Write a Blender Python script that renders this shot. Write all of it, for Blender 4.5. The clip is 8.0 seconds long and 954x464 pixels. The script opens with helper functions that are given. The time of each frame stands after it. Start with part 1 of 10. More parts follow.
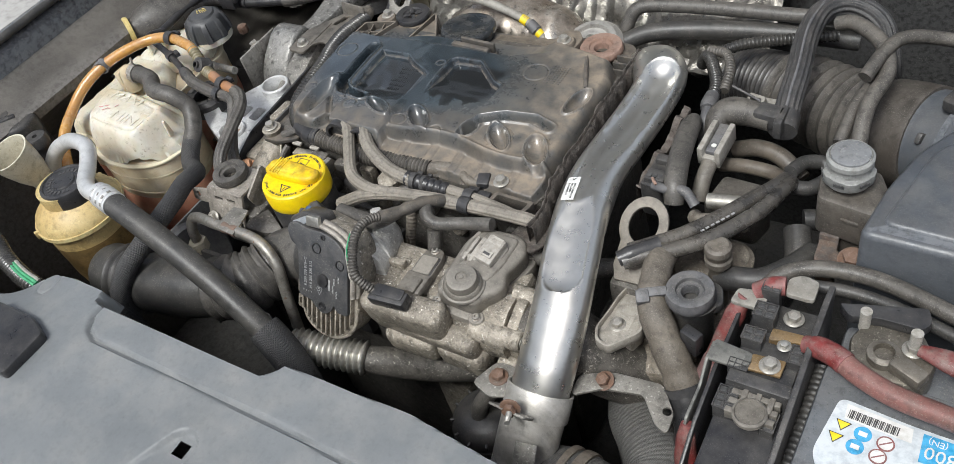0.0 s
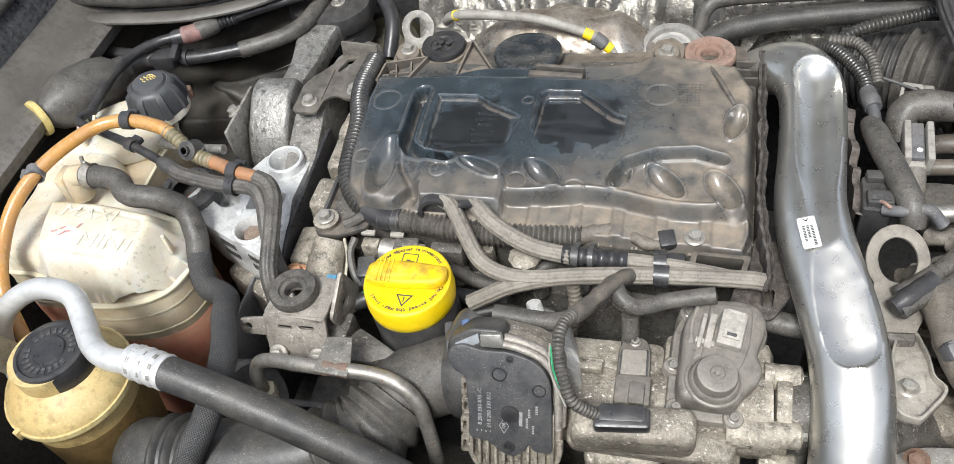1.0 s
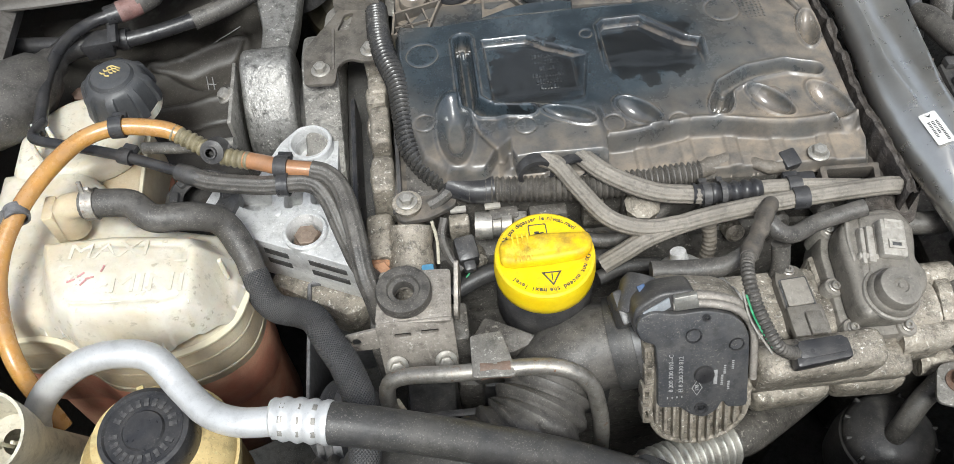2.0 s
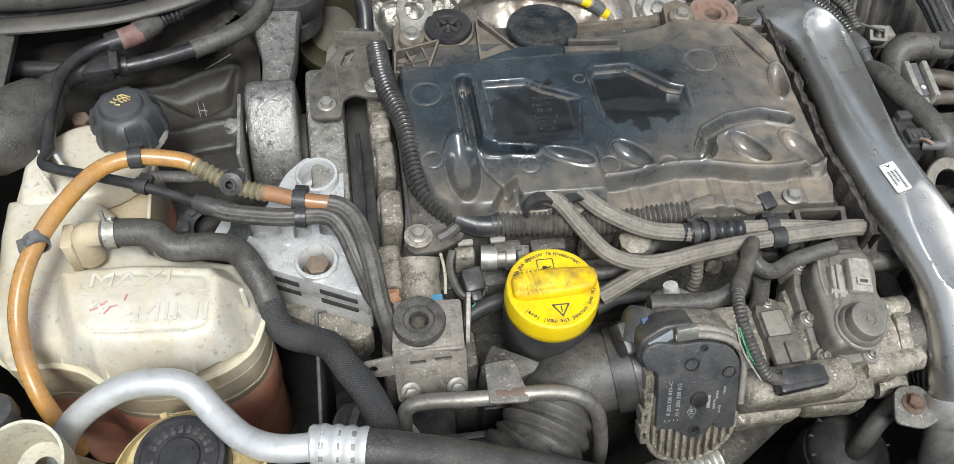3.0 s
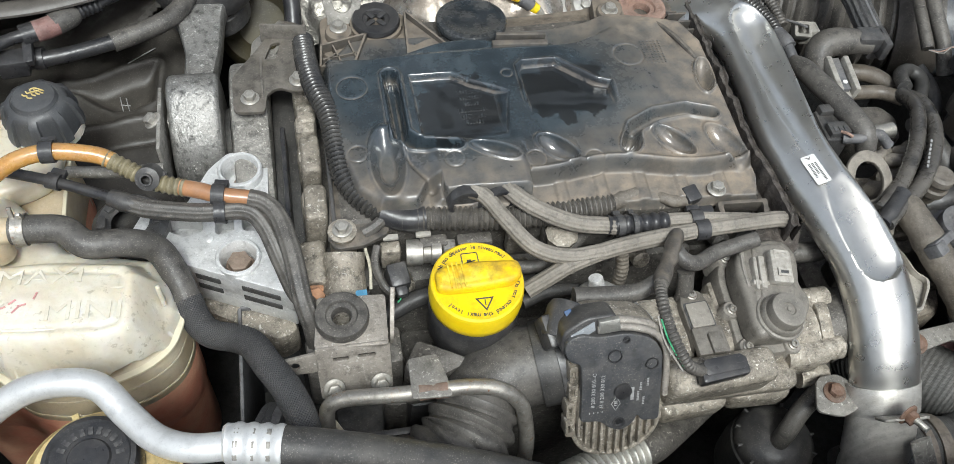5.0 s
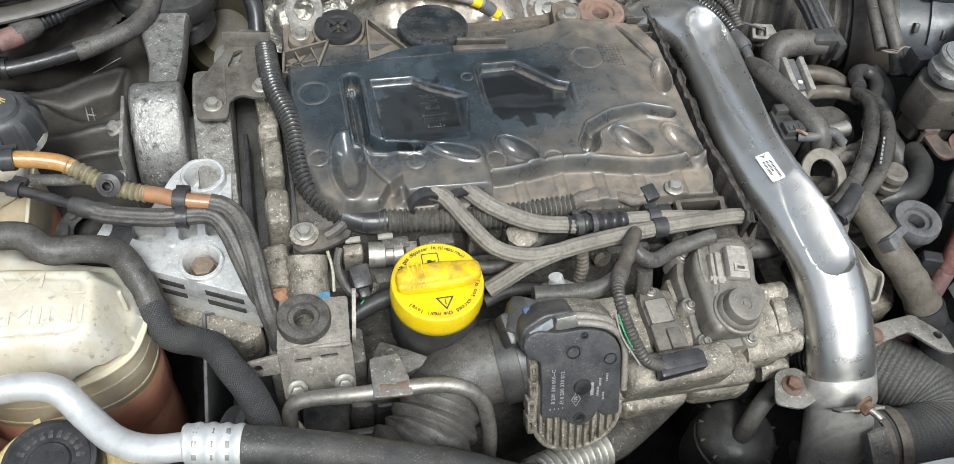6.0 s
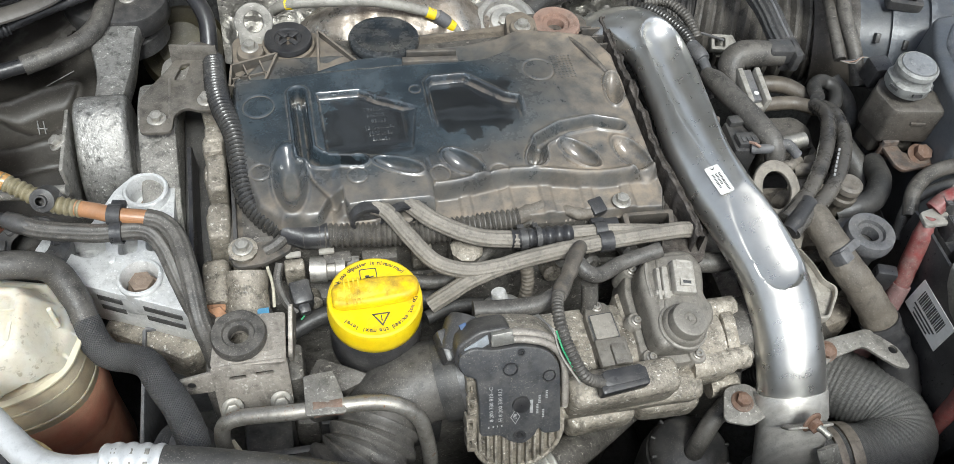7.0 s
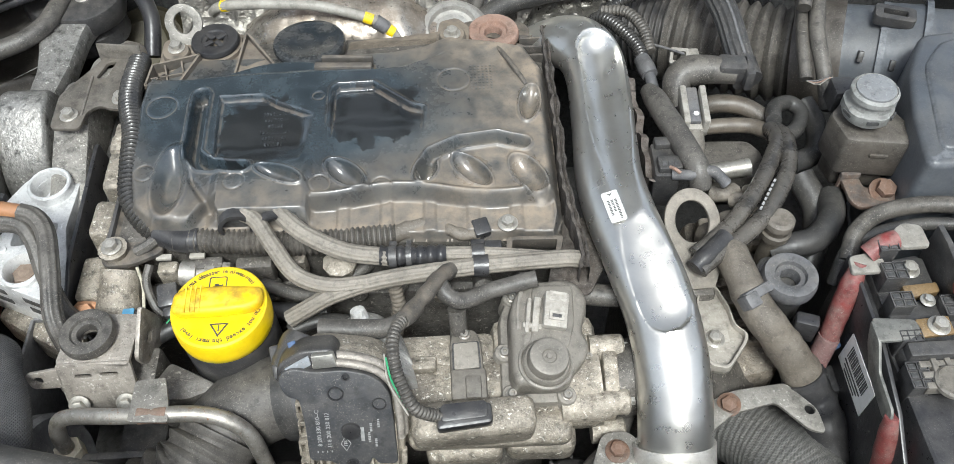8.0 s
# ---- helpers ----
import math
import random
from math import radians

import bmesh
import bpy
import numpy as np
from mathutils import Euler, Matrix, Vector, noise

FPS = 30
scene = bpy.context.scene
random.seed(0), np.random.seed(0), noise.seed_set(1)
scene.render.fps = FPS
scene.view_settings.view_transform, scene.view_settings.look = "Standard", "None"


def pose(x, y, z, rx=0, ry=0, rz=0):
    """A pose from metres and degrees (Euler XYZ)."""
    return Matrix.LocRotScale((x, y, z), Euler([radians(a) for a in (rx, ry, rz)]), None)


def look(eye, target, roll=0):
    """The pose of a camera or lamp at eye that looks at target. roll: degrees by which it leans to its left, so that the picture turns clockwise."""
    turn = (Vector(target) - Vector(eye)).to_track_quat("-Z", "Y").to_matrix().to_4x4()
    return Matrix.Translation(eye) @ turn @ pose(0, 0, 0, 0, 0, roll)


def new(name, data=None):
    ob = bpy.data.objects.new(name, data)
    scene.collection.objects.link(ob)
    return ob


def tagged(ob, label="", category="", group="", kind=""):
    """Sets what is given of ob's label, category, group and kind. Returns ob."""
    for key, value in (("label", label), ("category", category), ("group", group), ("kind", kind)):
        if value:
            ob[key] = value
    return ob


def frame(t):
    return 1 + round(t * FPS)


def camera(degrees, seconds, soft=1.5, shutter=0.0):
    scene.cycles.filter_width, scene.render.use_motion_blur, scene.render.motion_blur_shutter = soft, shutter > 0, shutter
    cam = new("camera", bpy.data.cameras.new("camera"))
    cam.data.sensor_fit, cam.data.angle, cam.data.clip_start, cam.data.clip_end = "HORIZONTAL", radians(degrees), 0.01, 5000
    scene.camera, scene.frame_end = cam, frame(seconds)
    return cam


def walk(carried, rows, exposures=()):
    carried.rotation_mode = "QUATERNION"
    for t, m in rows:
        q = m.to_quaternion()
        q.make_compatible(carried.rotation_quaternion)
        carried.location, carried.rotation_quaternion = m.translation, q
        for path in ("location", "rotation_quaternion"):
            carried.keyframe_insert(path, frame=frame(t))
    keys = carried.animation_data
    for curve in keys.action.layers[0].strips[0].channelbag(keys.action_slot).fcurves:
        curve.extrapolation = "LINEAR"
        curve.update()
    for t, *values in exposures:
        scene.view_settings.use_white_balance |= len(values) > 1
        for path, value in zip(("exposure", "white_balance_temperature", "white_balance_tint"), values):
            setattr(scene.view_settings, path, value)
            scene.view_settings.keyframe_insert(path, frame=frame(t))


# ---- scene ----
cam = camera(57.5, 8.0, soft=0.6)
PATH = [
    (0, (0.865, -0.59, 1.553), (-0.095, 0.442, 0.134), -17.5),
    (0.5, (0.621, -0.635, 1.582), (-0.003, 0.575, 0.117), -13.4),
    (0.6, (0.572, -0.625, 1.574), (0.001, 0.596, 0.097), -12.7),
    (0.8, (0.454, -0.581, 1.540), (-0.066, 0.654, 0.056), -12.4),
    (1, (0.378, -0.541, 1.503), (-0.108, 0.686, 0.0), -12.8),
    (1.2, (0.332, -0.509, 1.500), (-0.085, 0.701, -0.037), -13.7),
    (1.5, (0.23, -0.481, 1.481), (0.072, 0.721, -0.11), -8.8),
    (1.7, (0.146, -0.477, 1.474), (0.079, 0.676, -0.159), -8.1),
    (2.8, (-0.037, -0.471, 1.536), (0.182, 0.623, -0.125), 3.7),
    (3, (-0.041, -0.474, 1.537), (0.191, 0.646, -0.103), 4.2),
    (3.5, (-0.045, -0.476, 1.538), (0.216, 0.66, -0.088), 5.3),
    (4, (-0.032, -0.472, 1.534), (0.258, 0.644, -0.1), 6.6),
    (4.5, (-0.02, -0.473, 1.528), (0.296, 0.635, -0.107), 7.5),
    (5, (-0.012, -0.48, 1.53), (0.321, 0.625, -0.104), 7.9),
    (6.5, (0.021, -0.503, 1.536), (0.4, 0.626, -0.071), 8.2),
    (7, (0.07, -0.501, 1.534), (0.431, 0.638, -0.07), 7.5),
    (7.5, (0.229, -0.498, 1.524), (0.371, 0.683, -0.085), 0.6),
    (8, (0.336, -0.497, 1.516), (0.365, 0.689, -0.094), -1.9),
]
EXPOSURE = [(0.0, 0.66, 6500, 10), (0.5, 0.91, 6500, 10), (1.0, 1.03, 6500, 10), (1.7, 0.95, 6480, 9), (2.8, 0.68, 6400, 8), (5.0, 0.74, 6380, 7), (6.5, 0.86, 6360, 7), (7.0, 0.88, 6360, 7), (7.5, 0.92, 6360, 7), (8.0, 1.07, 6360, 7)]
walk(cam, [(t, look(eye, target, roll)) for t, eye, target, roll in PATH], EXPOSURE)

# ---- sky, sun and exposure ----
world = bpy.data.worlds.new("daylight")
scene.world = world
world.use_nodes = True
wn, wl = world.node_tree.nodes, world.node_tree.links
sky = wn.new("ShaderNodeTexSky")
sky.sky_type, sky.sun_disc = "NISHITA", False
sky.sun_elevation, sky.sun_rotation = radians(60), radians(175)
sky.air_density, sky.dust_density = 1.0, 3.0
pale = wn.new("ShaderNodeHueSaturation")
pale.inputs["Saturation"].default_value = 0.48
wl.new(sky.outputs["Color"], pale.inputs["Color"])
wl.new(pale.outputs["Color"], wn["Background"].inputs["Color"])
wn["Background"].inputs["Strength"].default_value = 0.105
sun_data = bpy.data.lights.new("sun", "SUN")
sun_data.energy, sun_data.angle, sun_data.color = 1.9, radians(17), (0.962, 0.995, 0.985)
sun = new("sun", sun_data)
sun.matrix_world = look((0.10, -1.6, 3.6), (0.2, 0.0, 0.8))


# ---- materials ----
def mat(name, c1, c2=None, rough=0.5, metal=0.0, dust=0.3, big=14, fine=220, bump=0.15, dust_colour=(0.225, 0.205, 0.178),
        specks=None, weave=0.0, coat=0.0, up=0.6, stretch=None, clear=0.0, vary=0.22, clean=None, grime=0.5, cloud=(0.38, 0.68), edge=0.45, bare_dark=(), milky=0.0, shine=0.5, grit=None, settle=0.0):
    """A worn surface: two tones, dust that lies in patches and more on upward faces, fine relief."""
    m = bpy.data.materials.new(name)
    m.use_nodes = True
    n, l = m.node_tree.nodes, m.node_tree.links
    b = n["Principled BSDF"]
    c2 = c2 or tuple(v * 0.7 for v in c1)
    tc = n.new("ShaderNodeTexCoord")
    source = tc.outputs["Object"]
    if stretch:
        mp = n.new("ShaderNodeMapping")
        mp.inputs["Scale"].default_value = stretch
        l.new(source, mp.inputs["Vector"])
        stretched = mp.outputs["Vector"]
    else:
        stretched = source

    def noise_at(scale, detail, vector):
        t = n.new("ShaderNodeTexNoise")
        t.inputs["Scale"].default_value, t.inputs["Detail"].default_value = scale, detail
        t.inputs["Roughness"].default_value = 0.62
        l.new(vector, t.inputs["Vector"])
        return t.outputs["Fac"]

    def ramp(value, lo, hi):
        r = n.new("ShaderNodeMapRange")
        r.inputs["From Min"].default_value, r.inputs["From Max"].default_value = lo, hi
        l.new(value, r.inputs["Value"])
        return r.outputs["Result"]

    def mul(a, k):
        x = n.new("ShaderNodeMath")
        x.operation = "MULTIPLY"
        l.new(a, x.inputs[0])
        if isinstance(k, (int, float)):
            x.inputs[1].default_value = k
        else:
            l.new(k, x.inputs[1])
        return x.outputs[0]

    def blend(f, a, c):
        x = n.new("ShaderNodeMix")
        x.data_type = "RGBA"
        l.new(f, x.inputs["Factor"])
        for s, v in (("A", a), ("B", c)):
            k = [i for i in x.inputs if i.name == s and i.type == "RGBA"][0]
            if isinstance(v, tuple):
                k.default_value = (*v, 1)
            else:
                l.new(v, k)
        return [o for o in x.outputs if o.type == "RGBA"][0]

    large, small = noise_at(big, 5, stretched), noise_at(fine, 3, stretched)
    colour = blend(ramp(large, 0.35, 0.65), c1, c2)
    geo_node = n.new("ShaderNodeNewGeometry")
    sep = n.new("ShaderNodeSeparateXYZ")
    l.new(geo_node.outputs["Normal"], sep.inputs[0])
    lie = ramp(sep.outputs["Z"], -1.0 + up, 1.0)
    patch = ramp(noise_at(big * 2.3, 6, source), *cloud)
    mask = mul(mul(lie, patch), dust)
    if clean:
        where = n.new("ShaderNodeMapping")
        where.inputs["Location"].default_value = (-clean[0] / clean[2], -clean[1] / clean[3], 0)
        where.inputs["Scale"].default_value = (1 / clean[2], 1 / clean[3], 0)
        l.new(source, where.inputs["Vector"])
        far = n.new("ShaderNodeVectorMath")
        far.operation = "LENGTH"
        l.new(where.outputs["Vector"], far.inputs[0])
        mask = mul(mask, ramp(far.outputs["Value"], 0.55, 1.15))
    colour = blend(mask, colour, dust_colour)
    # Wide ovals paint a ragged stain and the panels' dark reflection; all clear dust.
    for cx, cy, rx, ry in bare_dark:
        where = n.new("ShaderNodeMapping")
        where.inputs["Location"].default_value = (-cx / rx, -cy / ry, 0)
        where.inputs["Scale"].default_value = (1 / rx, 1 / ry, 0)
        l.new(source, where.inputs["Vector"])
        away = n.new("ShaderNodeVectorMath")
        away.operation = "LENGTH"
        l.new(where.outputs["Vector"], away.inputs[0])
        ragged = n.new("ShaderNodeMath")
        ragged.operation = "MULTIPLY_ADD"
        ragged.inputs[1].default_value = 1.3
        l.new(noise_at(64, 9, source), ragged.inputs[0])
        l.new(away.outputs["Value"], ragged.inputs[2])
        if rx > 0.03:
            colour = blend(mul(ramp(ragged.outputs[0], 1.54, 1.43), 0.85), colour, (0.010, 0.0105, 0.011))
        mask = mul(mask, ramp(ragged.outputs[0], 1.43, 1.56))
    if specks:
        spot = ramp(noise_at(fine * 1.3, 2, source), 0.60, 0.68)
        spot = mul(spot, ramp(noise_at(big * 3, 3, source), 0.4, 0.6))
        colour = blend(spot, colour, specks)
    if grime:
        dark = mul(ramp(noise_at(fine * 0.45, 7, source), 0.50, 0.70), grime)
        colour = blend(dark, colour, tuple(v * 0.22 for v in c2))
        light = mul(ramp(noise_at(fine * 1.7, 4, source), 0.58, 0.68), grime * 0.55)
        colour = blend(light, colour, tuple(min(0.8, v * 1.5 + 0.07) for v in c1))
        gritty = mul(mul(ramp(noise_at(fine * 3.1, 2, source), 0.60, 0.66), ramp(noise_at(big * 2, 4, source), 0.38, 0.62)), (grime * 0.8 if grit is None else grit))
        colour = blend(gritty, colour, tuple(v * 1.5 for v in dust_colour))
        pits = mul(ramp(noise_at(fine * 2.3, 3, source), 0.60, 0.70), grime * 0.8)
        colour = blend(pits, colour, tuple(v * 0.18 for v in c2))
    if settle:
        # dust that has gathered along the feet of steps and rims
        hollow = mul(mul(ramp(geo_node.outputs["Pointiness"], 0.496, 0.468), ramp(noise_at(fine * 0.35, 5, source), 0.34, 0.60)), settle)
        colour = blend(hollow, colour, dust_colour)
    if edge:
        worn = mul(mul(ramp(geo_node.outputs["Pointiness"], 0.525, 0.60), ramp(noise_at(fine * 0.6, 5, source), 0.36, 0.56)), edge)
        colour = blend(worn, colour, tuple(min(0.8, v * 1.35 + 0.10) for v in c1))
    l.new(colour, b.inputs["Base Color"])
    rr = n.new("ShaderNodeMapRange")
    rr.inputs["To Min"].default_value, rr.inputs["To Max"].default_value = rough, 0.85
    l.new(mask, rr.inputs["Value"])
    ra = n.new("ShaderNodeMath")
    ra.operation = "MULTIPLY_ADD"
    ra.inputs[1].default_value = vary
    l.new(small, ra.inputs[0])
    rs = n.new("ShaderNodeMath")
    rs.operation = "SUBTRACT"
    rs.inputs[1].default_value = vary / 2
    l.new(rr.outputs["Result"], rs.inputs[0])
    l.new(rs.outputs[0], ra.inputs[2])
    l.new(ra.outputs[0], b.inputs["Roughness"])
    if metal:
        mm = n.new("ShaderNodeMapRange")
        mm.inputs["To Min"].default_value, mm.inputs["To Max"].default_value = metal, 0.0
        l.new(mask, mm.inputs["Value"])
        l.new(mm.outputs["Result"], b.inputs["Metallic"])
    if coat:
        bare = n.new("ShaderNodeMapRange")
        bare.inputs["From Max"].default_value = 0.6
        bare.inputs["To Min"].default_value, bare.inputs["To Max"].default_value = coat, 0.0
        l.new(mask, bare.inputs["Value"])
        l.new(bare.outputs["Result"], b.inputs["Coat Weight"])
    b.inputs["Coat Roughness"].default_value = 0.10
    b.inputs["Specular IOR Level"].default_value = shine
    b.inputs["Transmission Weight"].default_value = clear
    b.inputs["Subsurface Weight"].default_value = milky
    b.inputs["Subsurface Radius"].default_value = (1.0, 0.7, 0.4)
    b.inputs["Subsurface Scale"].default_value = 0.012
    height = small
    if weave:
        uv = n.new("ShaderNodeSeparateXYZ")
        l.new(tc.outputs["UV"], uv.inputs[0])
        waves = []
        for sign in (1, -1):
            a = n.new("ShaderNodeMath")
            a.operation = "MULTIPLY_ADD"
            l.new(uv.outputs["X"], a.inputs[0])
            a.inputs[1].default_value = weave * sign
            k = n.new("ShaderNodeMath")
            k.operation = "MULTIPLY"
            l.new(uv.outputs["Y"], k.inputs[0])
            k.inputs[1].default_value = weave
            l.new(k.outputs[0], a.inputs[2])
            s = n.new("ShaderNodeMath")
            s.operation = "SINE"
            l.new(a.outputs[0], s.inputs[0])
            waves.append(s.outputs[0])
        w = n.new("ShaderNodeMath")
        w.operation = "MAXIMUM"
        l.new(waves[0], w.inputs[0])
        l.new(waves[1], w.inputs[1])
        height = w.outputs[0]
        tone = blend(ramp(height, -0.3, 1.0), tuple(v * 0.55 for v in c2), colour)
        l.new(tone, b.inputs["Base Color"])
    bp = n.new("ShaderNodeBump")
    bp.inputs["Strength"].default_value, bp.inputs["Distance"].default_value = bump, 0.002 if not weave else 0.0006
    l.new(height, bp.inputs["Height"])
    l.new(bp.outputs["Normal"], b.inputs["Normal"])
    return m


# Bluish base tones stand in for sky reflected in black plastic.
COVER = mat("cover plastic", (0.018, 0.026, 0.033), (0.047, 0.063, 0.074), rough=0.17, cloud=(0.20, 0.62), dust=0.88, big=19, fine=260, bump=0.05, vary=0.20, grime=0.30, grit=0.06, settle=0.30, coat=0.8, shine=0.8, dust_colour=(0.275, 0.220, 0.160), clean=(0.150, 0.150, 0.245, 0.135), edge=0.25, bare_dark=((0.133, 0.122, 0.055, 0.055), (0.250, 0.138, 0.055, 0.050), (0.347, 0.056, 0.022, 0.020), (0.402, 0.049, 0.021, 0.027), (0.411, 0.146, 0.015, 0.026), (0.223, 0.059, 0.022, 0.019), (0.301, 0.058, 0.015, 0.016), (0.051, 0.062, 0.012, 0.034), (0.158, 0.060, 0.024, 0.016)))
BLACK = mat("black plastic", (0.022, 0.022, 0.024), (0.040, 0.038, 0.036), rough=0.33, dust=0.28, big=24, grime=0.4, edge=0.3)
CLEAN = mat("cleaner black plastic", (0.016, 0.016, 0.018), (0.025, 0.025, 0.027), rough=0.30, dust=0.15, big=24, grime=0.2, edge=0.2)
GLOSS = mat("glossy black plastic", (0.012, 0.013, 0.016), (0.020, 0.021, 0.024), rough=0.16, dust=0.18, big=20, grime=0.15, edge=0.2, coat=0.6)
DUSTY_BLACK = mat("dust-covered black plastic", (0.030, 0.029, 0.028), (0.055, 0.050, 0.044), rough=0.36, dust=0.55, big=30, grime=0.35, edge=0.3, cloud=(0.30, 0.62), dust_colour=(0.24, 0.20, 0.155))
TAN_BLACK = mat("black plastic under brown dust", (0.040, 0.037, 0.033), (0.070, 0.060, 0.048), rough=0.46, dust=0.75, big=30, grime=0.25, edge=0.25, cloud=(0.22, 0.55), dust_colour=(0.25, 0.205, 0.155))
LID_PLASTIC = mat("satin black lid plastic", (0.010, 0.014, 0.018), (0.018, 0.024, 0.029), rough=0.20, dust=0.22, big=24, grime=0.2, edge=0.25, coat=0.4)
CAP_PLASTIC = mat("grey-black cap plastic", (0.040, 0.042, 0.046), (0.058, 0.060, 0.063), rough=0.42, dust=0.15, big=26, grime=0.15, edge=0.5)
TEXT_PLASTIC = mat("aged solid plastic", (0.68, 0.645, 0.55), (0.58, 0.53, 0.42), rough=0.35, dust=0.3, dust_colour=(0.55, 0.47, 0.33), grime=0.1, edge=0.1)
PALE_TAB = mat("pale dirty plastic", (0.34, 0.32, 0.28), (0.26, 0.24, 0.20), rough=0.5, dust=0.3, grime=0.4)
BONNET = mat("blue-grey bonnet paint", (0.27, 0.285, 0.31), (0.22, 0.235, 0.255), rough=0.35, dust=0.3, grime=0.2)
GREY = mat("grey plastic", (0.10, 0.10, 0.105), (0.07, 0.07, 0.072), rough=0.5, dust=0.4)
RUBBER = mat("rubber", (0.026, 0.026, 0.027), (0.048, 0.046, 0.042), rough=0.42, dust=0.22, bump=0.16, grime=0.5, edge=0.1)
DUSTY_RUBBER = mat("dusty rubber", (0.095, 0.088, 0.078), (0.052, 0.048, 0.044), rough=0.46, dust=0.30, big=26, grime=0.65, edge=0, bump=0.2)
DULL_RUBBER = mat("dull grey rubber", (0.080, 0.074, 0.067), (0.050, 0.047, 0.043), rough=0.46, dust=0.30, big=24, grime=0.6, edge=0, bump=0.2)
HOSE = mat("ribbed dusty hose", (0.090, 0.081, 0.069), (0.05, 0.046, 0.041), rough=0.44, dust=0.40, big=20, edge=0, grime=0.7, bump=0.2)
CONDUIT = mat("corrugated conduit", (0.02, 0.02, 0.021), (0.04, 0.038, 0.034), rough=0.24, dust=0.12, big=20, grime=0.2, edge=0)
BRAID = mat("braided dusty sleeve", (0.27, 0.243, 0.203), (0.17, 0.152, 0.126), rough=0.6, dust=0.3, fine=420, bump=0.35, big=30, edge=0.2)
DARK_BRAID = mat("braided black sleeve", (0.075, 0.075, 0.077), (0.045, 0.045, 0.047), rough=0.6, dust=0.2, weave=2200, bump=0.6)
TAPE = mat("cloth tape", (0.165, 0.142, 0.112), (0.085, 0.072, 0.057), rough=0.6, dust=0.35, bump=0.5, big=22)
CAST = mat("dirty cast aluminium", (0.35, 0.310, 0.250), (0.140, 0.122, 0.096), rough=0.52, metal=0.25, dust=0.25, big=24, bump=0.9, specks=(0.80, 0.77, 0.70), grime=0.95)
CAST_DARK = mat("greasy cast aluminium", (0.105, 0.095, 0.082), (0.05, 0.046, 0.04), rough=0.5, metal=0.2, dust=0.35, big=30, grime=0.7, bump=0.4, specks=(0.4, 0.37, 0.32))
CAST_LIGHT = mat("light cast aluminium", (0.74, 0.74, 0.73), (0.58, 0.58, 0.57), rough=0.40, metal=0.35, dust=0.10, big=22, bump=0.45, grime=0.4, specks=(0.9, 0.9, 0.89))
POLISHED = mat("polished aluminium", (0.71, 0.70, 0.665), (0.59, 0.575, 0.535), rough=0.29, metal=0.93, dust=0.05, big=13, fine=90, bump=0.015, vary=0.16, grime=0.07, edge=0, dust_colour=(0.42, 0.38, 0.32), cloud=(0.42, 0.75))
ALU = mat("bare aluminium tube", (0.72, 0.72, 0.71), (0.62, 0.62, 0.61), rough=0.34, metal=0.45, dust=0.12, big=30, bump=0.1, grime=0.22)
STEEL = mat("worn steel", (0.42, 0.40, 0.36), (0.26, 0.24, 0.21), rough=0.42, metal=0.75, dust=0.3, specks=(0.25, 0.12, 0.06))
BRACKET = mat("dusty steel bracket", (0.30, 0.285, 0.255), (0.17, 0.16, 0.142), rough=0.55, metal=0.45, dust=0.35, big=30, bump=0.4, grime=0.6, specks=(0.55, 0.53, 0.48))
ZINC = mat("zinc bolt", (0.55, 0.53, 0.48), (0.36, 0.34, 0.3), rough=0.38, metal=0.8, dust=0.35)
RUST = mat("rusty steel", (0.15, 0.075, 0.042), (0.085, 0.05, 0.034), rough=0.8, dust=0.45, bump=0.4)
DUSTY_STEEL = mat("pale dusty steel", (0.38, 0.345, 0.30), (0.25, 0.225, 0.195), rough=0.5, metal=0.35, dust=0.3, big=22, bump=0.5, grime=0.6, specks=(0.55, 0.52, 0.47))
PINK_RUST = mat("dusty red rubber", (0.27, 0.165, 0.12), (0.20, 0.12, 0.09), rough=0.75, dust=0.4)
YELLOW = mat("yellow plastic", (0.93, 0.68, 0.0), (0.90, 0.58, 0.0), rough=0.40, dust=0.42, big=30, dust_colour=(0.30, 0.17, 0.03), bump=0.06, grime=0.12)
YELLOW_DIRTY = mat("soiled yellow plastic", (0.90, 0.66, 0.0), (0.84, 0.52, 0.0), rough=0.42, dust=0.8, big=30, dust_colour=(0.22, 0.125, 0.03), bump=0.06, grime=0.15, cloud=(0.36, 0.66))
TANK = mat("aged translucent plastic", (0.70, 0.675, 0.60), (0.55, 0.49, 0.37), rough=0.28, dust=0.5, big=17, fine=120, dust_colour=(0.55, 0.47, 0.33), bump=0.16, grime=0.10, edge=0.15, milky=0.5, specks=(0.42, 0.38, 0.29))
TANK_TAN = mat("tan dirty translucent plastic", (0.58, 0.50, 0.36), (0.44, 0.34, 0.22), rough=0.36, dust=0.4, big=18, dust_colour=(0.40, 0.31, 0.20), grime=0.15, milky=0.4)
AMBER = mat("amber clear hose", (0.52, 0.27, 0.065), (0.40, 0.21, 0.075), rough=0.22, dust=0.25, coat=0.4, big=22, grime=0.12, milky=0.4)
LINING = mat("moulded lining plastic", (0.036, 0.033, 0.029), (0.052, 0.046, 0.038), rough=0.42, shine=0.35, dust=0.16, big=9, bump=0.1, grime=0.3)
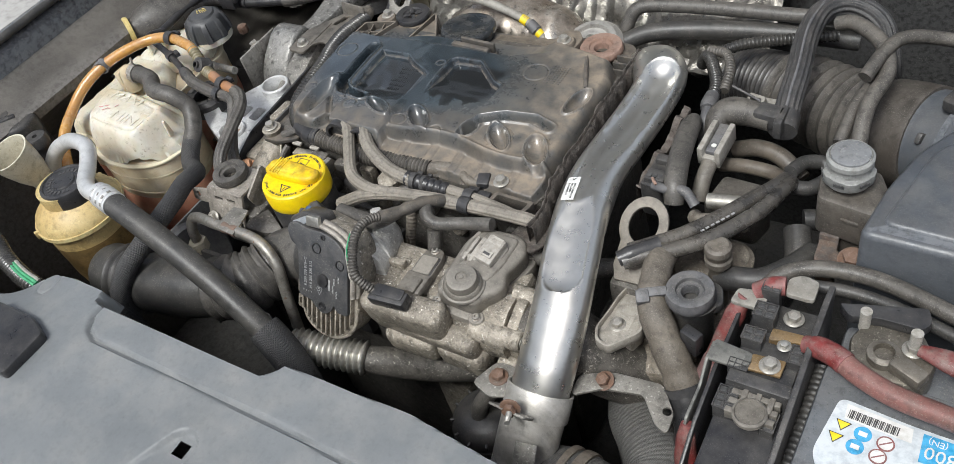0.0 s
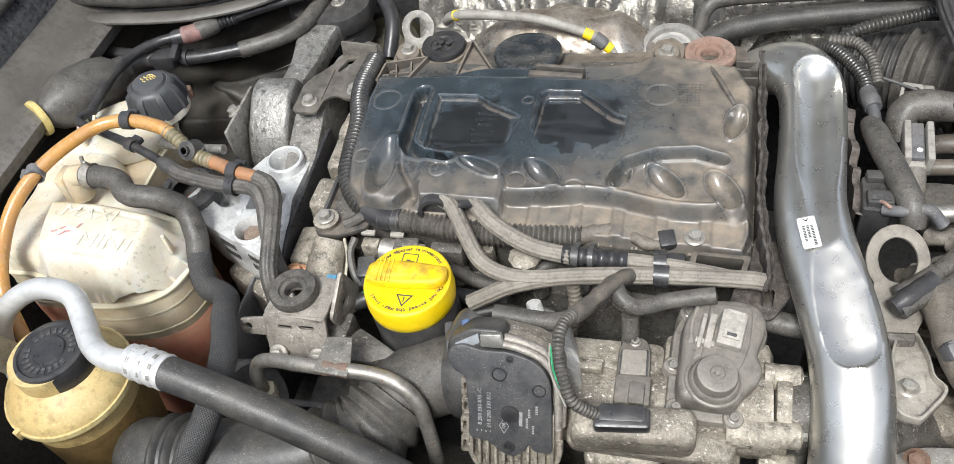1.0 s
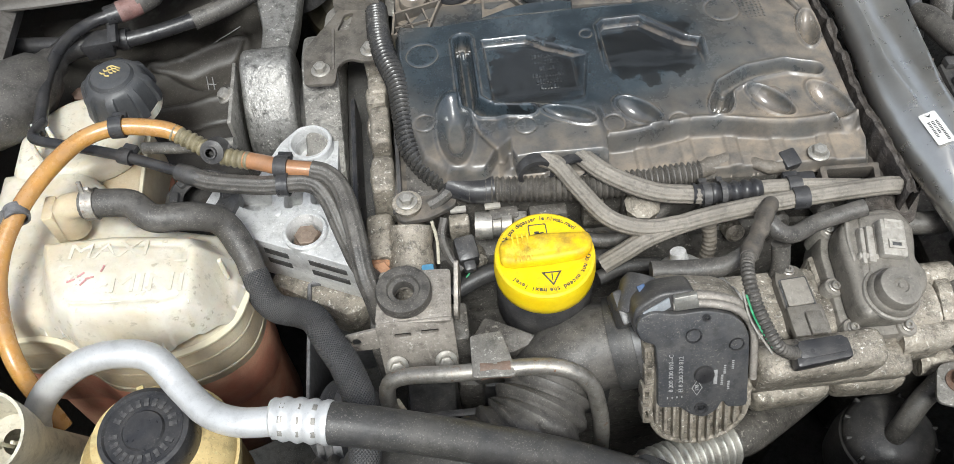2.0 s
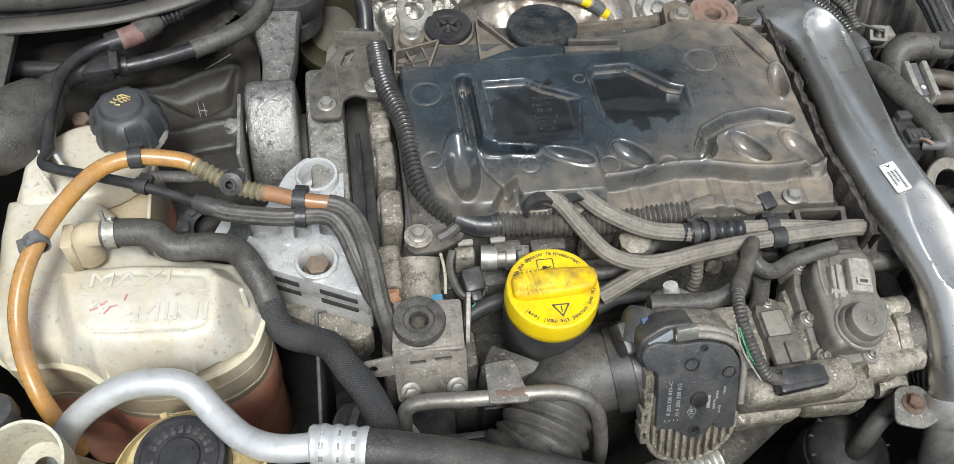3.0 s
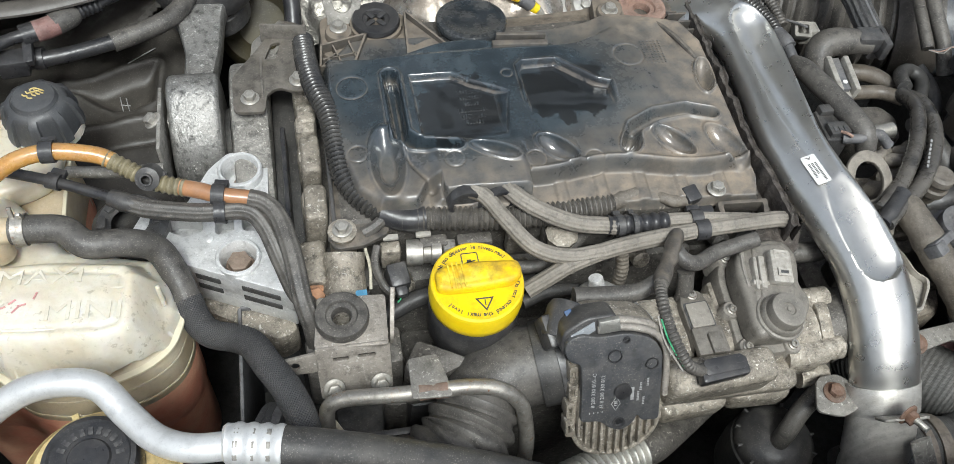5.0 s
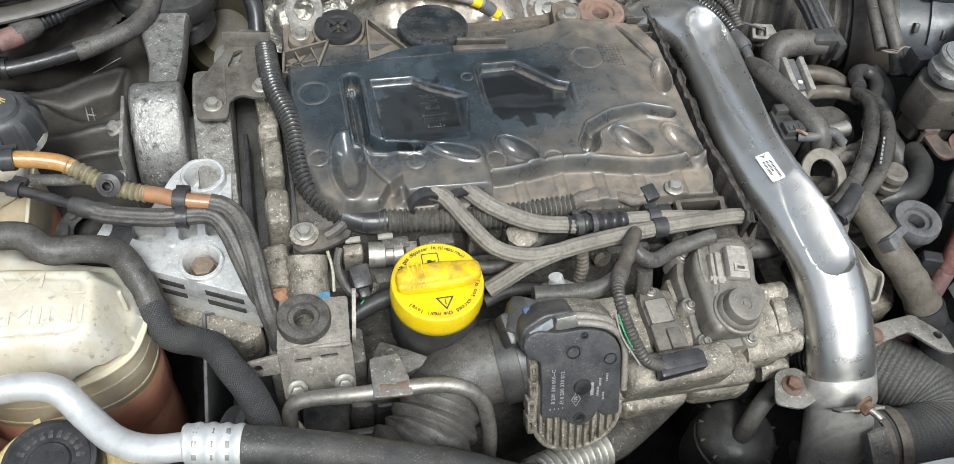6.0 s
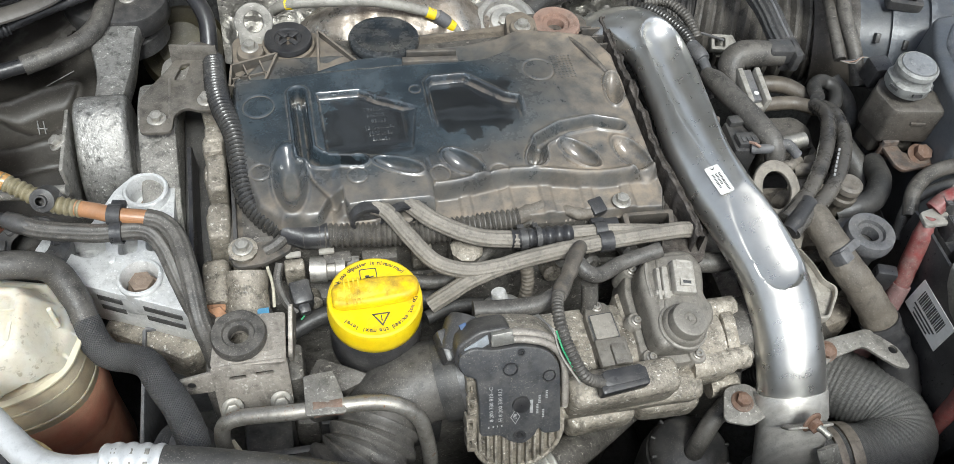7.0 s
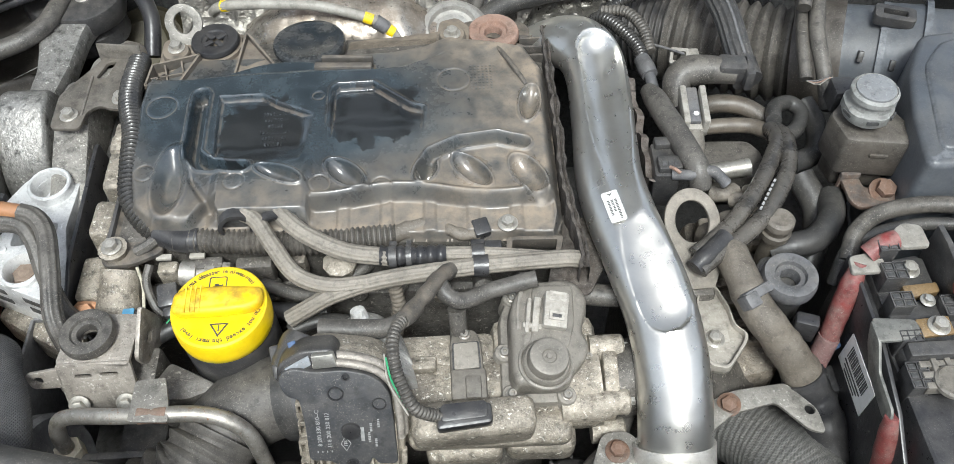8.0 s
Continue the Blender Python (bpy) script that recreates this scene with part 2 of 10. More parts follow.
SATIN = mat("dusty satin aluminium", (0.64, 0.615, 0.57), (0.48, 0.455, 0.41), rough=0.36, metal=0.6, dust=0.2, big=24, grime=0.3, stretch=(1, 6, 1))
BROWN_BOLT = mat("brown stained steel", (0.26, 0.19, 0.14), (0.17, 0.125, 0.095), rough=0.5, metal=0.4, dust=0.3)
TANK_EDGE = mat("worn raised plastic", (0.66, 0.58, 0.40), (0.70, 0.64, 0.48), rough=0.4, dust=0.2, grime=0.1)
TANK_LOW = mat("coolant behind plastic", (0.46, 0.165, 0.105), (0.50, 0.28, 0.18), rough=0.42, dust=0.4, big=26, dust_colour=(0.50, 0.36, 0.22), up=0.9, grime=0.2)
OILY = mat("yellowed reservoir plastic", (0.62, 0.47, 0.22), (0.48, 0.34, 0.14), rough=0.45, dust=0.25, dust_colour=(0.2, 0.14, 0.07))
OILY_LOW = mat("reservoir with oil", (0.27, 0.17, 0.06), (0.15, 0.10, 0.04), rough=0.5, dust=0.4, dust_colour=(0.10, 0.08, 0.05), up=0.9)
IVORY = mat("ivory plastic", (0.55, 0.51, 0.40), (0.42, 0.38, 0.28), rough=0.45, dust=0.4)
ORANGE = mat("orange clear hose", (0.36, 0.165, 0.065), (0.27, 0.13, 0.06), rough=0.3, dust=0.3, coat=0.3, big=30, grime=0.2)
OLIVE = mat("olive hose fitting", (0.21, 0.18, 0.10), (0.15, 0.125, 0.07), rough=0.4)
PANEL = mat("front panel plastic", (0.185, 0.195, 0.20), (0.15, 0.16, 0.165), rough=0.45, dust=0.45, big=9, fine=420, bump=0.06, dust_colour=(0.30, 0.29, 0.27), grime=0.14, grit=0.03, cloud=(0.45, 0.75))
FOIL = mat("crumpled foil", (0.24, 0.228, 0.20), (0.13, 0.122, 0.105), rough=0.28, metal=0.85, dust=0.4, bump=0.5, big=30, dust_colour=(0.12, 0.11, 0.10))
TURBO = mat("heat shield steel", (0.52, 0.48, 0.42), (0.26, 0.21, 0.165), rough=0.28, metal=0.8, dust=0.6, dust_colour=(0.085, 0.060, 0.042), cloud=(0.42, 0.60), big=20)
PAINT = mat("dark car paint", (0.02, 0.022, 0.026), (0.03, 0.032, 0.036), rough=0.2, dust=0.2, coat=0.5, bump=0.02)
PRIMER = mat("dusty body panel", (0.085, 0.077, 0.067), (0.055, 0.050, 0.044), rough=0.46, dust=0.3, big=7, grime=0.2)
# Near-black also paints shade: right wing, belt gap and casting slots.
SHADOWED = mat("black underbody and shade", (0.030, 0.029, 0.028), (0.042, 0.040, 0.037), rough=0.6, dust=0.15)
FELT = mat("black sound felt", (0.008, 0.008, 0.008), (0.012, 0.012, 0.011), rough=0.9, dust=0.04, bump=0.5, dust_colour=(0.12, 0.11, 0.10))
RED = mat("red cable", (0.20, 0.026, 0.024), (0.13, 0.03, 0.027), rough=0.45, dust=0.8, big=34)
BATTERY = mat("battery case", (0.13, 0.14, 0.15), (0.10, 0.105, 0.112), rough=0.5, dust=0.3)
WHITE = mat("white paper", (0.72, 0.72, 0.69), (0.60, 0.59, 0.55), rough=0.5, dust=0.25, grime=0.12)
LABEL_GREY = mat("pale label", (0.50, 0.54, 0.57), (0.44, 0.48, 0.51), rough=0.4, dust=0.12, grime=0.08)
# Print, and the painted shade inside holes and slots.
INK_AND_SHADE = mat("black ink and hole shade", (0.03, 0.03, 0.03), rough=0.5, dust=0.1)
PALE_INK = mat("pale print", (0.27, 0.27, 0.265), rough=0.6, dust=0.1)
BLUE = mat("blue print", (0.02, 0.30, 0.55), (0.02, 0.26, 0.48), rough=0.4, dust=0.08)
BLUE_PLUG = mat("blue plug", (0.02, 0.075, 0.19), rough=0.45, dust=0.2)
PALE_BLUE = mat("pale blue mark", (0.10, 0.32, 0.52), rough=0.5, dust=0.1)
GREEN = mat("green wire", (0.02, 0.30, 0.12), rough=0.4, dust=0.2)
TAN = mat("brass terminal", (0.30, 0.19, 0.08), (0.20, 0.135, 0.065), rough=0.45, metal=0.5, dust=0.3)
PALE_PLUG = mat("pale connector", (0.30, 0.285, 0.25), (0.20, 0.185, 0.16), rough=0.5, dust=0.4, big=40)
SENSOR = mat("dusty sensor plastic", (0.150, 0.135, 0.112), (0.092, 0.082, 0.068), rough=0.46, dust=0.45, big=40)
ASPHALT = mat("pale paving", (0.42, 0.41, 0.39), (0.34, 0.33, 0.31), rough=0.85, dust=0.2, big=3, fine=60)
GOLD = mat("yellowed seal", (0.55, 0.42, 0.14), (0.40, 0.30, 0.10), rough=0.5)


# ---- mesh helpers ----
def thing(name, label, category, at=(0, 0, 0), group="", kind=""):
    e = new(name)
    e.location, e.empty_display_size = at, 0.01
    return tagged(e, label, category, group, kind)


def place_under(ob, parent):
    ob.parent = parent
    if parent and parent.type == "EMPTY":
        ob.matrix_parent_inverse = Matrix.Translation(-Vector(parent.location))


def part(name, bm, material, parent=None, label="", sharp=38):
    me = bpy.data.meshes.new(name)
    bmesh.ops.recalc_face_normals(bm, faces=bm.faces)
    bm.to_mesh(me)
    bm.free()
    me.materials.append(material)
    me.shade_smooth()
    me.set_sharp_from_angle(angle=radians(sharp))
    ob = new(name, me)
    place_under(ob, parent)
    return tagged(ob, label)


def again(name, me, m, parent, label=""):
    """Another object on a mesh that exists, at the pose m."""
    ob = new(name, me)
    place_under(ob, parent)
    ob.matrix_basis = m
    return tagged(ob, label)


def mesh_of(bm, material, sharp=35):
    me = bpy.data.meshes.new("shared")
    bmesh.ops.recalc_face_normals(bm, faces=bm.faces)
    bm.to_mesh(me)
    bm.free()
    me.materials.append(material)
    me.shade_smooth()
    me.set_sharp_from_angle(angle=radians(sharp))
    return me


def merge(bm, other, m=None):
    if m is not None:
        other.transform(m)
    me = bpy.data.meshes.new("tmp")
    other.to_mesh(me)
    other.free()
    bm.from_mesh(me)
    bpy.data.meshes.remove(me)
    return bm


def basis(o, u, v, w=None):
    """A pose from an origin and its x and y directions."""
    u = Vector(u).normalized()
    w = Vector(w).normalized() if w is not None else u.cross(Vector(v)).normalized()
    v = w.cross(u)
    m = Matrix((u, v, w)).transposed().to_4x4()
    m.translation = o
    return m


def along(o, d):
    """A pose at o whose z points along d."""
    m = Vector(d).to_track_quat("Z", "Y").to_matrix().to_4x4()
    m.translation = o
    return m


def spline(pts, step):
    """Points at even steps on a smooth curve through pts, and the share of the way between the given points."""
    p = [Vector(q) for q in pts]
    p = [p[0] * 2 - p[1]] + p + [p[-1] * 2 - p[-2]]
    fine = []
    for i in range(1, len(p) - 2):
        a, b, c, d = p[i - 1:i + 3]
        for k in range(24):
            t = k / 24
            fine.append((i - 1 + t, 0.5 * (2 * b + (c - a) * t + (2 * a - 5 * b + 4 * c - d) * t * t + (3 * b - a - 3 * c + d) * t ** 3)))
    fine.append((len(p) - 3.0, p[-2]))
    run = [0.0]
    for (_, a), (_, b) in zip(fine, fine[1:]):
        run.append(run[-1] + (b - a).length)
    count = max(2, round(run[-1] / step))
    out, j = [], 0
    for k in range(count + 1):
        s = run[-1] * k / count
        while j < len(run) - 2 and run[j + 1] < s:
            j += 1
        f = (s - run[j]) / max(1e-9, run[j + 1] - run[j])
        out.append((fine[j][1].lerp(fine[j + 1][1], f), fine[j][0] * (1 - f) + fine[j + 1][0] * f, s))
    return out


def tube(bm, pts, r, seg=14, step=0.006, ribs=None, oval=1.0, up=None, caps=True, wave=None, flutes=None):
    """A round (or oval) hose through pts; r one radius or one for each point; ribs (pitch, depth)."""
    if ribs:
        step = ribs[0] / 5
    way = spline(pts, step)
    radii = [r] * len(pts) if isinstance(r, (int, float)) else list(r)
    rings, normal, uvs = [], None, {}
    uv_layer = bm.loops.layers.uv.verify()
    for i, (p, share, s) in enumerate(way):
        a, b = way[max(0, i - 1)][0], way[min(len(way) - 1, i + 1)][0]
        d = (b - a).normalized()
        if normal is None:
            normal = Vector(up) if up else (Vector((0, 0, 1)) if abs(d.z) < 0.9 else Vector((1, 0, 0)))
        normal = (normal - d * normal.dot(d)).normalized()
        side = d.cross(normal)
        j = min(int(share), len(radii) - 2)
        rad = radii[j] + (radii[j + 1] - radii[j]) * (share - j)
        if ribs:
            rad += ribs[1] * (0.5 + 0.5 * math.cos(2 * math.pi * s / ribs[0])) ** 0.6 - ribs[1]
        if wave:
            rad *= 1 + wave * (noise.noise(p * 90))
        ring = []
        for k in range(seg):
            t = 2 * math.pi * k / seg
            q = rad * (1 + flutes[1] * math.cos(flutes[0] * t)) if flutes else rad
            v = bm.verts.new(p + normal * math.cos(t) * q * oval + side * math.sin(t) * q)
            uvs[v] = (s, t * rad)
            ring.append(v)
        rings.append(ring)
    for a, b in zip(rings, rings[1:]):
        for k in range(seg):
            q = (k + 1) % seg
            f = bm.faces.new((a[k], a[q], b[q], b[k]))
            for loop in f.loops:
                u, w = uvs[loop.vert]
                if q == 0 and loop.vert in (a[0], b[0]):
                    w = 2 * math.pi * radii[0]
                loop[uv_layer].uv = (u, w)
    if caps:
        bm.faces.new(rings[0][::-1])
        bm.faces.new(rings[-1])
    return bm


def lathe(bm, profile, m=None, seg=32, wobble=None):
    """A turned shape from (radius, height) pairs; wobble(angle, radius, height) gives another radius."""
    t = bmesh.new()
    rings = []
    for r, z in profile:
        if r < 1e-6:
            rings.append([t.verts.new((0, 0, z))])
        else:
            ring = []
            for k in range(seg):
                a = 2 * math.pi * k / seg
                q = wobble(a, r, z) if wobble else r
                ring.append(t.verts.new((q * math.cos(a), q * math.sin(a), z)))
            rings.append(ring)
    for a, b in zip(rings, rings[1:]):
        for k in range(seg):
            q = (k + 1) % seg
            if len(a) == 1 and len(b) == 1:
                continue
            if len(a) == 1:
                t.faces.new((a[0], b[k], b[q]))
            elif len(b) == 1:
                t.faces.new((a[k], a[q], b[0]))
            else:
                t.faces.new((a[k], a[q], b[q], b[k]))
    return merge(bm, t, m)


def rbox(bm, size, bevel, m, segments=2):
    """A rounded box whose base centre is at the pose m."""
    t = bmesh.new()
    bmesh.ops.create_cube(t, size=1.0)
    t.transform(Matrix.Translation((0, 0, size[2] / 2)) @ Matrix.Diagonal((*size, 1)))
    if bevel:
        bmesh.ops.bevel(t, geom=t.edges[:], offset=bevel, segments=segments, profile=0.5, affect="EDGES", clamp_overlap=True)
    return merge(bm, t, m)


def prism(bm, outline, height, bevel=0.0, m=None, holes=(), segments=2):
    """A plate: an outline (and holes) in x and y, raised by height, with rounded edges."""
    t = bmesh.new()
    edges = []
    for loop in (outline, *holes):
        vs = [t.verts.new((x, y, 0)) for x, y in loop]
        edges += [t.edges.new((a, b)) for a, b in zip(vs, vs[1:] + vs[:1])]
    if holes:
        bmesh.ops.triangle_fill(t, use_beauty=True, edges=edges)
    else:
        t.faces.new(list(t.verts))
    bmesh.ops.recalc_face_normals(t, faces=t.faces)
    up = bmesh.ops.extrude_face_region(t, geom=t.faces[:])
    bmesh.ops.translate(t, verts=[v for v in up["geom"] if isinstance(v, bmesh.types.BMVert)], vec=(0, 0, height))
    bmesh.ops.recalc_face_normals(t, faces=t.faces)
    if bevel:
        corner = [e for e in t.edges if len(e.link_faces) == 2 and e.calc_face_angle(0) > 0.9 and abs(e.verts[0].co.z - e.verts[1].co.z) < 1e-6]
        bmesh.ops.bevel(t, geom=corner, offset=bevel, segments=segments, profile=0.5, affect="EDGES", clamp_overlap=True)
    return merge(bm, t, m)


def rounded(points, r, n=4):
    """An outline with its corners rounded."""
    out, c = [], len(points)
    for i in range(c):
        a, b, d = Vector(points[i - 1]), Vector(points[i]), Vector(points[(i + 1) % c])
        k = min(r, (a - b).length * 0.45, (d - b).length * 0.45)
        s, e = b + (a - b).normalized() * k, b + (d - b).normalized() * k
        for j in range(n + 1):
            t = j / n
            out.append(tuple(s * (1 - t) ** 2 + b * 2 * t * (1 - t) + e * t * t))
    return out


def circle(x, y, r, n=20):
    return [(x + r * math.cos(2 * math.pi * k / n), y + r * math.sin(2 * math.pi * k / n)) for k in range(n)]


def hexagon(r):
    return [(r * math.cos(math.pi * k / 3), r * math.sin(math.pi * k / 3)) for k in range(6)]


def bolt_mesh(r, material, washer=1.5, high=0.9, recess=0.0):
    bm = bmesh.new()
    lathe(bm, [(0, 0), (r * washer, 0), (r * washer, r * 0.16), (r * washer * 0.9, r * 0.28), (r * 1.05, r * 0.36), (0, r * 0.36)], seg=20)
    prism(bm, hexagon(r), r * high, r * 0.12, Matrix.Translation((0, 0, r * 0.3)))
    lathe(bm, [(0, r * 1.1), (r * 0.42, r * 1.1), (r * 0.45, r * 1.22), (0, r * 1.22)], seg=12)
    return mesh_of(bm, material)


BOLT = bolt_mesh(0.0065, mat("dirty zinc bolt", (0.42, 0.40, 0.36), (0.25, 0.235, 0.205), rough=0.42, metal=0.65, dust=0.5, big=60))
BOLT_RUST = bolt_mesh(0.0075, RUST)
BOLT_BIG = bolt_mesh(0.0115, STEEL, washer=1.35)
BOLT_SMALL = bolt_mesh(0.0042, ZINC, washer=1.6)


def screw_mesh(r, material):
    bm = bmesh.new()
    lathe(bm, [(0, 0), (r * 1.3, 0), (r * 1.3, r * 0.3), (r, r * 0.5), (r * 0.95, r * 0.95), (r * 0.8, r * 1.1), (r * 0.45, r * 1.1), (r * 0.4, r * 0.6), (0, r * 0.6)], seg=16)
    return mesh_of(bm, material)


SCREW = screw_mesh(0.0042, STEEL)


def lettering(text, size, m, depth=0.0004, spacing=1.0):
    """The built-in font as a mesh on the plane of m, centred."""
    c = bpy.data.curves.new("letters", "FONT")
    c.body, c.size, c.extrude, c.align_x, c.align_y, c.space_character = text, size, depth, "CENTER", "CENTER", spacing
    c.resolution_u = 2
    ob = bpy.data.objects.new("letters", c)
    me = bpy.data.meshes.new_from_object(ob)
    bm = bmesh.new()
    bm.from_mesh(me)
    bm.transform(m)
    bpy.data.objects.remove(ob)
    bpy.data.curves.remove(c)
    bpy.data.meshes.remove(me)
    return bm


def clip_band(parent, at, d, r, width=0.008, material=None, tab=True):
    """A cable clip: a band round a hose with a square lock."""
    bm = bmesh.new()
    m = along(at, d)
    lathe(bm, [(r, -width / 2), (r + 0.0022, -width / 2), (r + 0.0022, width / 2), (r, width / 2)], m, seg=18)
    if tab:
        rbox(bm, (0.009, 0.007, width * 1.1), 0.001, m @ Matrix.Translation((r + 0.003, 0, -width * 0.55)))
    return part("clip", bm, material or CLEAN, parent, "black plastic clip")


def hose_thing(name, label, category, pts, r, material, **kw):
    e = thing(name, label, category, min(pts, key=lambda p: p[2]))
    part("hose", tube(bmesh.new(), pts, r, **kw), material, e)
    return e


# ---- the setting: ground, bay floor, walls ----
def smooth(a, b, v):
    t = min(1.0, max(0.0, (v - a) / (b - a)))
    return t * t * (3 - 2 * t)


def to_polygon(x, y, poly):
    """Distance to an outline, positive inside it."""
    inside, best = False, 9.0
    for i in range(len(poly)):
        (ax, ay), (bx, by) = poly[i - 1], poly[i]
        dx, dy = bx - ax, by - ay
        t = max(0.0, min(1.0, ((x - ax) * dx + (y - ay) * dy) / (dx * dx + dy * dy)))
        best = min(best, math.hypot(x - ax - t * dx, y - ay - t * dy))
        if (ay > y) != (by > y) and x < (bx - ax) * (y - ay) / (by - ay) + ax:
            inside = not inside
    return best if inside else -best


def to_line(x, y, line):
    best = 9.0
    for (ax, ay), (bx, by) in zip(line, line[1:]):
        dx, dy = bx - ax, by - ay
        t = max(0.0, min(1.0, ((x - ax) * dx + (y - ay) * dy) / (dx * dx + dy * dy)))
        best = min(best, math.hypot(x - ax - t * dx, y - ay - t * dy))
    return best


def to_edge(x, y, poly):
    """The nearest place on an outline."""
    best = None
    for i in range(len(poly)):
        (ax, ay), (bx, by) = poly[i - 1], poly[i]
        dx, dy = bx - ax, by - ay
        t = max(0.0, min(1.0, ((x - ax) * dx + (y - ay) * dy) / (dx * dx + dy * dy)))
        q = (ax + t * dx, ay + t * dy)
        r = math.hypot(x - q[0], y - q[1])
        if best is None or r < best[0]:
            best = (r, q)
    return best[1]


def relief(x0, x1, y0, y1, step, height, outline=None):
    """A moulded sheet over x and y; height gives z, or None where there is no sheet; its rim is drawn to the outline."""
    bm = bmesh.new()
    nx, ny = round((x1 - x0) / step), round((y1 - y0) / step)
    grid = {}
    for i in range(nx + 1):
        for j in range(ny + 1):
            x, y = x0 + (x1 - x0) * i / nx, y0 + (y1 - y0) * j / ny
            if outline:
                rim = to_polygon(x, y, outline)
                if rim < -0.72 * step:
                    continue
                if rim < 0.72 * step:
                    x, y = to_edge(x, y, outline)
            z = height(x, y)
            if z is not None:
                grid[i, j] = bm.verts.new((x, y, z))
    for i in range(nx):
        for j in range(ny):
            q = [grid.get(k) for k in ((i, j), (i + 1, j), (i + 1, j + 1), (i, j + 1))]
            if all(q):
                bm.faces.new(q)
    return bm


def slab(name, x0, x1, y0, y1, z0, z1, material, label, category, bevel=0.004):
    bm = rbox(bmesh.new(), (x1 - x0, y1 - y0, z1 - z0), bevel, Matrix.Translation(((x0 + x1) / 2, (y0 + y1) / 2, z0)))
    return tagged(part(name, bm, material), label, category, kind="structure")


bm = bmesh.new()
bmesh.ops.create_grid(bm, x_segments=8, y_segments=8, size=120)
tagged(part("ground", bm, ASPHALT), "pale dry paving under and round the car", "ground", kind="structure")
slab("floor", -0.60, 1.16, -0.74, 0.66, 0.24, 0.27, SHADOWED, "black plastic undertray under the engine bay", "undertray")
slab("wall_front", -0.60, 1.16, -0.70, -0.62, 0.0, 0.86, SHADOWED, "black front bulkhead behind the bumper", "bulkhead")
slab("wall_back", -0.60, 1.16, 0.56, 0.62, 0.0, 0.98, FELT, "black felt-lined firewall behind the engine", "firewall")
slab("wall_right", 1.08, 1.16, -0.62, 0.56, 0.0, 0.93, SHADOWED, "inner wing in a near-black that stands in for shade", "inner wing")
slab("wall_left", -0.60, -0.47, -0.62, 0.56, 0.0, 0.84, LINING, "black lined inner wing", "inner wing")

# left wing: a dusty ledge, an upright lip and the painted outer edge
bm = bmesh.new()
prism(bm, [(-0.47, 0.78), (-0.425, 0.845), (-0.41, 0.85), (-0.405, 0.868), (-0.415, 0.876), (-0.44, 0.88), (-0.475, 0.905), (-0.50, 0.915), (-0.52, 0.78)], 1.18, 0.004,
      basis((0, 0.56, 0), (1, 0, 0), (0, 0, 1)))
tagged(part("trim", bm, PRIMER), "dusty grey inner wing ledge along the bay", "wing ledge", kind="structure")
wing = thing("wing_panel", "dark painted car wing with a rubber edge seal", "car wing", (-0.52, 0, 0.84))
bm = bmesh.new()
prism(bm, [(-0.475, 0.80), (-0.475, 0.93), (-0.485, 0.942), (-0.505, 0.948), (-0.535, 0.94), (-0.556, 0.90), (-0.562, 0.78), (-0.556, 0.78), (-0.548, 0.89), (-0.532, 0.926), (-0.505, 0.934), (-0.49, 0.925), (-0.487, 0.80)], 1.30, 0.002,
      basis((0, 0.60, 0), (1, 0, 0), (0, 0, 1)))
part("wing", bm, PAINT, wing)
part("seal", tube(bmesh.new(), [(-0.482, -0.68, 0.944), (-0.484, -0.2, 0.95), (-0.484, 0.2, 0.952), (-0.482, 0.55, 0.95)], 0.007, seg=10, step=0.05), RUBBER, wing, "black rubber edge seal")

# ---- front panel over the radiator ----
PANEL_EDGE = [(-0.62, -0.43), (-0.30, -0.42), (-0.135, -0.40), (-0.09, -0.375), (-0.05, -0.333), (0.0, -0.331), (0.06, -0.333), (0.064, -0.348), (0.310, -0.349), (0.318, -0.343), (0.328, -0.329),
              (0.48, -0.325), (0.60, -0.338), (1.08, -0.36), (1.08, -0.80), (-0.62, -0.80)]
GROOVE = [(0.072, -0.352), (0.072, -0.368), (0.082, -0.385), (0.10, -0.393), (0.24, -0.391), (0.40, -0.393), (0.50, -0.398), (0.75, -0.42)]


def panel_height(x, y):
    d = to_polygon(x, y, PANEL_EDGE)
    hole = max(abs(x - 0.291), abs(y + 0.449))
    if d < -0.001 or hole < 0.006:
        return None
    z = 0.903 - 0.022 * smooth(0.02, -0.10, x) * smooth(-0.43, -0.36, y) - 0.02 * smooth(-0.45, -0.8, y)
    z -= 0.035 * (1 - smooth(0.0, 0.007, d))
    z -= 0.0045 * (1 - smooth(0.0006, 0.0042, to_line(x, y, GROOVE)))
    z -= 0.007 * (1 - smooth(0.0155, 0.0185, to_line(x, y, [(0.291, -0.449), (0.262, -0.51)]))) * smooth(0.075, 0.0, math.hypot(x - 0.291, y + 0.449))
    z -= 0.002 * (1 - smooth(0.0, 0.002, abs(math.hypot(x + 0.037, y + 0.353) - 0.016)))
    return z + 0.0012 * noise.noise((x * 9, y * 9, 0))


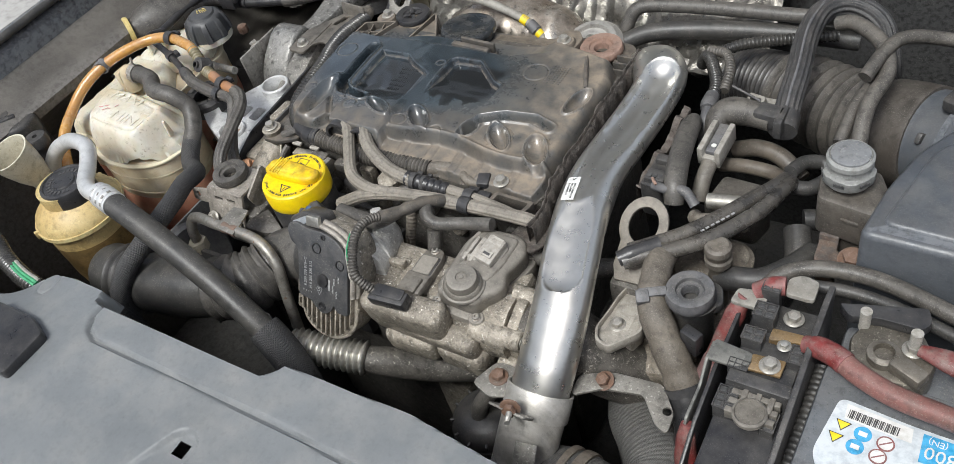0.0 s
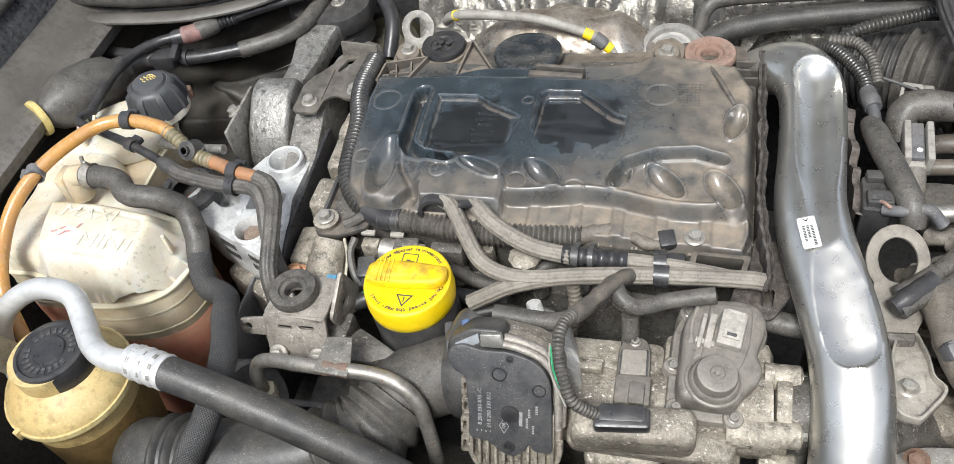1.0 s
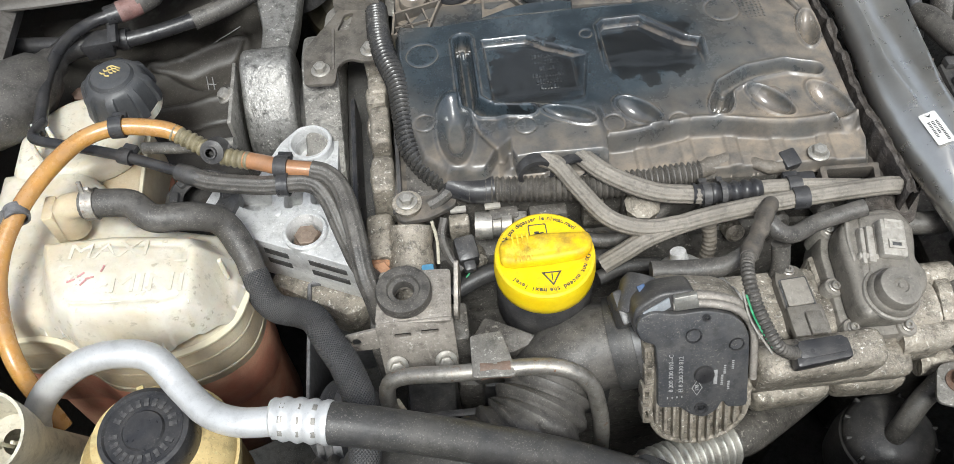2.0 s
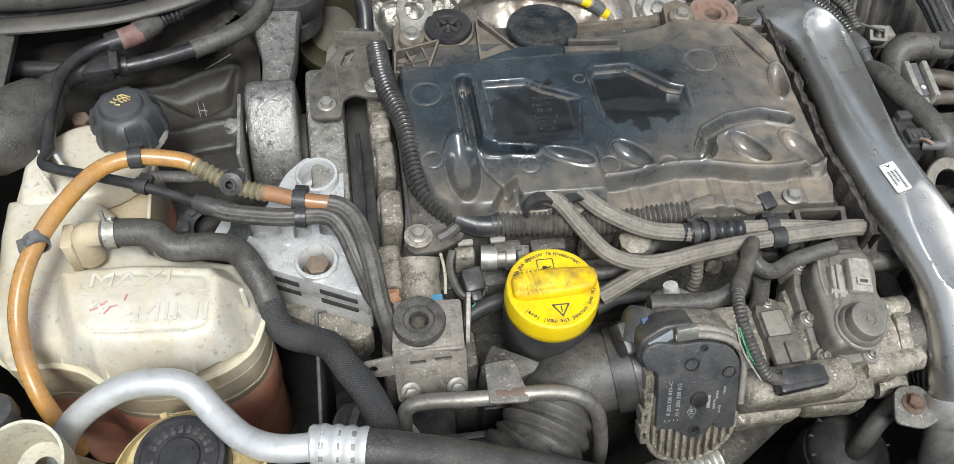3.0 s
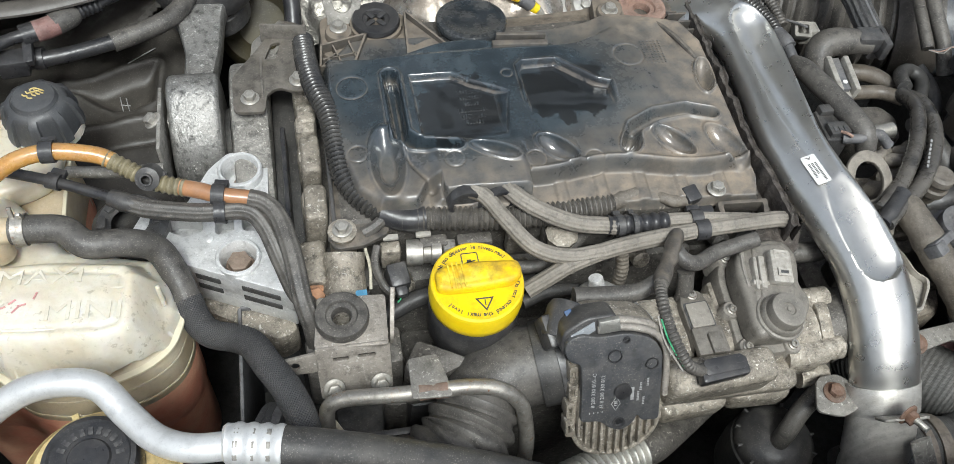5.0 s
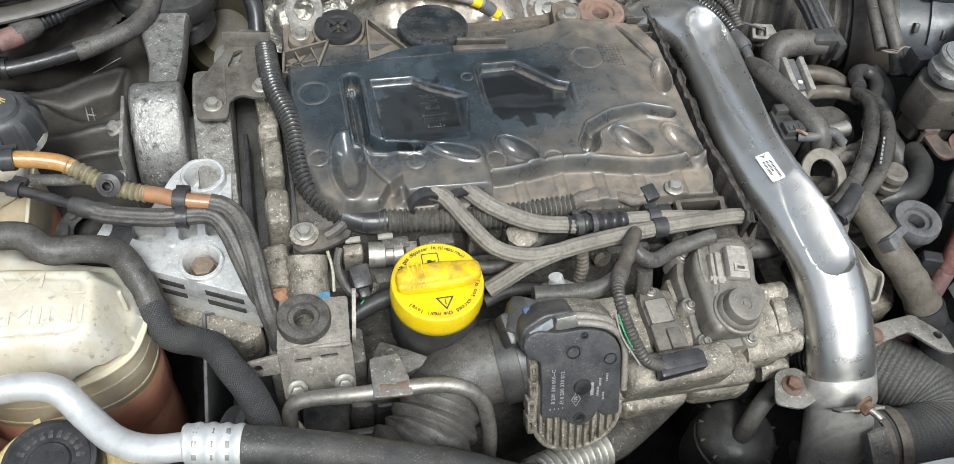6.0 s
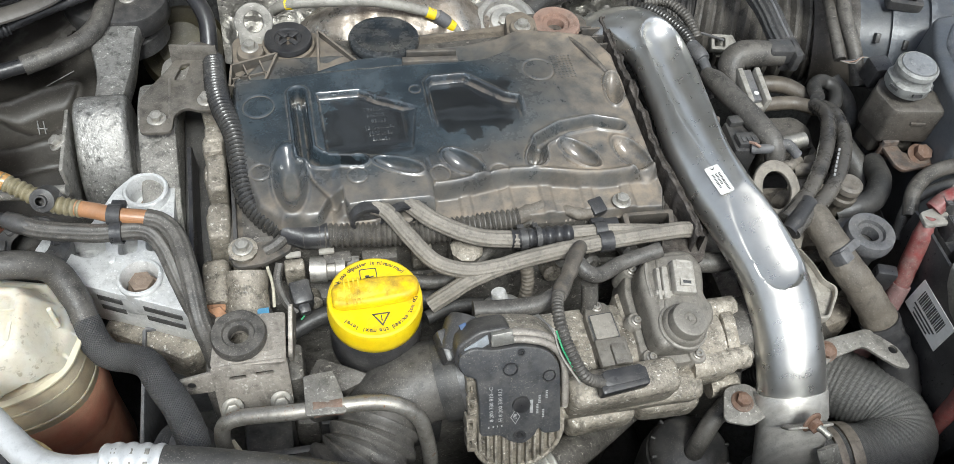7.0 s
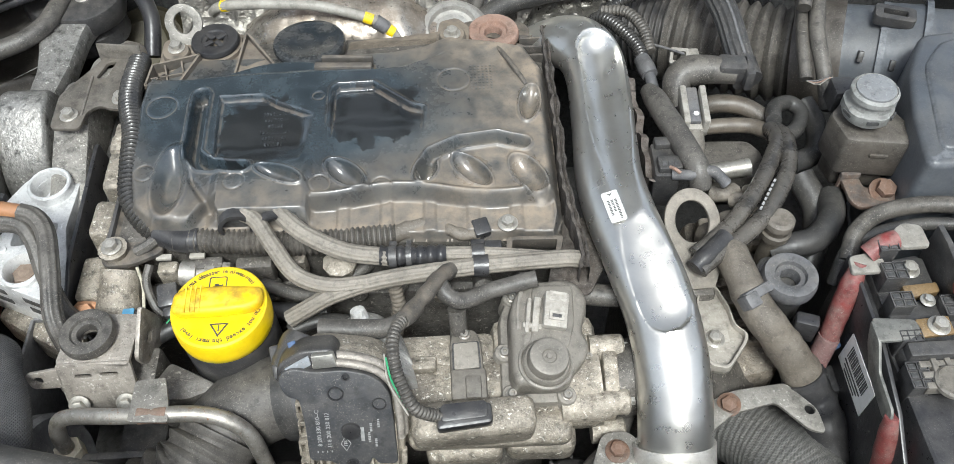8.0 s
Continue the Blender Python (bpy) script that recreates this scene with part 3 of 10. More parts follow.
front_panel = thing("front_panel", "grey moulded plastic panel over the radiator, scuffed", "radiator cover", (0.2, -0.6, 0.86))
part("panel", relief(-0.62, 1.08, -0.80, -0.32, 0.0024, panel_height, PANEL_EDGE), PANEL, front_panel)
bm = bmesh.new()
lathe(bm, [(0, 0.001), (0.006, 0.001), (0.010, 0.003), (0.0125, 0.003), (0.0135, 0)], Matrix.Translation((-0.037, -0.353, 0.883)), seg=24)
part("push_pin", bm, GREY, front_panel, "grey plastic push pin")
bm = bmesh.new()
prism(bm, rounded([(-0.060, -0.402), (0.012, -0.402), (0.046, -0.414), (0.046, -0.47), (-0.060, -0.47)], 0.006), 0.022, 0.004, Matrix.Translation((0, 0, 0.893)))
part("latch_cover", bm, CLEAN, front_panel, "black plastic catch cover")
bm = bmesh.new()
prism(bm, rounded([(-0.62, -0.425), (1.08, -0.365), (1.08, -0.42), (-0.62, -0.48)], 0.003), 0.62, 0.0, Matrix.Translation((0, 0, 0.25)))
tagged(part("trim", bm, SHADOWED), "black radiator frame under the front panel", "radiator frame", kind="structure")
bm = bmesh.new()
prism(bm, rounded([(0.005, -0.005), (0.02, 0.0), (0.03, 0.012), (0.02, 0.024), (0.0, 0.02)], 0.004), 0.0006, 0, Matrix.Translation((0.20, -0.5, 0.8995)), holes=[rounded([(0.006, 0.0), (0.019, 0.004), (0.025, 0.012), (0.018, 0.02), (0.004, 0.016)], 0.003)])
part("moulded_mark", bm, PALE_INK, front_panel, "pale moulded mark")

# ---- the raised bonnet over the bay ----
# Out of view: blocks sky behind the engine and sets what the metal reflects.
bonnet = thing("bonnet", "unseen raised blue-grey car bonnet propped open over the bay", "bonnet", (0.17, 0.86, 1.06))
LEAN = radians(77)
BN = basis((0.17, 0.86, 1.06), (1, 0, 0), (0, -math.cos(LEAN), math.sin(LEAN)))
bm = bmesh.new()
prism(bm, rounded([(-0.68, 0), (0.68, 0), (0.74, 0.45), (0.68, 0.86), (0.32, 0.98), (-0.32, 0.98), (-0.68, 0.86), (-0.74, 0.45)], 0.08), 0.008, 0.002, BN)
part("skin", bm, BONNET, bonnet, "painted outer skin")
bm = bmesh.new()
prism(bm, rounded([(-0.66, 0.02), (0.66, 0.02), (0.71, 0.45), (0.65, 0.84), (0.31, 0.955), (-0.31, 0.955), (-0.65, 0.84), (-0.71, 0.45)], 0.08), 0.022, 0.006, BN @ Matrix.Translation((0, 0, 0.009)),
      holes=[rounded([(-0.56, 0.12), (-0.05, 0.12), (-0.05, 0.80), (-0.27, 0.84), (-0.58, 0.74)], 0.05), rounded([(0.56, 0.12), (0.58, 0.74), (0.27, 0.84), (0.05, 0.80), (0.05, 0.12)], 0.05)])
part("inner_frame", bm, BONNET, bonnet, "pressed inner frame")
for side in (-1, 1):
    part("hinge_arm", rbox(bmesh.new(), (0.02, 0.05, 0.16), 0.004, Matrix.Translation((0.17 + side * 0.55, 0.87, 1.00))), BRACKET, bonnet, "steel hinge arm")
    bm = bmesh.new()
    prism(bm, rounded([(side * 0.30 - 0.23, 0.14), (side * 0.30 + 0.23, 0.14), (side * 0.30 + 0.23, 0.72), (side * 0.30 - 0.23, 0.72)], 0.05), 0.012, 0.004, BN @ Matrix.Translation((0, 0, 0.010)))
    part("sound_pad", bm, DULL_RUBBER, bonnet, "dark sound-deadening pad")

# ---- engine: block, head and cover ----
engine = thing("engine", "greasy dark diesel engine block with cast aluminium parts", "engine", (0.2, 0.1, 0.27))
bm = bmesh.new()
rbox(bm, (0.46, 0.30, 0.50), 0.02, Matrix.Translation((0.20, 0.13, 0.27)))
rbox(bm, (0.40, 0.10, 0.40), 0.02, Matrix.Translation((0.22, -0.06, 0.27)))
part("block", bm, CAST_DARK, engine, "greasy dark engine block")
bm = bmesh.new()
prism(bm, rounded([(-0.002, 0.010), (0.42, -0.012), (0.432, 0.0), (0.435, 0.27), (0.36, 0.29), (0.0, 0.29), (-0.004, 0.25)], 0.010), 0.088, 0.006, Matrix.Translation((0, 0, 0.752)))
part("head", bm, CAST_DARK, engine, "greasy cylinder head")
for k in range(9):
    x = 0.045 + 0.042 * k
    bm = bmesh.new()
    rbox(bm, (0.020 + 0.008 * (k % 3), 0.014, 0.030), 0.003, Matrix.Translation((x, -0.006 - 0.003 * (k % 2), 0.79 + 0.008 * (k % 2))))
    lathe(bm, [(0, 0), (0.010, 0), (0.010, 0.016), (0.006, 0.02), (0, 0.02)], along((x + 0.012, -0.01, 0.765 + 0.01 * (k % 3)), (0.1, -1, 0.4)), seg=12)
    part("boss", bm, CAST_DARK if k % 3 else CAST, engine, "dirty cast boss")

COVER_EDGE = [(-0.006, 0.228), (-0.009, 0.17), (-0.004, 0.09), (0.010, 0.03), (0.035, 0.006), (0.20, 0.000), (0.385, -0.010), (0.424, -0.012), (0.432, 0.01), (0.434, 0.14), (0.436, 0.205), (0.418, 0.245), (0.33, 0.268),
              (0.20, 0.262), (0.03, 0.268)]
TEXT_PANEL = [(0.086, 0.175), (0.132, 0.174), (0.150, 0.160), (0.189, 0.140), (0.176, 0.072), (0.089, 0.085)]
PANEL_TWO = [(0.205, 0.176), (0.211, 0.182), (0.248, 0.182), (0.286, 0.149), (0.301, 0.143), (0.299, 0.092), (0.205, 0.095)]
L_GROOVE = [(0.067, 0.178), (0.068, 0.095), (0.080, 0.082), (0.120, 0.073)]
SWOOSH = [(0.300, 0.060), (0.310, 0.078), (0.338, 0.092), (0.374, 0.098), (0.399, 0.090)]
POCKETS = [(0.223, 0.059, 0.024, 0.012, -42), (0.158, 0.060, 0.026, 0.010, -28), (0.347, 0.056, 0.025, 0.012, -48), (0.402, 0.049, 0.028, 0.014, -62), (0.411, 0.146, 0.026, 0.011, 78), (0.301, 0.058, 0.016, 0.011, 60)]
RINGS = [(0.198, 0.048, 0.010), (0.258, 0.042, 0.010), (0.333, 0.182, 0.017), (0.023, 0.076, 0.010), (0.026, 0.165, 0.016), (0.191, 0.166, 0.006), (0.116, 0.052, 0.010)]


def cover_height(x, y):
    d = to_polygon(x, y, COVER_EDGE)
    if d < -0.002:
        return None
    z = 0.8655 + 0.0065 * math.sin(math.pi * min(1, max(0, x / 0.43))) * math.sin(math.pi * min(1, max(0, y / 0.27))) + 0.0011 * noise.noise((x * 17, y * 17, 7)) + 0.0004 * noise.noise((x * 60, y * 60, 3))
    z -= 0.030 * (1 - smooth(-0.002, 0.017, d)) ** 1.7
    lip = 0.036 - 0.10 * max(0, x - 0.26) ** 1.2 - 0.004 * math.cos((x - 0.2) * 40)
    if x < 0.09 or 0.100 < x < 0.188:
        lip -= 0.022 * (smooth(0.09, 0.07, x) + smooth(0.095, 0.105, x) * smooth(0.194, 0.186, x))
    shelf = 0.8515 - 0.10 * max(0.0, lip - y) + 0.002 * smooth(0.4, 0.9, math.sin(x * 150))
    front = smooth(lip - 0.006, lip + 0.002, y)
    z = min(z, shelf + (z - shelf) * front)
    z += 0.0035 * math.exp(-((y - lip - 0.004) / 0.0028) ** 2) * (1 if x > 0.19 else 0)
    z -= 0.004 * smooth(0.205, 0.212, y) * smooth(0.30, 0.26, x) + 0.013 * smooth(0.216, 0.226, y + 0.012 * math.sin(x * 31)) * smooth(0.335, 0.295, x)
    z -= 0.017 * (1 - smooth(0.0030, 0.0086, to_line(x, y, L_GROOVE)))
    z += 0.0028 * math.exp(-((to_line(x, y, L_GROOVE) - 0.0100) / 0.0016) ** 2)
    z -= 0.0085 * smooth(-0.0005, 0.0026, to_polygon(x, y, TEXT_PANEL)) * smooth(0.075, 0.11, y) * smooth(0.192, 0.172, x)
    z -= 0.0090 * smooth(-0.0005, 0.0024, to_polygon(x, y, PANEL_TWO)) * smooth(0.10, 0.15, y)
    z += 0.0016 * math.exp(-((to_polygon(x, y, PANEL_TWO) + 0.002) / 0.0015) ** 2) * smooth(0.10, 0.14, y)
    s = to_line(x, y, SWOOSH)
    z -= 0.0110 * (1 - smooth(0.0010, 0.0082, s))
    z += 0.0026 * math.exp(-((s - 0.0092) / 0.0018) ** 2)
    for cx, cy, a, b, ang in POCKETS:
        c, t = math.cos(radians(ang)), math.sin(radians(ang))
        u, v = (x - cx) * c + (y - cy) * t, -(x - cx) * t + (y - cy) * c
        e = math.hypot(u / a, v / b)
        if e < 1.6:
            z -= 0.0120 * max(0.0, 1 - (e / 0.98) ** 2.6) - 0.0024 * math.exp(-((e - 1.05) / 0.08) ** 2)
    e = math.hypot((x - 0.051) / 0.017, (y - 0.062) / 0.042)
    z += -0.011 * (1 - smooth(0.35, 1.0, e)) + 0.003 * math.exp(-((e - 1.05) / 0.13) ** 2)
    z -= 0.004 * (1 - smooth(0.0, 0.006, to_line(x, y, [(0.066, 0.070), (0.092, 0.030)])))
    z += 0.0075 * smooth(0.052, 0.040, abs(x - 0.141)) * smooth(0.088, 0.050, y) * smooth(0.012, 0.018, y)
    for cx, cy, r in RINGS:
        z -= 0.0012 * (1 - smooth(0.0, 0.0018, abs(math.hypot(x - cx, y - cy) - r)))
    return z


cover = thing("engine_cover", "black moulded plastic valve cover, dusty and scuffed", "engine cover", (0.2, 0.13, 0.84))
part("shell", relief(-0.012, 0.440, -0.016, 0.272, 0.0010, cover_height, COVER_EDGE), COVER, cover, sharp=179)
bm = bmesh.new()
for x, wide in ((0.118, 0.017), (0.153, 0.014)):
    lathe(bm, [(wide * 0.75, 0), (wide, 0), (wide, 0.02), (wide * 0.75, 0.02)], along((x, 0.026, 0.856), (0.1, -1, 0.1)), seg=20)
part("loom_outlet", bm, CLEAN, cover, "black cable outlet collars")
bm = bmesh.new()
prism(bm, rounded([(0.0, 0.250), (-0.004, 0.168), (-0.006, 0.103), (-0.007, 0.043), (-0.013, -0.008), (-0.006, -0.016), (0.020, -0.014), (0.045, -0.002), (0.045, 0.250)], 0.006), 0.006, 0.0015, Matrix.Translation((0, 0, 0.8325)))
part("flange", bm, DUSTY_BLACK, cover, "dusty black base flange")
part("rim", tube(bmesh.new(), [(0.0, 0.250, 0.840), (-0.004, 0.168, 0.842), (-0.006, 0.103, 0.842), (-0.007, 0.043, 0.841), (-0.012, -0.006, 0.839)], 0.0022, seg=8), DUSTY_BLACK, cover)
# Black slab paints the shade inside the cable opening.
part("mouth", rbox(bmesh.new(), (0.072, 0.003, 0.018), 0.001, Matrix.Translation((0.141, 0.0145, 0.849))), INK_AND_SHADE, cover, "black slab for the shaded cable opening")
part("stay", tube(bmesh.new(), [(0.379, 0.243, 0.862), (0.394, 0.207, 0.869), (0.410, 0.172, 0.866)], 0.0030, seg=8), DUSTY_BLACK, cover, "thin black stay")
bm = bmesh.new()
prism(bm, rounded([(0.376, -0.012), (0.430, -0.014), (0.424, -0.038), (0.374, -0.032)], 0.003), 0.016, 0.001, Matrix.Translation((0, 0, 0.832)), holes=[rounded([(0.381, -0.016), (0.424, -0.018), (0.420, -0.033), (0.380, -0.028)], 0.003)])
part("tray", bm, DUSTY_BLACK, cover, "open black corner tray")
bm = bmesh.new()
for k in range(6):
    wide = (0.030, 0.026, 0.018, 0.034, 0.028, 0.022)[k]
    bm = bmesh.new()
    for q in range(int(wide / 0.0032)):
        rbox(bm, (0.0012 + 0.0012 * ((q * 5 + k) % 3) / 2, 0.0042, 0.0008), 0.0, Matrix.Translation((0.150 - wide / 2 + q * 0.0032, 0.150 - 0.0085 * k, 0.8630)))
    part("moulded_line", bm, COVER, cover, "raised moulded line of unreadable text")
bm = bmesh.new()
for k in range(6):
    rbox(bm, (0.0026, 0.005, 0.0008), 0.0, Matrix.Translation((0.325 + 0.0040 * k, 0.158, 0.8693)))
for i in range(6):
    for j in range(9):
        lathe(bm, [(0.0014, 0), (0.0012, 0.0005), (0, 0.0007)], Matrix.Translation((0.352 + 0.0042 * i, 0.168 + 0.0042 * j, 0.8686)), seg=6)
part("moulded_dots", bm, COVER, cover, "faint moulded grid of dots")
for p in ((0.021, 0.273, 0.852), (0.334, 0.262, 0.863), (0.378, 0.0, 0.8525)):
    again("bolt", BOLT, Matrix.Translation(p) @ pose(0, 0, 0, 0, 0, 17), cover, "zinc hexagon bolt")
bm = bmesh.new()
turn = Matrix.Translation((0.216, 0.211, 0)) @ pose(0, 0, 0, 0, 0, -4)
for size, at in (((0.056, 0.005, 0.018), (0.002, 0.0125, 0.8545)), ((0.062, 0.008, 0.018), (-0.001, -0.001, 0.8545)), ((0.062, 0.006, 0.010), (-0.001, -0.0100, 0.8535)), ((0.064, 0.030, 0.010), (0, 0, 0.8480))):
    rbox(bm, size, 0.0012, turn @ Matrix.Translation(at))
part("latch_bar", bm, DUSTY_BLACK, cover, "ribbed latch bar")


def upright(bm, a, b, z0, z1a, z1b, thick=0.0030):
    """A thin moulded wall from a to b whose top runs from z1a to z1b."""
    d = Vector((b[0] - a[0], b[1] - a[1], 0)).normalized()
    n = Vector((-d.y, d.x, 0)) * thick / 2
    low = [Vector((p[0], p[1], z0)) + k * n for p in (a, b) for k in (-1, 1)]
    high = [Vector((p[0], p[1], z)) + k * n * 0.8 for p, z in ((a, z1a), (b, z1b)) for k in (-1, 1)]
    v = [bm.verts.new(p) for p in low + high]
    for q in ((0, 1, 3, 2), (4, 6, 7, 5), (0, 2, 6, 4), (1, 5, 7, 3), (0, 4, 5, 1), (2, 3, 7, 6)):
        bm.faces.new([v[k] for k in q])
    return bm


# rear corner: boss of the rubber mount, sloping web and open ribbed lug
bm = bmesh.new()
prism(bm, rounded([(0.0, 0.236), (0.10, 0.232), (0.112, 0.262), (0.10, 0.30), (0.05, 0.312), (0.0, 0.30)], 0.012), 0.012, 0.003, Matrix.Translation((0, 0, 0.832)))
lathe(bm, [(0.0330, 0), (0.0305, 0.012), (0.0295, 0.0160), (0.027, 0.0165), (0, 0.0165)], Matrix.Translation((0.064, 0.281, 0.832)), seg=32)
part("fixing_lug", bm, TAN_BLACK, cover, "dusty fixing lug")
bm = bmesh.new()
v = [bm.verts.new(p) for p in ((0.099, 0.290, 0.8455), (0.147, 0.213, 0.8535), (0.093, 0.205, 0.8535), (0.099, 0.290, 0.826), (0.147, 0.213, 0.840), (0.093, 0.205, 0.840))]
for q in ((2, 1, 0), (3, 4, 5), (0, 1, 4, 3), (1, 2, 5, 4), (2, 0, 3, 5)):
    bm.faces.new([v[k] for k in q])
part("web", bm, TAN_BLACK, cover, "sloping dusty web")
for a, b, za, zb in (((0.099, 0.293), (0.150, 0.212), 0.853, 0.8575), ((0.098, 0.293), (0.092, 0.204), 0.853, 0.8565)):
    part("rim", upright(bmesh.new(), a, b, 0.836, za, zb), TAN_BLACK, cover)
LUG = [(-0.003, 0.211), (0.000, 0.243), (0.050, 0.257), (0.032, 0.209)]
for a, b in zip(LUG, LUG[1:] + LUG[:1]):
    part("rib", upright(bmesh.new(), a, b, 0.834, 0.856, 0.856), TAN_BLACK, cover)
for a, b in (((0.0, 0.224), (0.040, 0.232)), ((0.012, 0.246), (0.022, 0.210)), ((0.030, 0.251), (0.036, 0.226)), ((-0.002, 0.212), (0.014, 0.232))):
    part("rib", upright(bmesh.new(), a, b, 0.834, 0.853, 0.853, 0.0022), TAN_BLACK, cover)
part("bolt_boss", lathe(bmesh.new(), [(0.0165, 0), (0.0150, 0.016), (0.0140, 0.0175), (0, 0.0175)], Matrix.Translation((0.021, 0.268, 0.8345)), seg=24), TAN_BLACK, cover)
for x in (0.0455, 0.0775):
    part("tab", rbox(bmesh.new(), (0.015, 0.006, 0.004), 0.001, Matrix.Translation((x, -0.004, 0.830))), PALE_TAB, cover, "pale plastic tab")
bm = bmesh.new()
prism(bm, rounded([(0.325, 0.255), (0.36, 0.235), (0.42, 0.235), (0.435, 0.262), (0.42, 0.305), (0.35, 0.312), (0.318, 0.285)], 0.012), 0.014, 0.003, Matrix.Translation((0, 0, 0.826)))
for k in range(7):
    a = radians(200 + 26 * k)
    part("rib", rbox(bmesh.new(), (0.003, 0.026, 0.018), 0.0008, Matrix.Translation((0.381 + 0.036 * math.cos(a), 0.277 + 0.036 * math.sin(a), 0.826)) @ pose(0, 0, 0, 0, 0, math.degrees(a) + 90)), DUSTY_BLACK, cover)
for k in range(3):
    part("rib", rbox(bmesh.new(), (0.030, 0.003, 0.022), 0.0008, Matrix.Translation((0.425, 0.236 + 0.014 * k, 0.828))), DUSTY_BLACK, cover)
part("fixing_lug", bm, DUSTY_BLACK, cover, "dusty ribbed fixing lug")

cap = thing("oil_separator", "round black plastic oil separator behind the engine cover", "oil separator", (0.172, 0.270, 0.786))
bm = bmesh.new()
lathe(bm, [(0, -0.03), (0.0385, -0.03), (0.0385, 0.036), (0.041, 0.038), (0.041, 0.043), (0.0395, 0.0455), (0.034, 0.0462), (0.032, 0.0450), (0, 0.0446)], Matrix.Translation((0.172, 0.2640, 0.8125)) @ pose(0, 0, 0, -7, 0, 0), seg=48)
part("lid", bm, LID_PLASTIC, cap)


def grommet(name, at, r, hole, high, material, label):
    e = thing(name, label, "rubber mount", at, "rubber mounts of the cover")
    bm = bmesh.new()
    lathe(bm, [(hole, 0), (r * 0.9, 0), (r * 0.98, high * 0.2), (r, high * 0.6), (r * 0.94, high * 0.95), (r * 0.80, high), (hole * 1.75, high * 0.93), (hole * 1.6, high * 0.72), (hole * 1.12, high * 0.68), (hole, high * 0.5), (hole, 0)],
          Matrix.Translation(at), seg=36)
    part("ring", bm, material, e)
    return e


grommet("rubber_mount", (0.064, 0.281, 0.848), 0.0275, 0.009, 0.009, CLEAN, "black rubber cover mount on the cover's lug")
bm = bmesh.new()
for k in range(4):
    rbox(bm, (0.012, 0.006, 0.003), 0.001, Matrix.Translation((0.064, 0.281, 0.853)) @ pose(0, 0, 0, 0, 0, 40 + 90 * k) @ Matrix.Translation((0.009, 0, 0)))
part("star_insert", bm, CLEAN, bpy.data.objects["rubber_mount"])
grommet("rubber_mount", (0.381, 0.277, 0.840), 0.0300, 0.0095, 0.013, PINK_RUST, "dusty red-brown rubber mount on the cover's lug")

# ragged felt strip between cover and pipe
random.seed(7)
strip = thing("heat_felt", "ragged brown felt heat guard between cover and pipe", "heat guard", (0.436, 0.1, 0.80))
bm = bmesh.new()
rows = []
for k in range(170):
    y = 0.275 - 0.33 * k / 169
    x = 0.4385 + 0.003 * noise.noise((y * 23, 1, 0)) + 0.0016 * noise.noise((y * 90, 1, 4)) + 0.008 * smooth(0.02, -0.02, y)
    top = 0.858 + 0.006 * noise.noise((y * 29, 5, 0)) + 0.0030 * noise.noise((y * 110, 2, 0)) - 0.10 * max(0, -y)
    wide = 0.0040 + 0.0022 * noise.noise((y * 70, 9, 0))
    split = 0.0022 + 0.0018 * noise.noise((y * 140, 3, 0))
    rows.append([bm.verts.new(q) for q in ((x - wide, y, 0.80), (x - wide, y, top - 0.002), (x - wide * 0.4, y, top), (x, y, top - split - 0.0015), (x + wide * 0.5, y, top - 0.001), (x + wide, y, top - 0.004), (x + wide, y, 0.80))])
for a, b in zip(rows, rows[1:]):
    for k in range(6):
        bm.faces.new((a[k], a[k + 1], b[k + 1], b[k]))
BROWN_FELT = mat("brown felt", (0.052, 0.040, 0.032), (0.026, 0.022, 0.019), rough=0.9, dust=0.35, bump=0.9, big=60)
part("strip", bm, BROWN_FELT, strip)
bm = bmesh.new()
prism(bm, rounded([(0.410, -0.062), (0.450, -0.068), (0.472, -0.03), (0.462, 0.02), (0.436, 0.03), (0.425, 0.0)], 0.006), 0.004, 0.001, Matrix.Translation((0, 0, 0.822)))
part("lower_flap", bm, BROWN_FELT, strip, "dark torn felt flap")

# ---- wiring looms along the cover ----
loom = thing("wiring_conduit", "black corrugated wiring conduit round the engine cover", "wiring conduit", (0.0, 0.05, 0.83))
path = [(-0.020, 0.262, 0.846), (-0.017, 0.21, 0.855), (-0.011, 0.175, 0.858), (0.000, 0.136, 0.858), (0.004, 0.093, 0.855), (0.009, 0.057, 0.85), (0.030, 0.026, 0.845), (0.058, 0.010, 0.841), (0.101, 0.006, 0.841), (0.137, 0.002, 0.841),
        (0.174, -0.001, 0.84), (0.231, 0.000, 0.84), (0.270, 0.002, 0.84)]
part("conduit", tube(bmesh.new(), path[:8], 0.0124, seg=20, ribs=(0.0052, 0.0028)), CONDUIT, loom)
part("front_conduit", tube(bmesh.new(), path[7:], 0.0126, seg=20, ribs=(0.0052, 0.0026)), HOSE, loom, "dusty corrugated conduit")
part("corner_tape", tube(bmesh.new(), [(0.040, 0.0185, 0.8435), (0.058, 0.0105, 0.8412), (0.072, 0.008, 0.841)], 0.0128, seg=18, wave=0.12), CLEAN, loom, "shiny black tape")
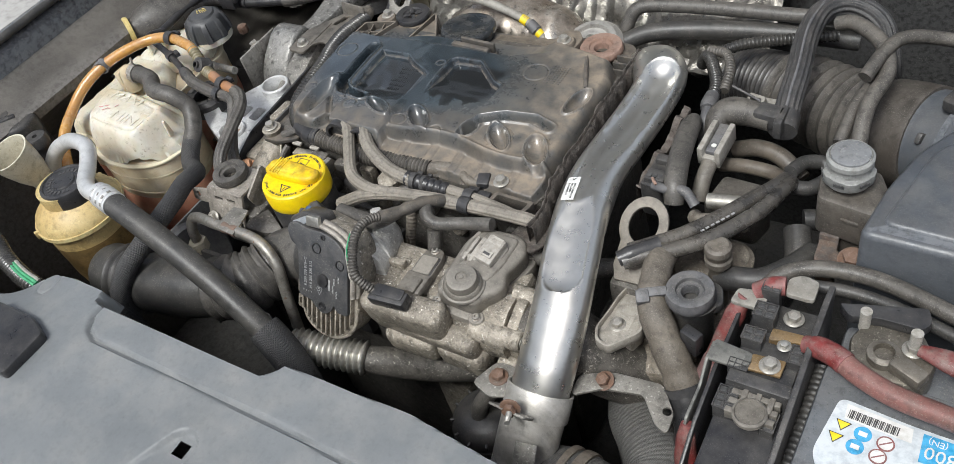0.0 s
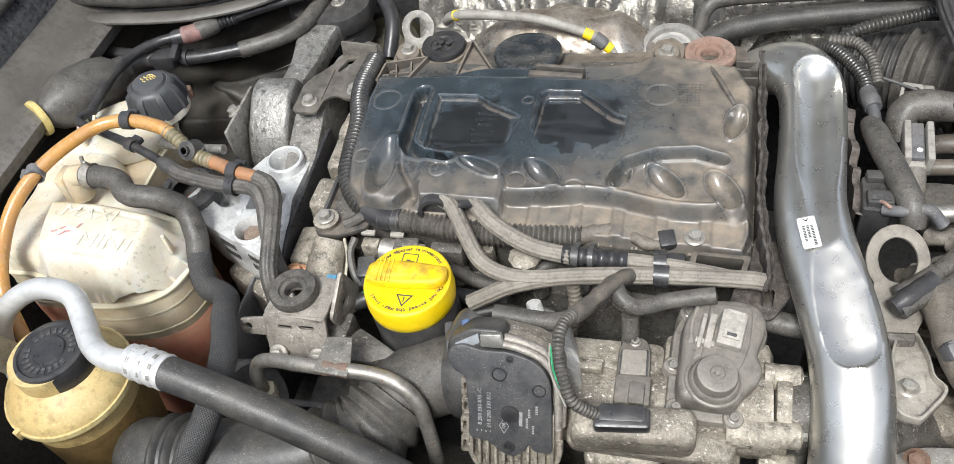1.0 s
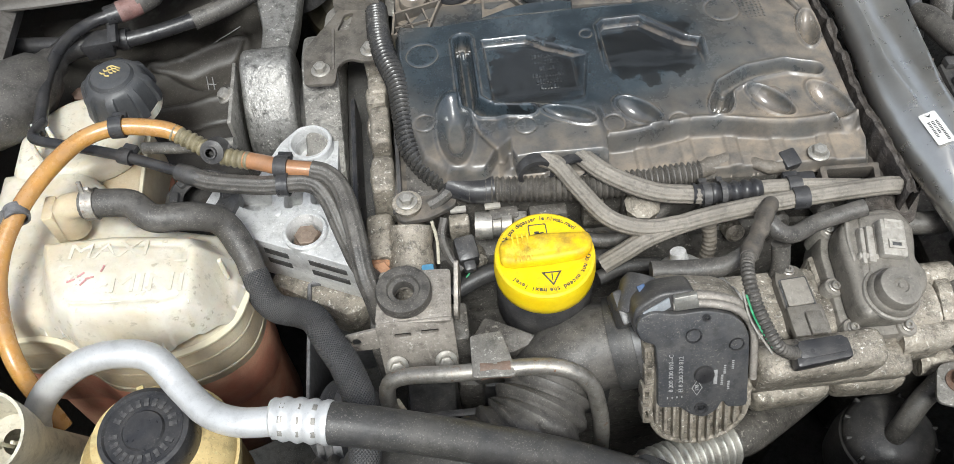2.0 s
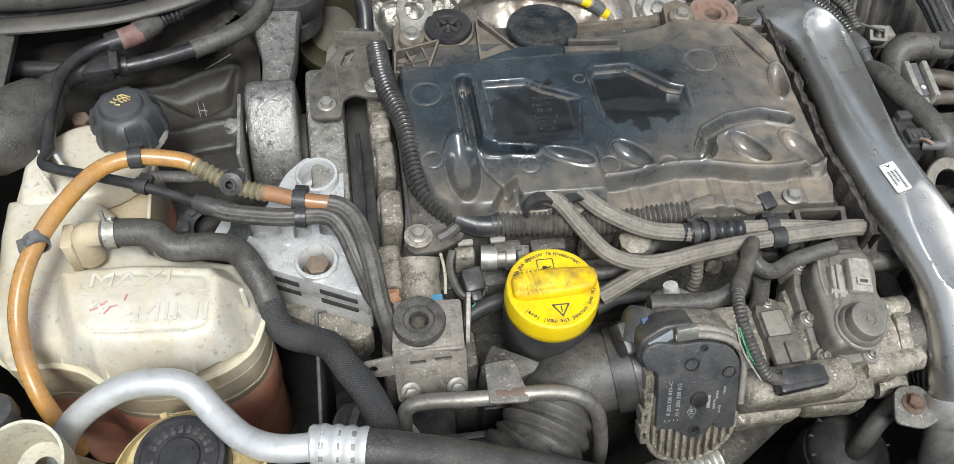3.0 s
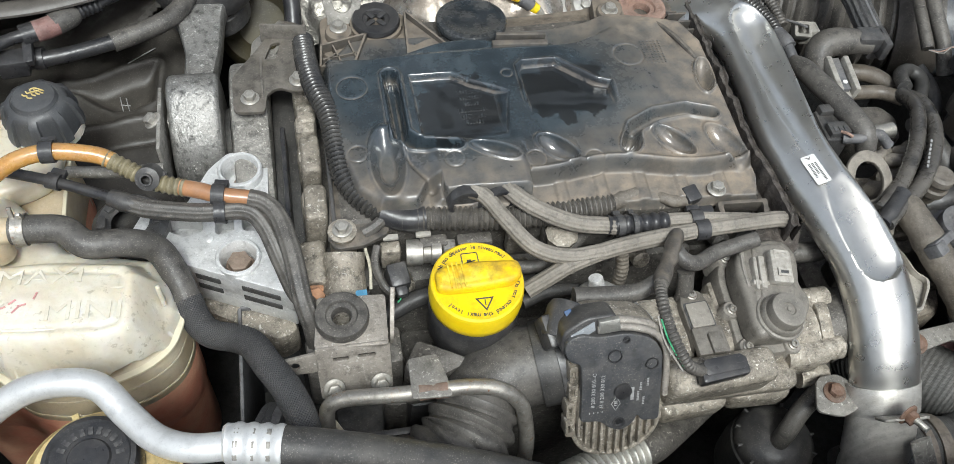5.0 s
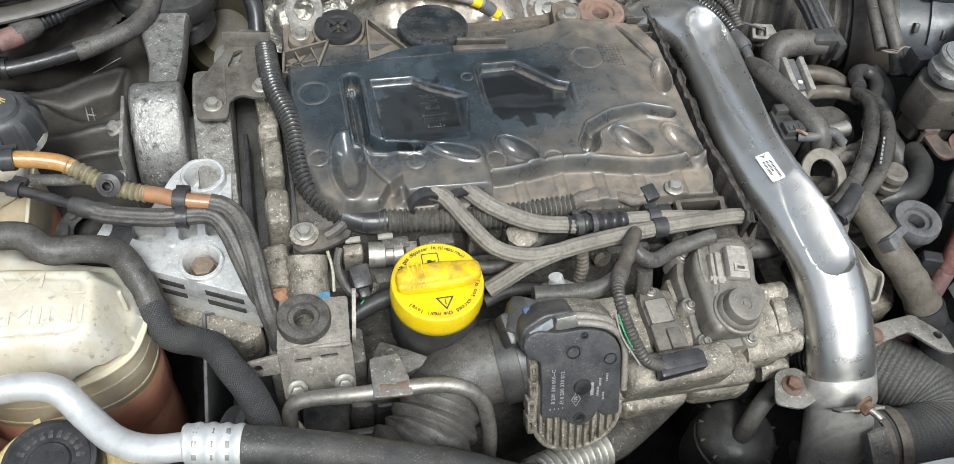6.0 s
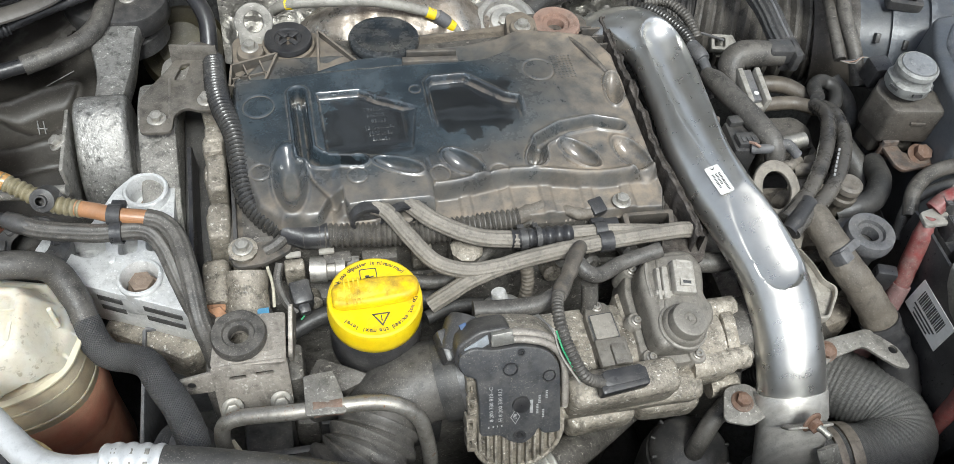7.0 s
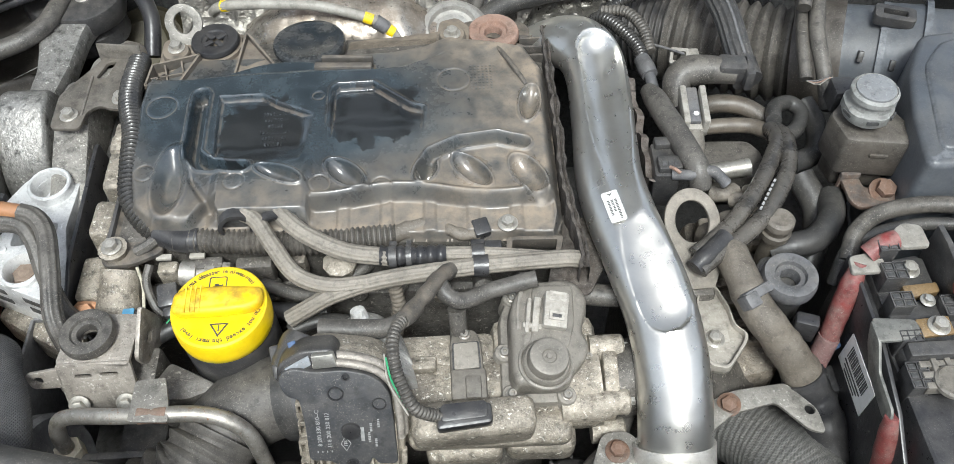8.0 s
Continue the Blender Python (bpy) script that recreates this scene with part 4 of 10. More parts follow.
part("tape", tube(bmesh.new(), [(0.264, 0.002, 0.84), (0.285, 0.008, 0.841), (0.310, 0.012, 0.842), (0.352, 0.008, 0.840)], [0.0105, 0.010, 0.008, 0.007], wave=0.25), TAPE, loom, "dusty cloth tape")
part("tape", tube(bmesh.new(), [(-0.020, 0.262, 0.846), (-0.028, 0.285, 0.842), (-0.045, 0.30, 0.835)], [0.009, 0.0085, 0.007], wave=0.2), TAPE, loom, "dusty cloth tape")
clip_band(loom, (0.075, 0.0085, 0.841), (1, 0, 0), 0.0102, 0.012)
part("taped_wires", tube(bmesh.new(), [(0.318, 0.010, 0.841), (0.323, 0.000, 0.846), (0.335, -0.004, 0.844), (0.350, -0.003, 0.842)], 0.006, wave=0.3), TAPE, loom)
bm = bmesh.new()
rbox(bm, (0.016, 0.018, 0.014), 0.002, Matrix.Translation((0.352, 0.002, 0.838)) @ pose(0, 0, 0, 10, 0, 15))
rbox(bm, (0.022, 0.010, 0.010), 0.002, Matrix.Translation((0.360, -0.018, 0.836)))
part("plug", bm, CLEAN, loom, "black wiring plug")

loom = thing("braided_loom", "grey dusty braided looms leaving the cover", "wiring loom", (0.25, -0.05, 0.83))
part("strand", tube(bmesh.new(), [(0.116, 0.034, 0.862), (0.122, 0.022, 0.865), (0.139, 0.011, 0.864), (0.156, -0.014, 0.856), (0.178, -0.043, 0.848), (0.209, -0.055, 0.844), (0.245, -0.054, 0.844)], 0.0078, step=0.004, seg=60, flutes=(11, 0.045)), BRAID, loom)
part("strand", tube(bmesh.new(), [(0.152, 0.032, 0.862), (0.160, 0.020, 0.865), (0.184, -0.004, 0.860), (0.223, -0.021, 0.850), (0.264, -0.028, 0.847)], 0.0085, step=0.004, seg=60, flutes=(11, 0.045)), BRAID, loom)
part("strand", tube(bmesh.new(), [(0.169, -0.072, 0.818), (0.190, -0.067, 0.829), (0.214, -0.060, 0.838), (0.259, -0.051, 0.844), (0.337, -0.042, 0.844), (0.422, -0.038, 0.844), (0.445, -0.037, 0.84)], 0.0082, step=0.004, seg=60, flutes=(11, 0.045)), BRAID, loom)
part("strand", tube(bmesh.new(), [(0.262, -0.028, 0.846), (0.302, -0.027, 0.846), (0.345, -0.028, 0.845), (0.390, -0.031, 0.843), (0.43, -0.036, 0.84)], [0.0080, 0.0075, 0.007, 0.006, 0.006], step=0.004, seg=60, flutes=(11, 0.045)), BRAID, loom)
part("coupling", tube(bmesh.new(), [(0.256, -0.026, 0.8475), (0.285, -0.028, 0.847), (0.318, -0.028, 0.8465)], 0.0102, seg=18, ribs=(0.0095, 0.0022)), CLEAN, loom, "shiny black coupling")
clip_band(loom, (0.268, -0.028, 0.847), (1, 0, 0), 0.0088, 0.007, BLACK)
clip_band(loom, (0.283, -0.028, 0.847), (1, 0, 0), 0.0086, 0.005, BLACK)
clip_band(loom, (0.350, -0.041, 0.844), (1, 0, 0), 0.0084, 0.014)
clip_band(loom, (0.348, -0.028, 0.845), (1, 0, 0), 0.0074, 0.012)

# grey hoses and taped junction under the looms
junction = thing("taped_junction", "black taped wiring junction with grey sleeves", "wiring loom", (0.29, -0.10, 0.83))
part("taped_arm", tube(bmesh.new(), [(0.322, -0.046, 0.848), (0.310, -0.063, 0.858), (0.300, -0.080, 0.863), (0.286, -0.100, 0.865), (0.279, -0.112, 0.871)], [0.0075, 0.008, 0.0072, 0.008, 0.0068], wave=0.25), DUSTY_BLACK, junction)
part("sleeve", tube(bmesh.new(), [(0.286, -0.101, 0.863), (0.268, -0.105, 0.852), (0.248, -0.105, 0.847), (0.203, -0.102, 0.847)], [0.0075, 0.008, 0.0095, 0.0095], step=0.004), DUSTY_RUBBER, junction)
part("ribbed_lead", tube(bmesh.new(), [(0.283, -0.105, 0.867), (0.274, -0.122, 0.876), (0.271, -0.142, 0.877), (0.275, -0.163, 0.867), (0.287, -0.184, 0.850), (0.307, -0.184, 0.830)], 0.0060, seg=10, ribs=(0.0036, 0.0012)), HOSE, junction)
part("wire", tube(bmesh.new(), [(0.2655, -0.150, 0.877), (0.270, -0.168, 0.867), (0.283, -0.187, 0.850)], 0.0009, seg=6), GREEN, junction, "green wire")
part("wire", tube(bmesh.new(), [(0.2640, -0.146, 0.876), (0.267, -0.167, 0.865), (0.282, -0.189, 0.847)], 0.0009, seg=6), PALE_PLUG, junction, "pale wire")
part("grey_sleeve", tube(bmesh.new(), [(0.309, -0.062, 0.856), (0.318, -0.077, 0.851), (0.333, -0.079, 0.845), (0.357, -0.068, 0.842), (0.382, -0.064, 0.846), (0.400, -0.062, 0.849)], 0.0078, step=0.004), DUSTY_RUBBER, junction)
part("drop_sleeve", tube(bmesh.new(), [(0.268, -0.050, 0.832), (0.270, -0.058, 0.81), (0.266, -0.066, 0.785), (0.262, -0.075, 0.76)], 0.007, ribs=(0.005, 0.001)), TAPE, junction)
part("stub", tube(bmesh.new(), [(0.325, -0.079, 0.832), (0.326, -0.090, 0.81), (0.325, -0.094, 0.795)], 0.0085), DUSTY_RUBBER, junction)

for k, (pts, r, material) in enumerate((
        ([(0.135, -0.02, 0.80), (0.18, -0.035, 0.80), (0.215, -0.03, 0.81), (0.25, -0.005, 0.815)], 0.007, DUSTY_RUBBER),
        ([(0.40, -0.055, 0.80), (0.44, -0.05, 0.80), (0.49, -0.055, 0.80), (0.53, -0.03, 0.79)], 0.011, DUSTY_RUBBER),
        ([(0.03, -0.065, 0.785), (0.07, -0.05, 0.79), (0.13, -0.045, 0.79), (0.20, -0.05, 0.79)], 0.009, RUBBER),
        ([(0.165, -0.075, 0.80), (0.20, -0.065, 0.80), (0.26, -0.07, 0.79)], 0.007, RUBBER))):
    part("return_hose", tube(bmesh.new(), pts, r), material, engine, "dusty rubber return hose")

# small sensors and plugs in the gap before the head
bm = bmesh.new()
rbox(bm, (0.030, 0.016, 0.014), 0.003, Matrix.Translation((0.005, -0.052, 0.795)) @ pose(0, 0, 0, 0, 0, -6))
part("sensor_plug", bm, BLACK, engine)
bm = bmesh.new()
rbox(bm, (0.011, 0.012, 0.0015), 0.0005, Matrix.Translation((0.012, -0.052, 0.8092)))
part("blue_tab", bm, PALE_BLUE, engine, "pale blue plug tab")
bm = bmesh.new()
rbox(bm, (0.020, 0.024, 0.030), 0.003, Matrix.Translation((0.048, -0.030, 0.79)) @ pose(0, 0, 0, 15, 0, 10))
rbox(bm, (0.012, 0.016, 0.012), 0.003, Matrix.Translation((0.050, -0.046, 0.80)) @ pose(0, 0, 0, 15, 0, 10))
part("sensor_plug", bm, BLACK, engine)
bm = bmesh.new()
lathe(bm, [(0, 0), (0.013, 0), (0.013, 0.016), (0.011, 0.017), (0.011, 0.024), (0.013, 0.025), (0.013, 0.034), (0, 0.034)], along((0.060, -0.012, 0.815), (1, -0.1, 0)), seg=20)
prism(bm, hexagon(0.012), 0.012, 0.001, along((0.096, -0.014, 0.815), (1, -0.1, 0)))
part("glow_fitting", bm, STEEL, engine, "steel hexagon fitting")
for pts, r, material in (([(0.020, -0.012, 0.83), (0.023, -0.024, 0.815), (0.022, -0.040, 0.80)], 0.0016, IVORY),
                         ([(0.032, -0.010, 0.83), (0.028, -0.024, 0.82), (0.034, -0.040, 0.805), (0.044, -0.050, 0.80)], 0.0042, DUSTY_RUBBER),
                         ([(0.020, 0.0, 0.838), (0.032, 0.004, 0.842), (0.042, 0.012, 0.845)], 0.006, DUSTY_RUBBER),
                         ([(0.046, -0.050, 0.806), (0.050, -0.054, 0.802), (0.046, -0.057, 0.798)], 0.0009, GREEN)):
    part("lead", tube(bmesh.new(), pts, r, seg=8, step=0.004), material, engine)
bm = bmesh.new()
lathe(bm, [(0, 0), (0.014, 0), (0.017, 0.014), (0.010, 0.02), (0, 0.021)], Matrix.Translation((0.215, -0.018, 0.815)), seg=9)
part("corroded_boss", bm, CAST, engine, "white corroded casting boss")

# ---- oil filler ----
filler = thing("oil_filler", "bright yellow plastic oil filler cap on a black neck", "oil cap", (0.115, -0.081, 0.66))
bm = bmesh.new()
lathe(bm, [(0, 0), (0.036, 0), (0.036, 0.10), (0.043, 0.12), (0.043, 0.165), (0.041, 0.17), (0, 0.17)], Matrix.Translation((0.115, -0.081, 0.665)), seg=32)
rbox(bm, (0.13, 0.05, 0.10), 0.008, Matrix.Translation((0.115, -0.10, 0.60)))
for x in (0.075, 0.10, 0.135, 0.155):
    lathe(bm, [(0, 0), (0.010, 0), (0.010, 0.012), (0.005, 0.012), (0.004, 0.006), (0, 0.006)], Matrix.Translation((x, -0.112, 0.70)), seg=12)
part("neck", bm, BLACK, filler, "black plastic neck")
O = Matrix.Translation((0.115, -0.081, 0.833))
bm = bmesh.new()
lathe(bm, [(0, 0), (0.0415, 0), (0.0432, 0.002), (0.0440, 0.010), (0.0436, 0.022), (0.0425, 0.0275), (0.0405, 0.0292), (0.0395, 0.0290), (0, 0.0290)], O, seg=72)
oil_cap = part("cap", bm, YELLOW, filler)
bm = bmesh.new()
grip = [(-0.039, -0.010), (-0.030, -0.0135), (0.0, -0.0150), (0.030, -0.0135), (0.039, -0.008), (0.041, 0.0), (0.039, 0.009), (0.0, 0.0135), (-0.030, 0.0125), (-0.038, 0.008)]
prism(bm, rounded(grip, 0.006), 0.0135, 0.005, O @ pose(0, 0.002, 0.027, 0, 0, 2), segments=4)
for k in range(4):
    rbox(bm, (0.0012, 0.027, 0.0012), 0.0, O @ pose(-0.026 + 0.0042 * k, 0.001, 0.0402, 0, 0, 2))
part("grip", bm, YELLOW_DIRTY, oil_cap, "soiled finger grip")
for text, start, end in (("Ne pas dépasser le niveau maxi", 152, 38), ("Do not exceed the maxi level", -12, -142)):
    bm = bmesh.new()
    for k, ch in enumerate(text):
        if ch != " ":
            a = start + (end - start) * k / (len(text) - 1)
            merge(bm, lettering(ch, 0.0060, O @ pose(0, 0, 0, 0, 0, a - 90) @ pose(0, 0.0362, 0.0293), 0.0003))
    part("printing", bm, INK_AND_SHADE, oil_cap, "black printed warning text")
bm = bmesh.new()
tri = [(-0.0085, 0.005), (0.0085, 0.005), (0, -0.0085)]
prism(bm, tri, 0.0005, 0, O @ pose(0.003, -0.0235, 0.0289), holes=[[(-0.0062, 0.0038), (0.0062, 0.0038), (0, -0.0062)]])
rbox(bm, (0.001, 0.006, 0.0005), 0, O @ pose(0.003, -0.0235, 0.0289))
part("warning_sign", bm, INK_AND_SHADE, oil_cap, "black printed warning triangle")
bm = bmesh.new()
square = rounded([(-0.008, -0.006), (0.008, -0.006), (0.008, 0.007), (-0.008, 0.007)], 0.002)
prism(bm, square, 0.0005, 0, O @ pose(-0.003, 0.0235, 0.0289), holes=[[(x * 0.88, y * 0.88) for x, y in square]])
rbox(bm, (0.010, 0.0012, 0.0005), 0, O @ pose(-0.003, 0.0205, 0.0289, 0, 0, 12))
rbox(bm, (0.004, 0.003, 0.0005), 0, O @ pose(-0.004, 0.0215, 0.0289))
part("warning_sign", bm, INK_AND_SHADE, oil_cap, "black printed square sign")

# ---- intake, throttle and recirculation valve ----
intake = thing("intake_casting", "dirty grey cast aluminium intake elbow with corrosion specks", "intake casting", (0.35, -0.14, 0.66))
bm = bmesh.new()
tube(bm, [(0.225, -0.130, 0.776), (0.27, -0.132, 0.764), (0.36, -0.130, 0.760), (0.455, -0.128, 0.764)], [0.040, 0.042, 0.043, 0.040], seg=24, step=0.01, wave=0.04)
rbox(bm, (0.150, 0.030, 0.042), 0.009, Matrix.Translation((0.350, -0.163, 0.742)) @ pose(0, 0, 0, 18, 0, -1), segments=3)
rbox(bm, (0.110, 0.034, 0.050), 0.010, Matrix.Translation((0.335, -0.170, 0.768)) @ pose(0, 0, 0, 10, 0, 2), segments=3)
part("tract", bm, CAST, intake, "rough cast intake tract")
bm = bmesh.new()
rbox(bm, (0.072, 0.052, 0.040), 0.010, Matrix.Translation((0.325, -0.158, 0.712)) @ pose(0, 0, 0, 8, 0, 2), segments=3)
part("lower_lobe", bm, CAST, intake)
bm = bmesh.new()
rbox(bm, (0.066, 0.056, 0.042), 0.011, Matrix.Translation((0.398, -0.154, 0.714)) @ pose(0, 0, 0, 8, 0, -2), segments=3)
part("lower_lobe", bm, CAST, intake)
bm = bmesh.new()
rbox(bm, (0.10, 0.060, 0.050), 0.010, Matrix.Translation((0.31, -0.115, 0.752)))
rbox(bm, (0.10, 0.060, 0.05), 0.012, Matrix.Translation((0.405, -0.10, 0.75)))
rbox(bm, (0.06, 0.05, 0.36), 0.012, Matrix.Translation((0.32, -0.12, 0.40)))
part("body", bm, CAST, intake)
bm = bmesh.new()
tube(bm, [(0.235, -0.074, 0.792), (0.236, -0.079, 0.795), (0.238, -0.090, 0.797), (0.243, -0.115, 0.802), (0.250, -0.150, 0.806)], [0.016, 0.026, 0.033, 0.0365, 0.038], seg=36, step=0.003, wave=0.035)
lathe(bm, [(0, 0), (0.009, 0), (0.007, 0.012), (0, 0.013)], along((0.236, -0.080, 0.822), (-0.2, 0.4, 1)), seg=14)
tube(bm, [(0.2435, -0.1305, 0.808), (0.2445, -0.1345, 0.809)], 0.0405, seg=36, step=0.002)
part("neck_dome", bm, mat("white corroded casting", (0.62, 0.605, 0.57), (0.40, 0.385, 0.35), rough=0.5, metal=0.2, dust=0.08, big=34, bump=1.0, specks=(0.88, 0.86, 0.80), grime=0.55), intake, "white-speckled cast neck")
bm = bmesh.new()
prism(bm, rounded([(-0.034, -0.035), (0.030, -0.045), (0.040, 0.0), (0.030, 0.030), (0.006, 0.044), (-0.030, 0.028)], 0.010), 0.014, 0.003, basis((0.456, -0.128, 0.764), (0, 1, 0), (0, 0, 1)))
for y, z in ((-0.108, 0.800), (-0.158, 0.788), (-0.165, 0.742)):
    lathe(bm, [(0, 0), (0.012, 0), (0.012, 0.030), (0.010, 0.032), (0, 0.032)], along((0.446, y, z - 0.004), (1, 0, 0)), seg=16)
part("flange", bm, CAST, intake, "cast flange with bolt bosses")
for y, z in ((-0.108, 0.796), (-0.158, 0.784)):
    again("nut", BOLT_SMALL, along((0.478, y, z), (1, 0, 0)), intake, "zinc nut")
bm = bmesh.new()
lathe(bm, [(0, 0), (0.014, 0), (0.014, 0.042), (0.012, 0.046), (0, 0.046)], along((0.415, -0.160, 0.782), (1, 0.03, 0)), seg=20)
part("boss", bm, CAST, intake, "long cast boss")
bm = bmesh.new()
rbox(bm, (0.026, 0.016, 0.020), 0.004, Matrix.Translation((0.292, -0.118, 0.785)))
rbox(bm, (0.024, 0.010, 0.010), 0.002, Matrix.Translation((0.292, -0.124, 0.803)))
part("pressed_lug", bm, CAST, intake, "cast boss with a pressed lug")
for x, y in ((0.282, -0.147), (0.352, -0.118), (0.355, -0.146)):
    bm = lathe(bmesh.new(), [(0, 0), (0.011, 0), (0.010, 0.018), (0, 0.019)], Matrix.Translation((x, y, 0.778)), seg=12)
    part("boss", bm, CAST, intake)
bm = bmesh.new()
tube(bm, [(0.470, -0.128, 0.764), (0.49, -0.125, 0.77), (0.515, -0.125, 0.775)], 0.036, seg=24)
tube(bm, [(0.515, -0.125, 0.770), (0.555, -0.12, 0.735), (0.59, -0.105, 0.705)], [0.037, 0.038, 0.036], seg=24)
part("outlet", bm, CAST_DARK, intake, "dusty cast outlet behind the pipe")

TH = basis((0.231, -0.189, 0.823), (1.0, 0.0, -0.015), (0.011, 0.49, 0.872))
throttle = thing("throttle_actuator", "black throttle actuator with printed cover and finned base", "throttle body", (0.235, -0.17, 0.75))
plate = [(-0.0254, 0.0597), (-0.0006, 0.0606), (0.0194, 0.0548), (0.0298, 0.0458), (0.0354, 0.0342), (0.0366, 0.0092), (0.0376, -0.0374), (0.0206, -0.0365), (0.0165, -0.0283), (0.0126, -0.038), (0.0013, -0.0452), (-0.0108, -0.0397),
         (-0.0190, -0.0312), (-0.0380, -0.0295), (-0.0381, 0.0073), (-0.0405, 0.0335), (-0.0506, 0.0369), (-0.056, 0.0496), (-0.0537, 0.0592), (-0.042, 0.0640)]
bm = bmesh.new()
prism(bm, rounded(plate, 0.005, 4), 0.009, 0.0025, TH @ Matrix.Translation((0, 0, -0.009)), segments=3)
plate_ob = part("cover", bm, mat("printed black cover", (0.030, 0.033, 0.039), (0.050, 0.052, 0.056), rough=0.42, dust=0.38, big=26, cloud=(0.30, 0.70)), throttle, "black printed plastic cover")
bm = bmesh.new()
body = [(-0.045, 0.030), (-0.046, 0.060), (-0.028, 0.072), (0.024, 0.064), (0.040, 0.048), (0.0445, 0.030), (0.044, -0.030), (0.040, -0.055), (0.028, -0.071), (0.010, -0.079), (-0.012, -0.079), (-0.030, -0.071), (-0.040, -0.055), (-0.042, -0.020)]
prism(bm, rounded(body, 0.012, 5), 0.036, 0.004, TH @ Matrix.Translation((0, 0, -0.048)))
part("housing", bm, CAST, throttle, "dirty cast housing")
bm = bmesh.new()
top_rim = [(-0.026, 0.0655), (-0.002, 0.0655), (0.0210, 0.0590), (0.0335, 0.0485), (0.0400, 0.0335), (0.0418, 0.012), (0.0422, -0.012)]
tube(bm, [TH @ Vector((x, y, -0.004)) for x, y in top_rim], 0.0036, seg=12, step=0.003, oval=0.9)
tube(bm, [TH @ Vector((x * 1.03, y * 1.03, -0.011)) for x, y in top_rim], 0.0048, seg=12, step=0.003)
part("crimp_rim", bm, DUSTY_STEEL, throttle, "dull aluminium crimped rim")
bm = bmesh.new()
prism(bm, rounded([(-0.050, 0.033), (-0.0585, 0.049), (-0.0560, 0.065), (-0.036, 0.0775), (-0.010, 0.0785), (-0.004, 0.067), (-0.030, 0.058)], 0.006), 0.026, 0.006, TH @ Matrix.Translation((0, 0, -0.031)), segments=3)
part("socket_shell", bm, BLACK, throttle, "black plug socket")
for k in range(11):
    bm = bmesh.new()
    x = -0.0370 + 0.0074 * k
    depth = -0.0765 + 0.026 * (abs(k - 5) / 5) ** 2
    rbox(bm, (0.0026, 0.052, 0.010), 0.0009, TH @ Matrix.Translation((x, depth + 0.026, -0.0150)))
    part("cooling_fin", bm, CAST, throttle, "dirty cast cooling fin")
skirt = [(0.0430, -0.030), (0.0400, -0.053), (0.0290, -0.069), (0.0100, -0.0775), (-0.0120, -0.0775), (-0.0300, -0.069), (-0.0395, -0.053), (-0.0420, -0.030)]
part("skirt_rim", tube(bmesh.new(), [TH @ Vector((x, y, -0.0125)) for x, y in skirt], 0.0026, seg=10, step=0.003), CAST, throttle, "cast rim round the fins")
for y in (0.016, -0.004, -0.024, -0.044):
    bm = bmesh.new()
    prism(bm, rounded([(-0.0465, -0.0085), (-0.0385, -0.0085), (-0.0385, 0.0085), (-0.0465, 0.0085)], 0.002), 0.016, 0.0015, TH @ Matrix.Translation((-0.0015 * (y < -0.02), y, -0.026)), holes=[[(-0.0445, -0.004), (-0.0410, -0.004), (-0.0410, 0.004), (-0.0445, 0.004)]])
    part("edge_clip", bm, CAST, throttle, "pale crimp lug")
for y in (0.020, -0.012, -0.040):
    bm = rbox(bmesh.new(), (0.005, 0.013, 0.010), 0.0015, TH @ Matrix.Translation((0.0425, y, -0.020)))
    part("edge_clip", bm, CAST, throttle, "pale crimp lug")
bm = bmesh.new()
prism(bm, rounded([(-0.0264, 0.0755), (-0.0080, 0.0772), (-0.0058, 0.0645), (-0.0251, 0.0634)], 0.0012), 0.006, 0.0008, TH @ Matrix.Translation((0, 0, -0.0052)))
part("spring_clip", bm, ZINC, throttle, "bright spring clip")
bm = bmesh.new()
prism(bm, rounded([(-0.0500, 0.0620), (-0.0290, 0.0738), (-0.0275, 0.0650), (-0.0450, 0.0555)], 0.001), 0.0016, 0.0004, TH @ Matrix.Translation((0, 0, -0.0052)))
part("pale_tag", bm, mat("blue grey tag", (0.30, 0.325, 0.35), rough=0.5, dust=0.4), throttle, "pale blue-grey tag")
bm = bmesh.new()
lathe(bm, [(0, -0.018), (0.017, -0.018), (0.019, -0.012), (0.019, 0.010), (0.016, 0.016), (0, 0.018)], along((0.187, -0.128, 0.853), (0.4, 0.8, 0.3)), seg=20)
rbox(bm, (0.012, 0.030, 0.026), 0.003, Matrix.Translation((0.170, -0.130, 0.835)) @ pose(0, 0, 0, 20, 0, 12))
part("plug", bm, BLACK, throttle, "black side plug")
bm = bmesh.new()
rbox(bm, (0.007, 0.013, 0.002), 0.0006, Matrix.Translation((0.187, -0.134, 0.871)) @ pose(0, 0, 0, 25, 0, 20))
part("blue_tab", bm, BLUE_PLUG, throttle, "blue locking tab")
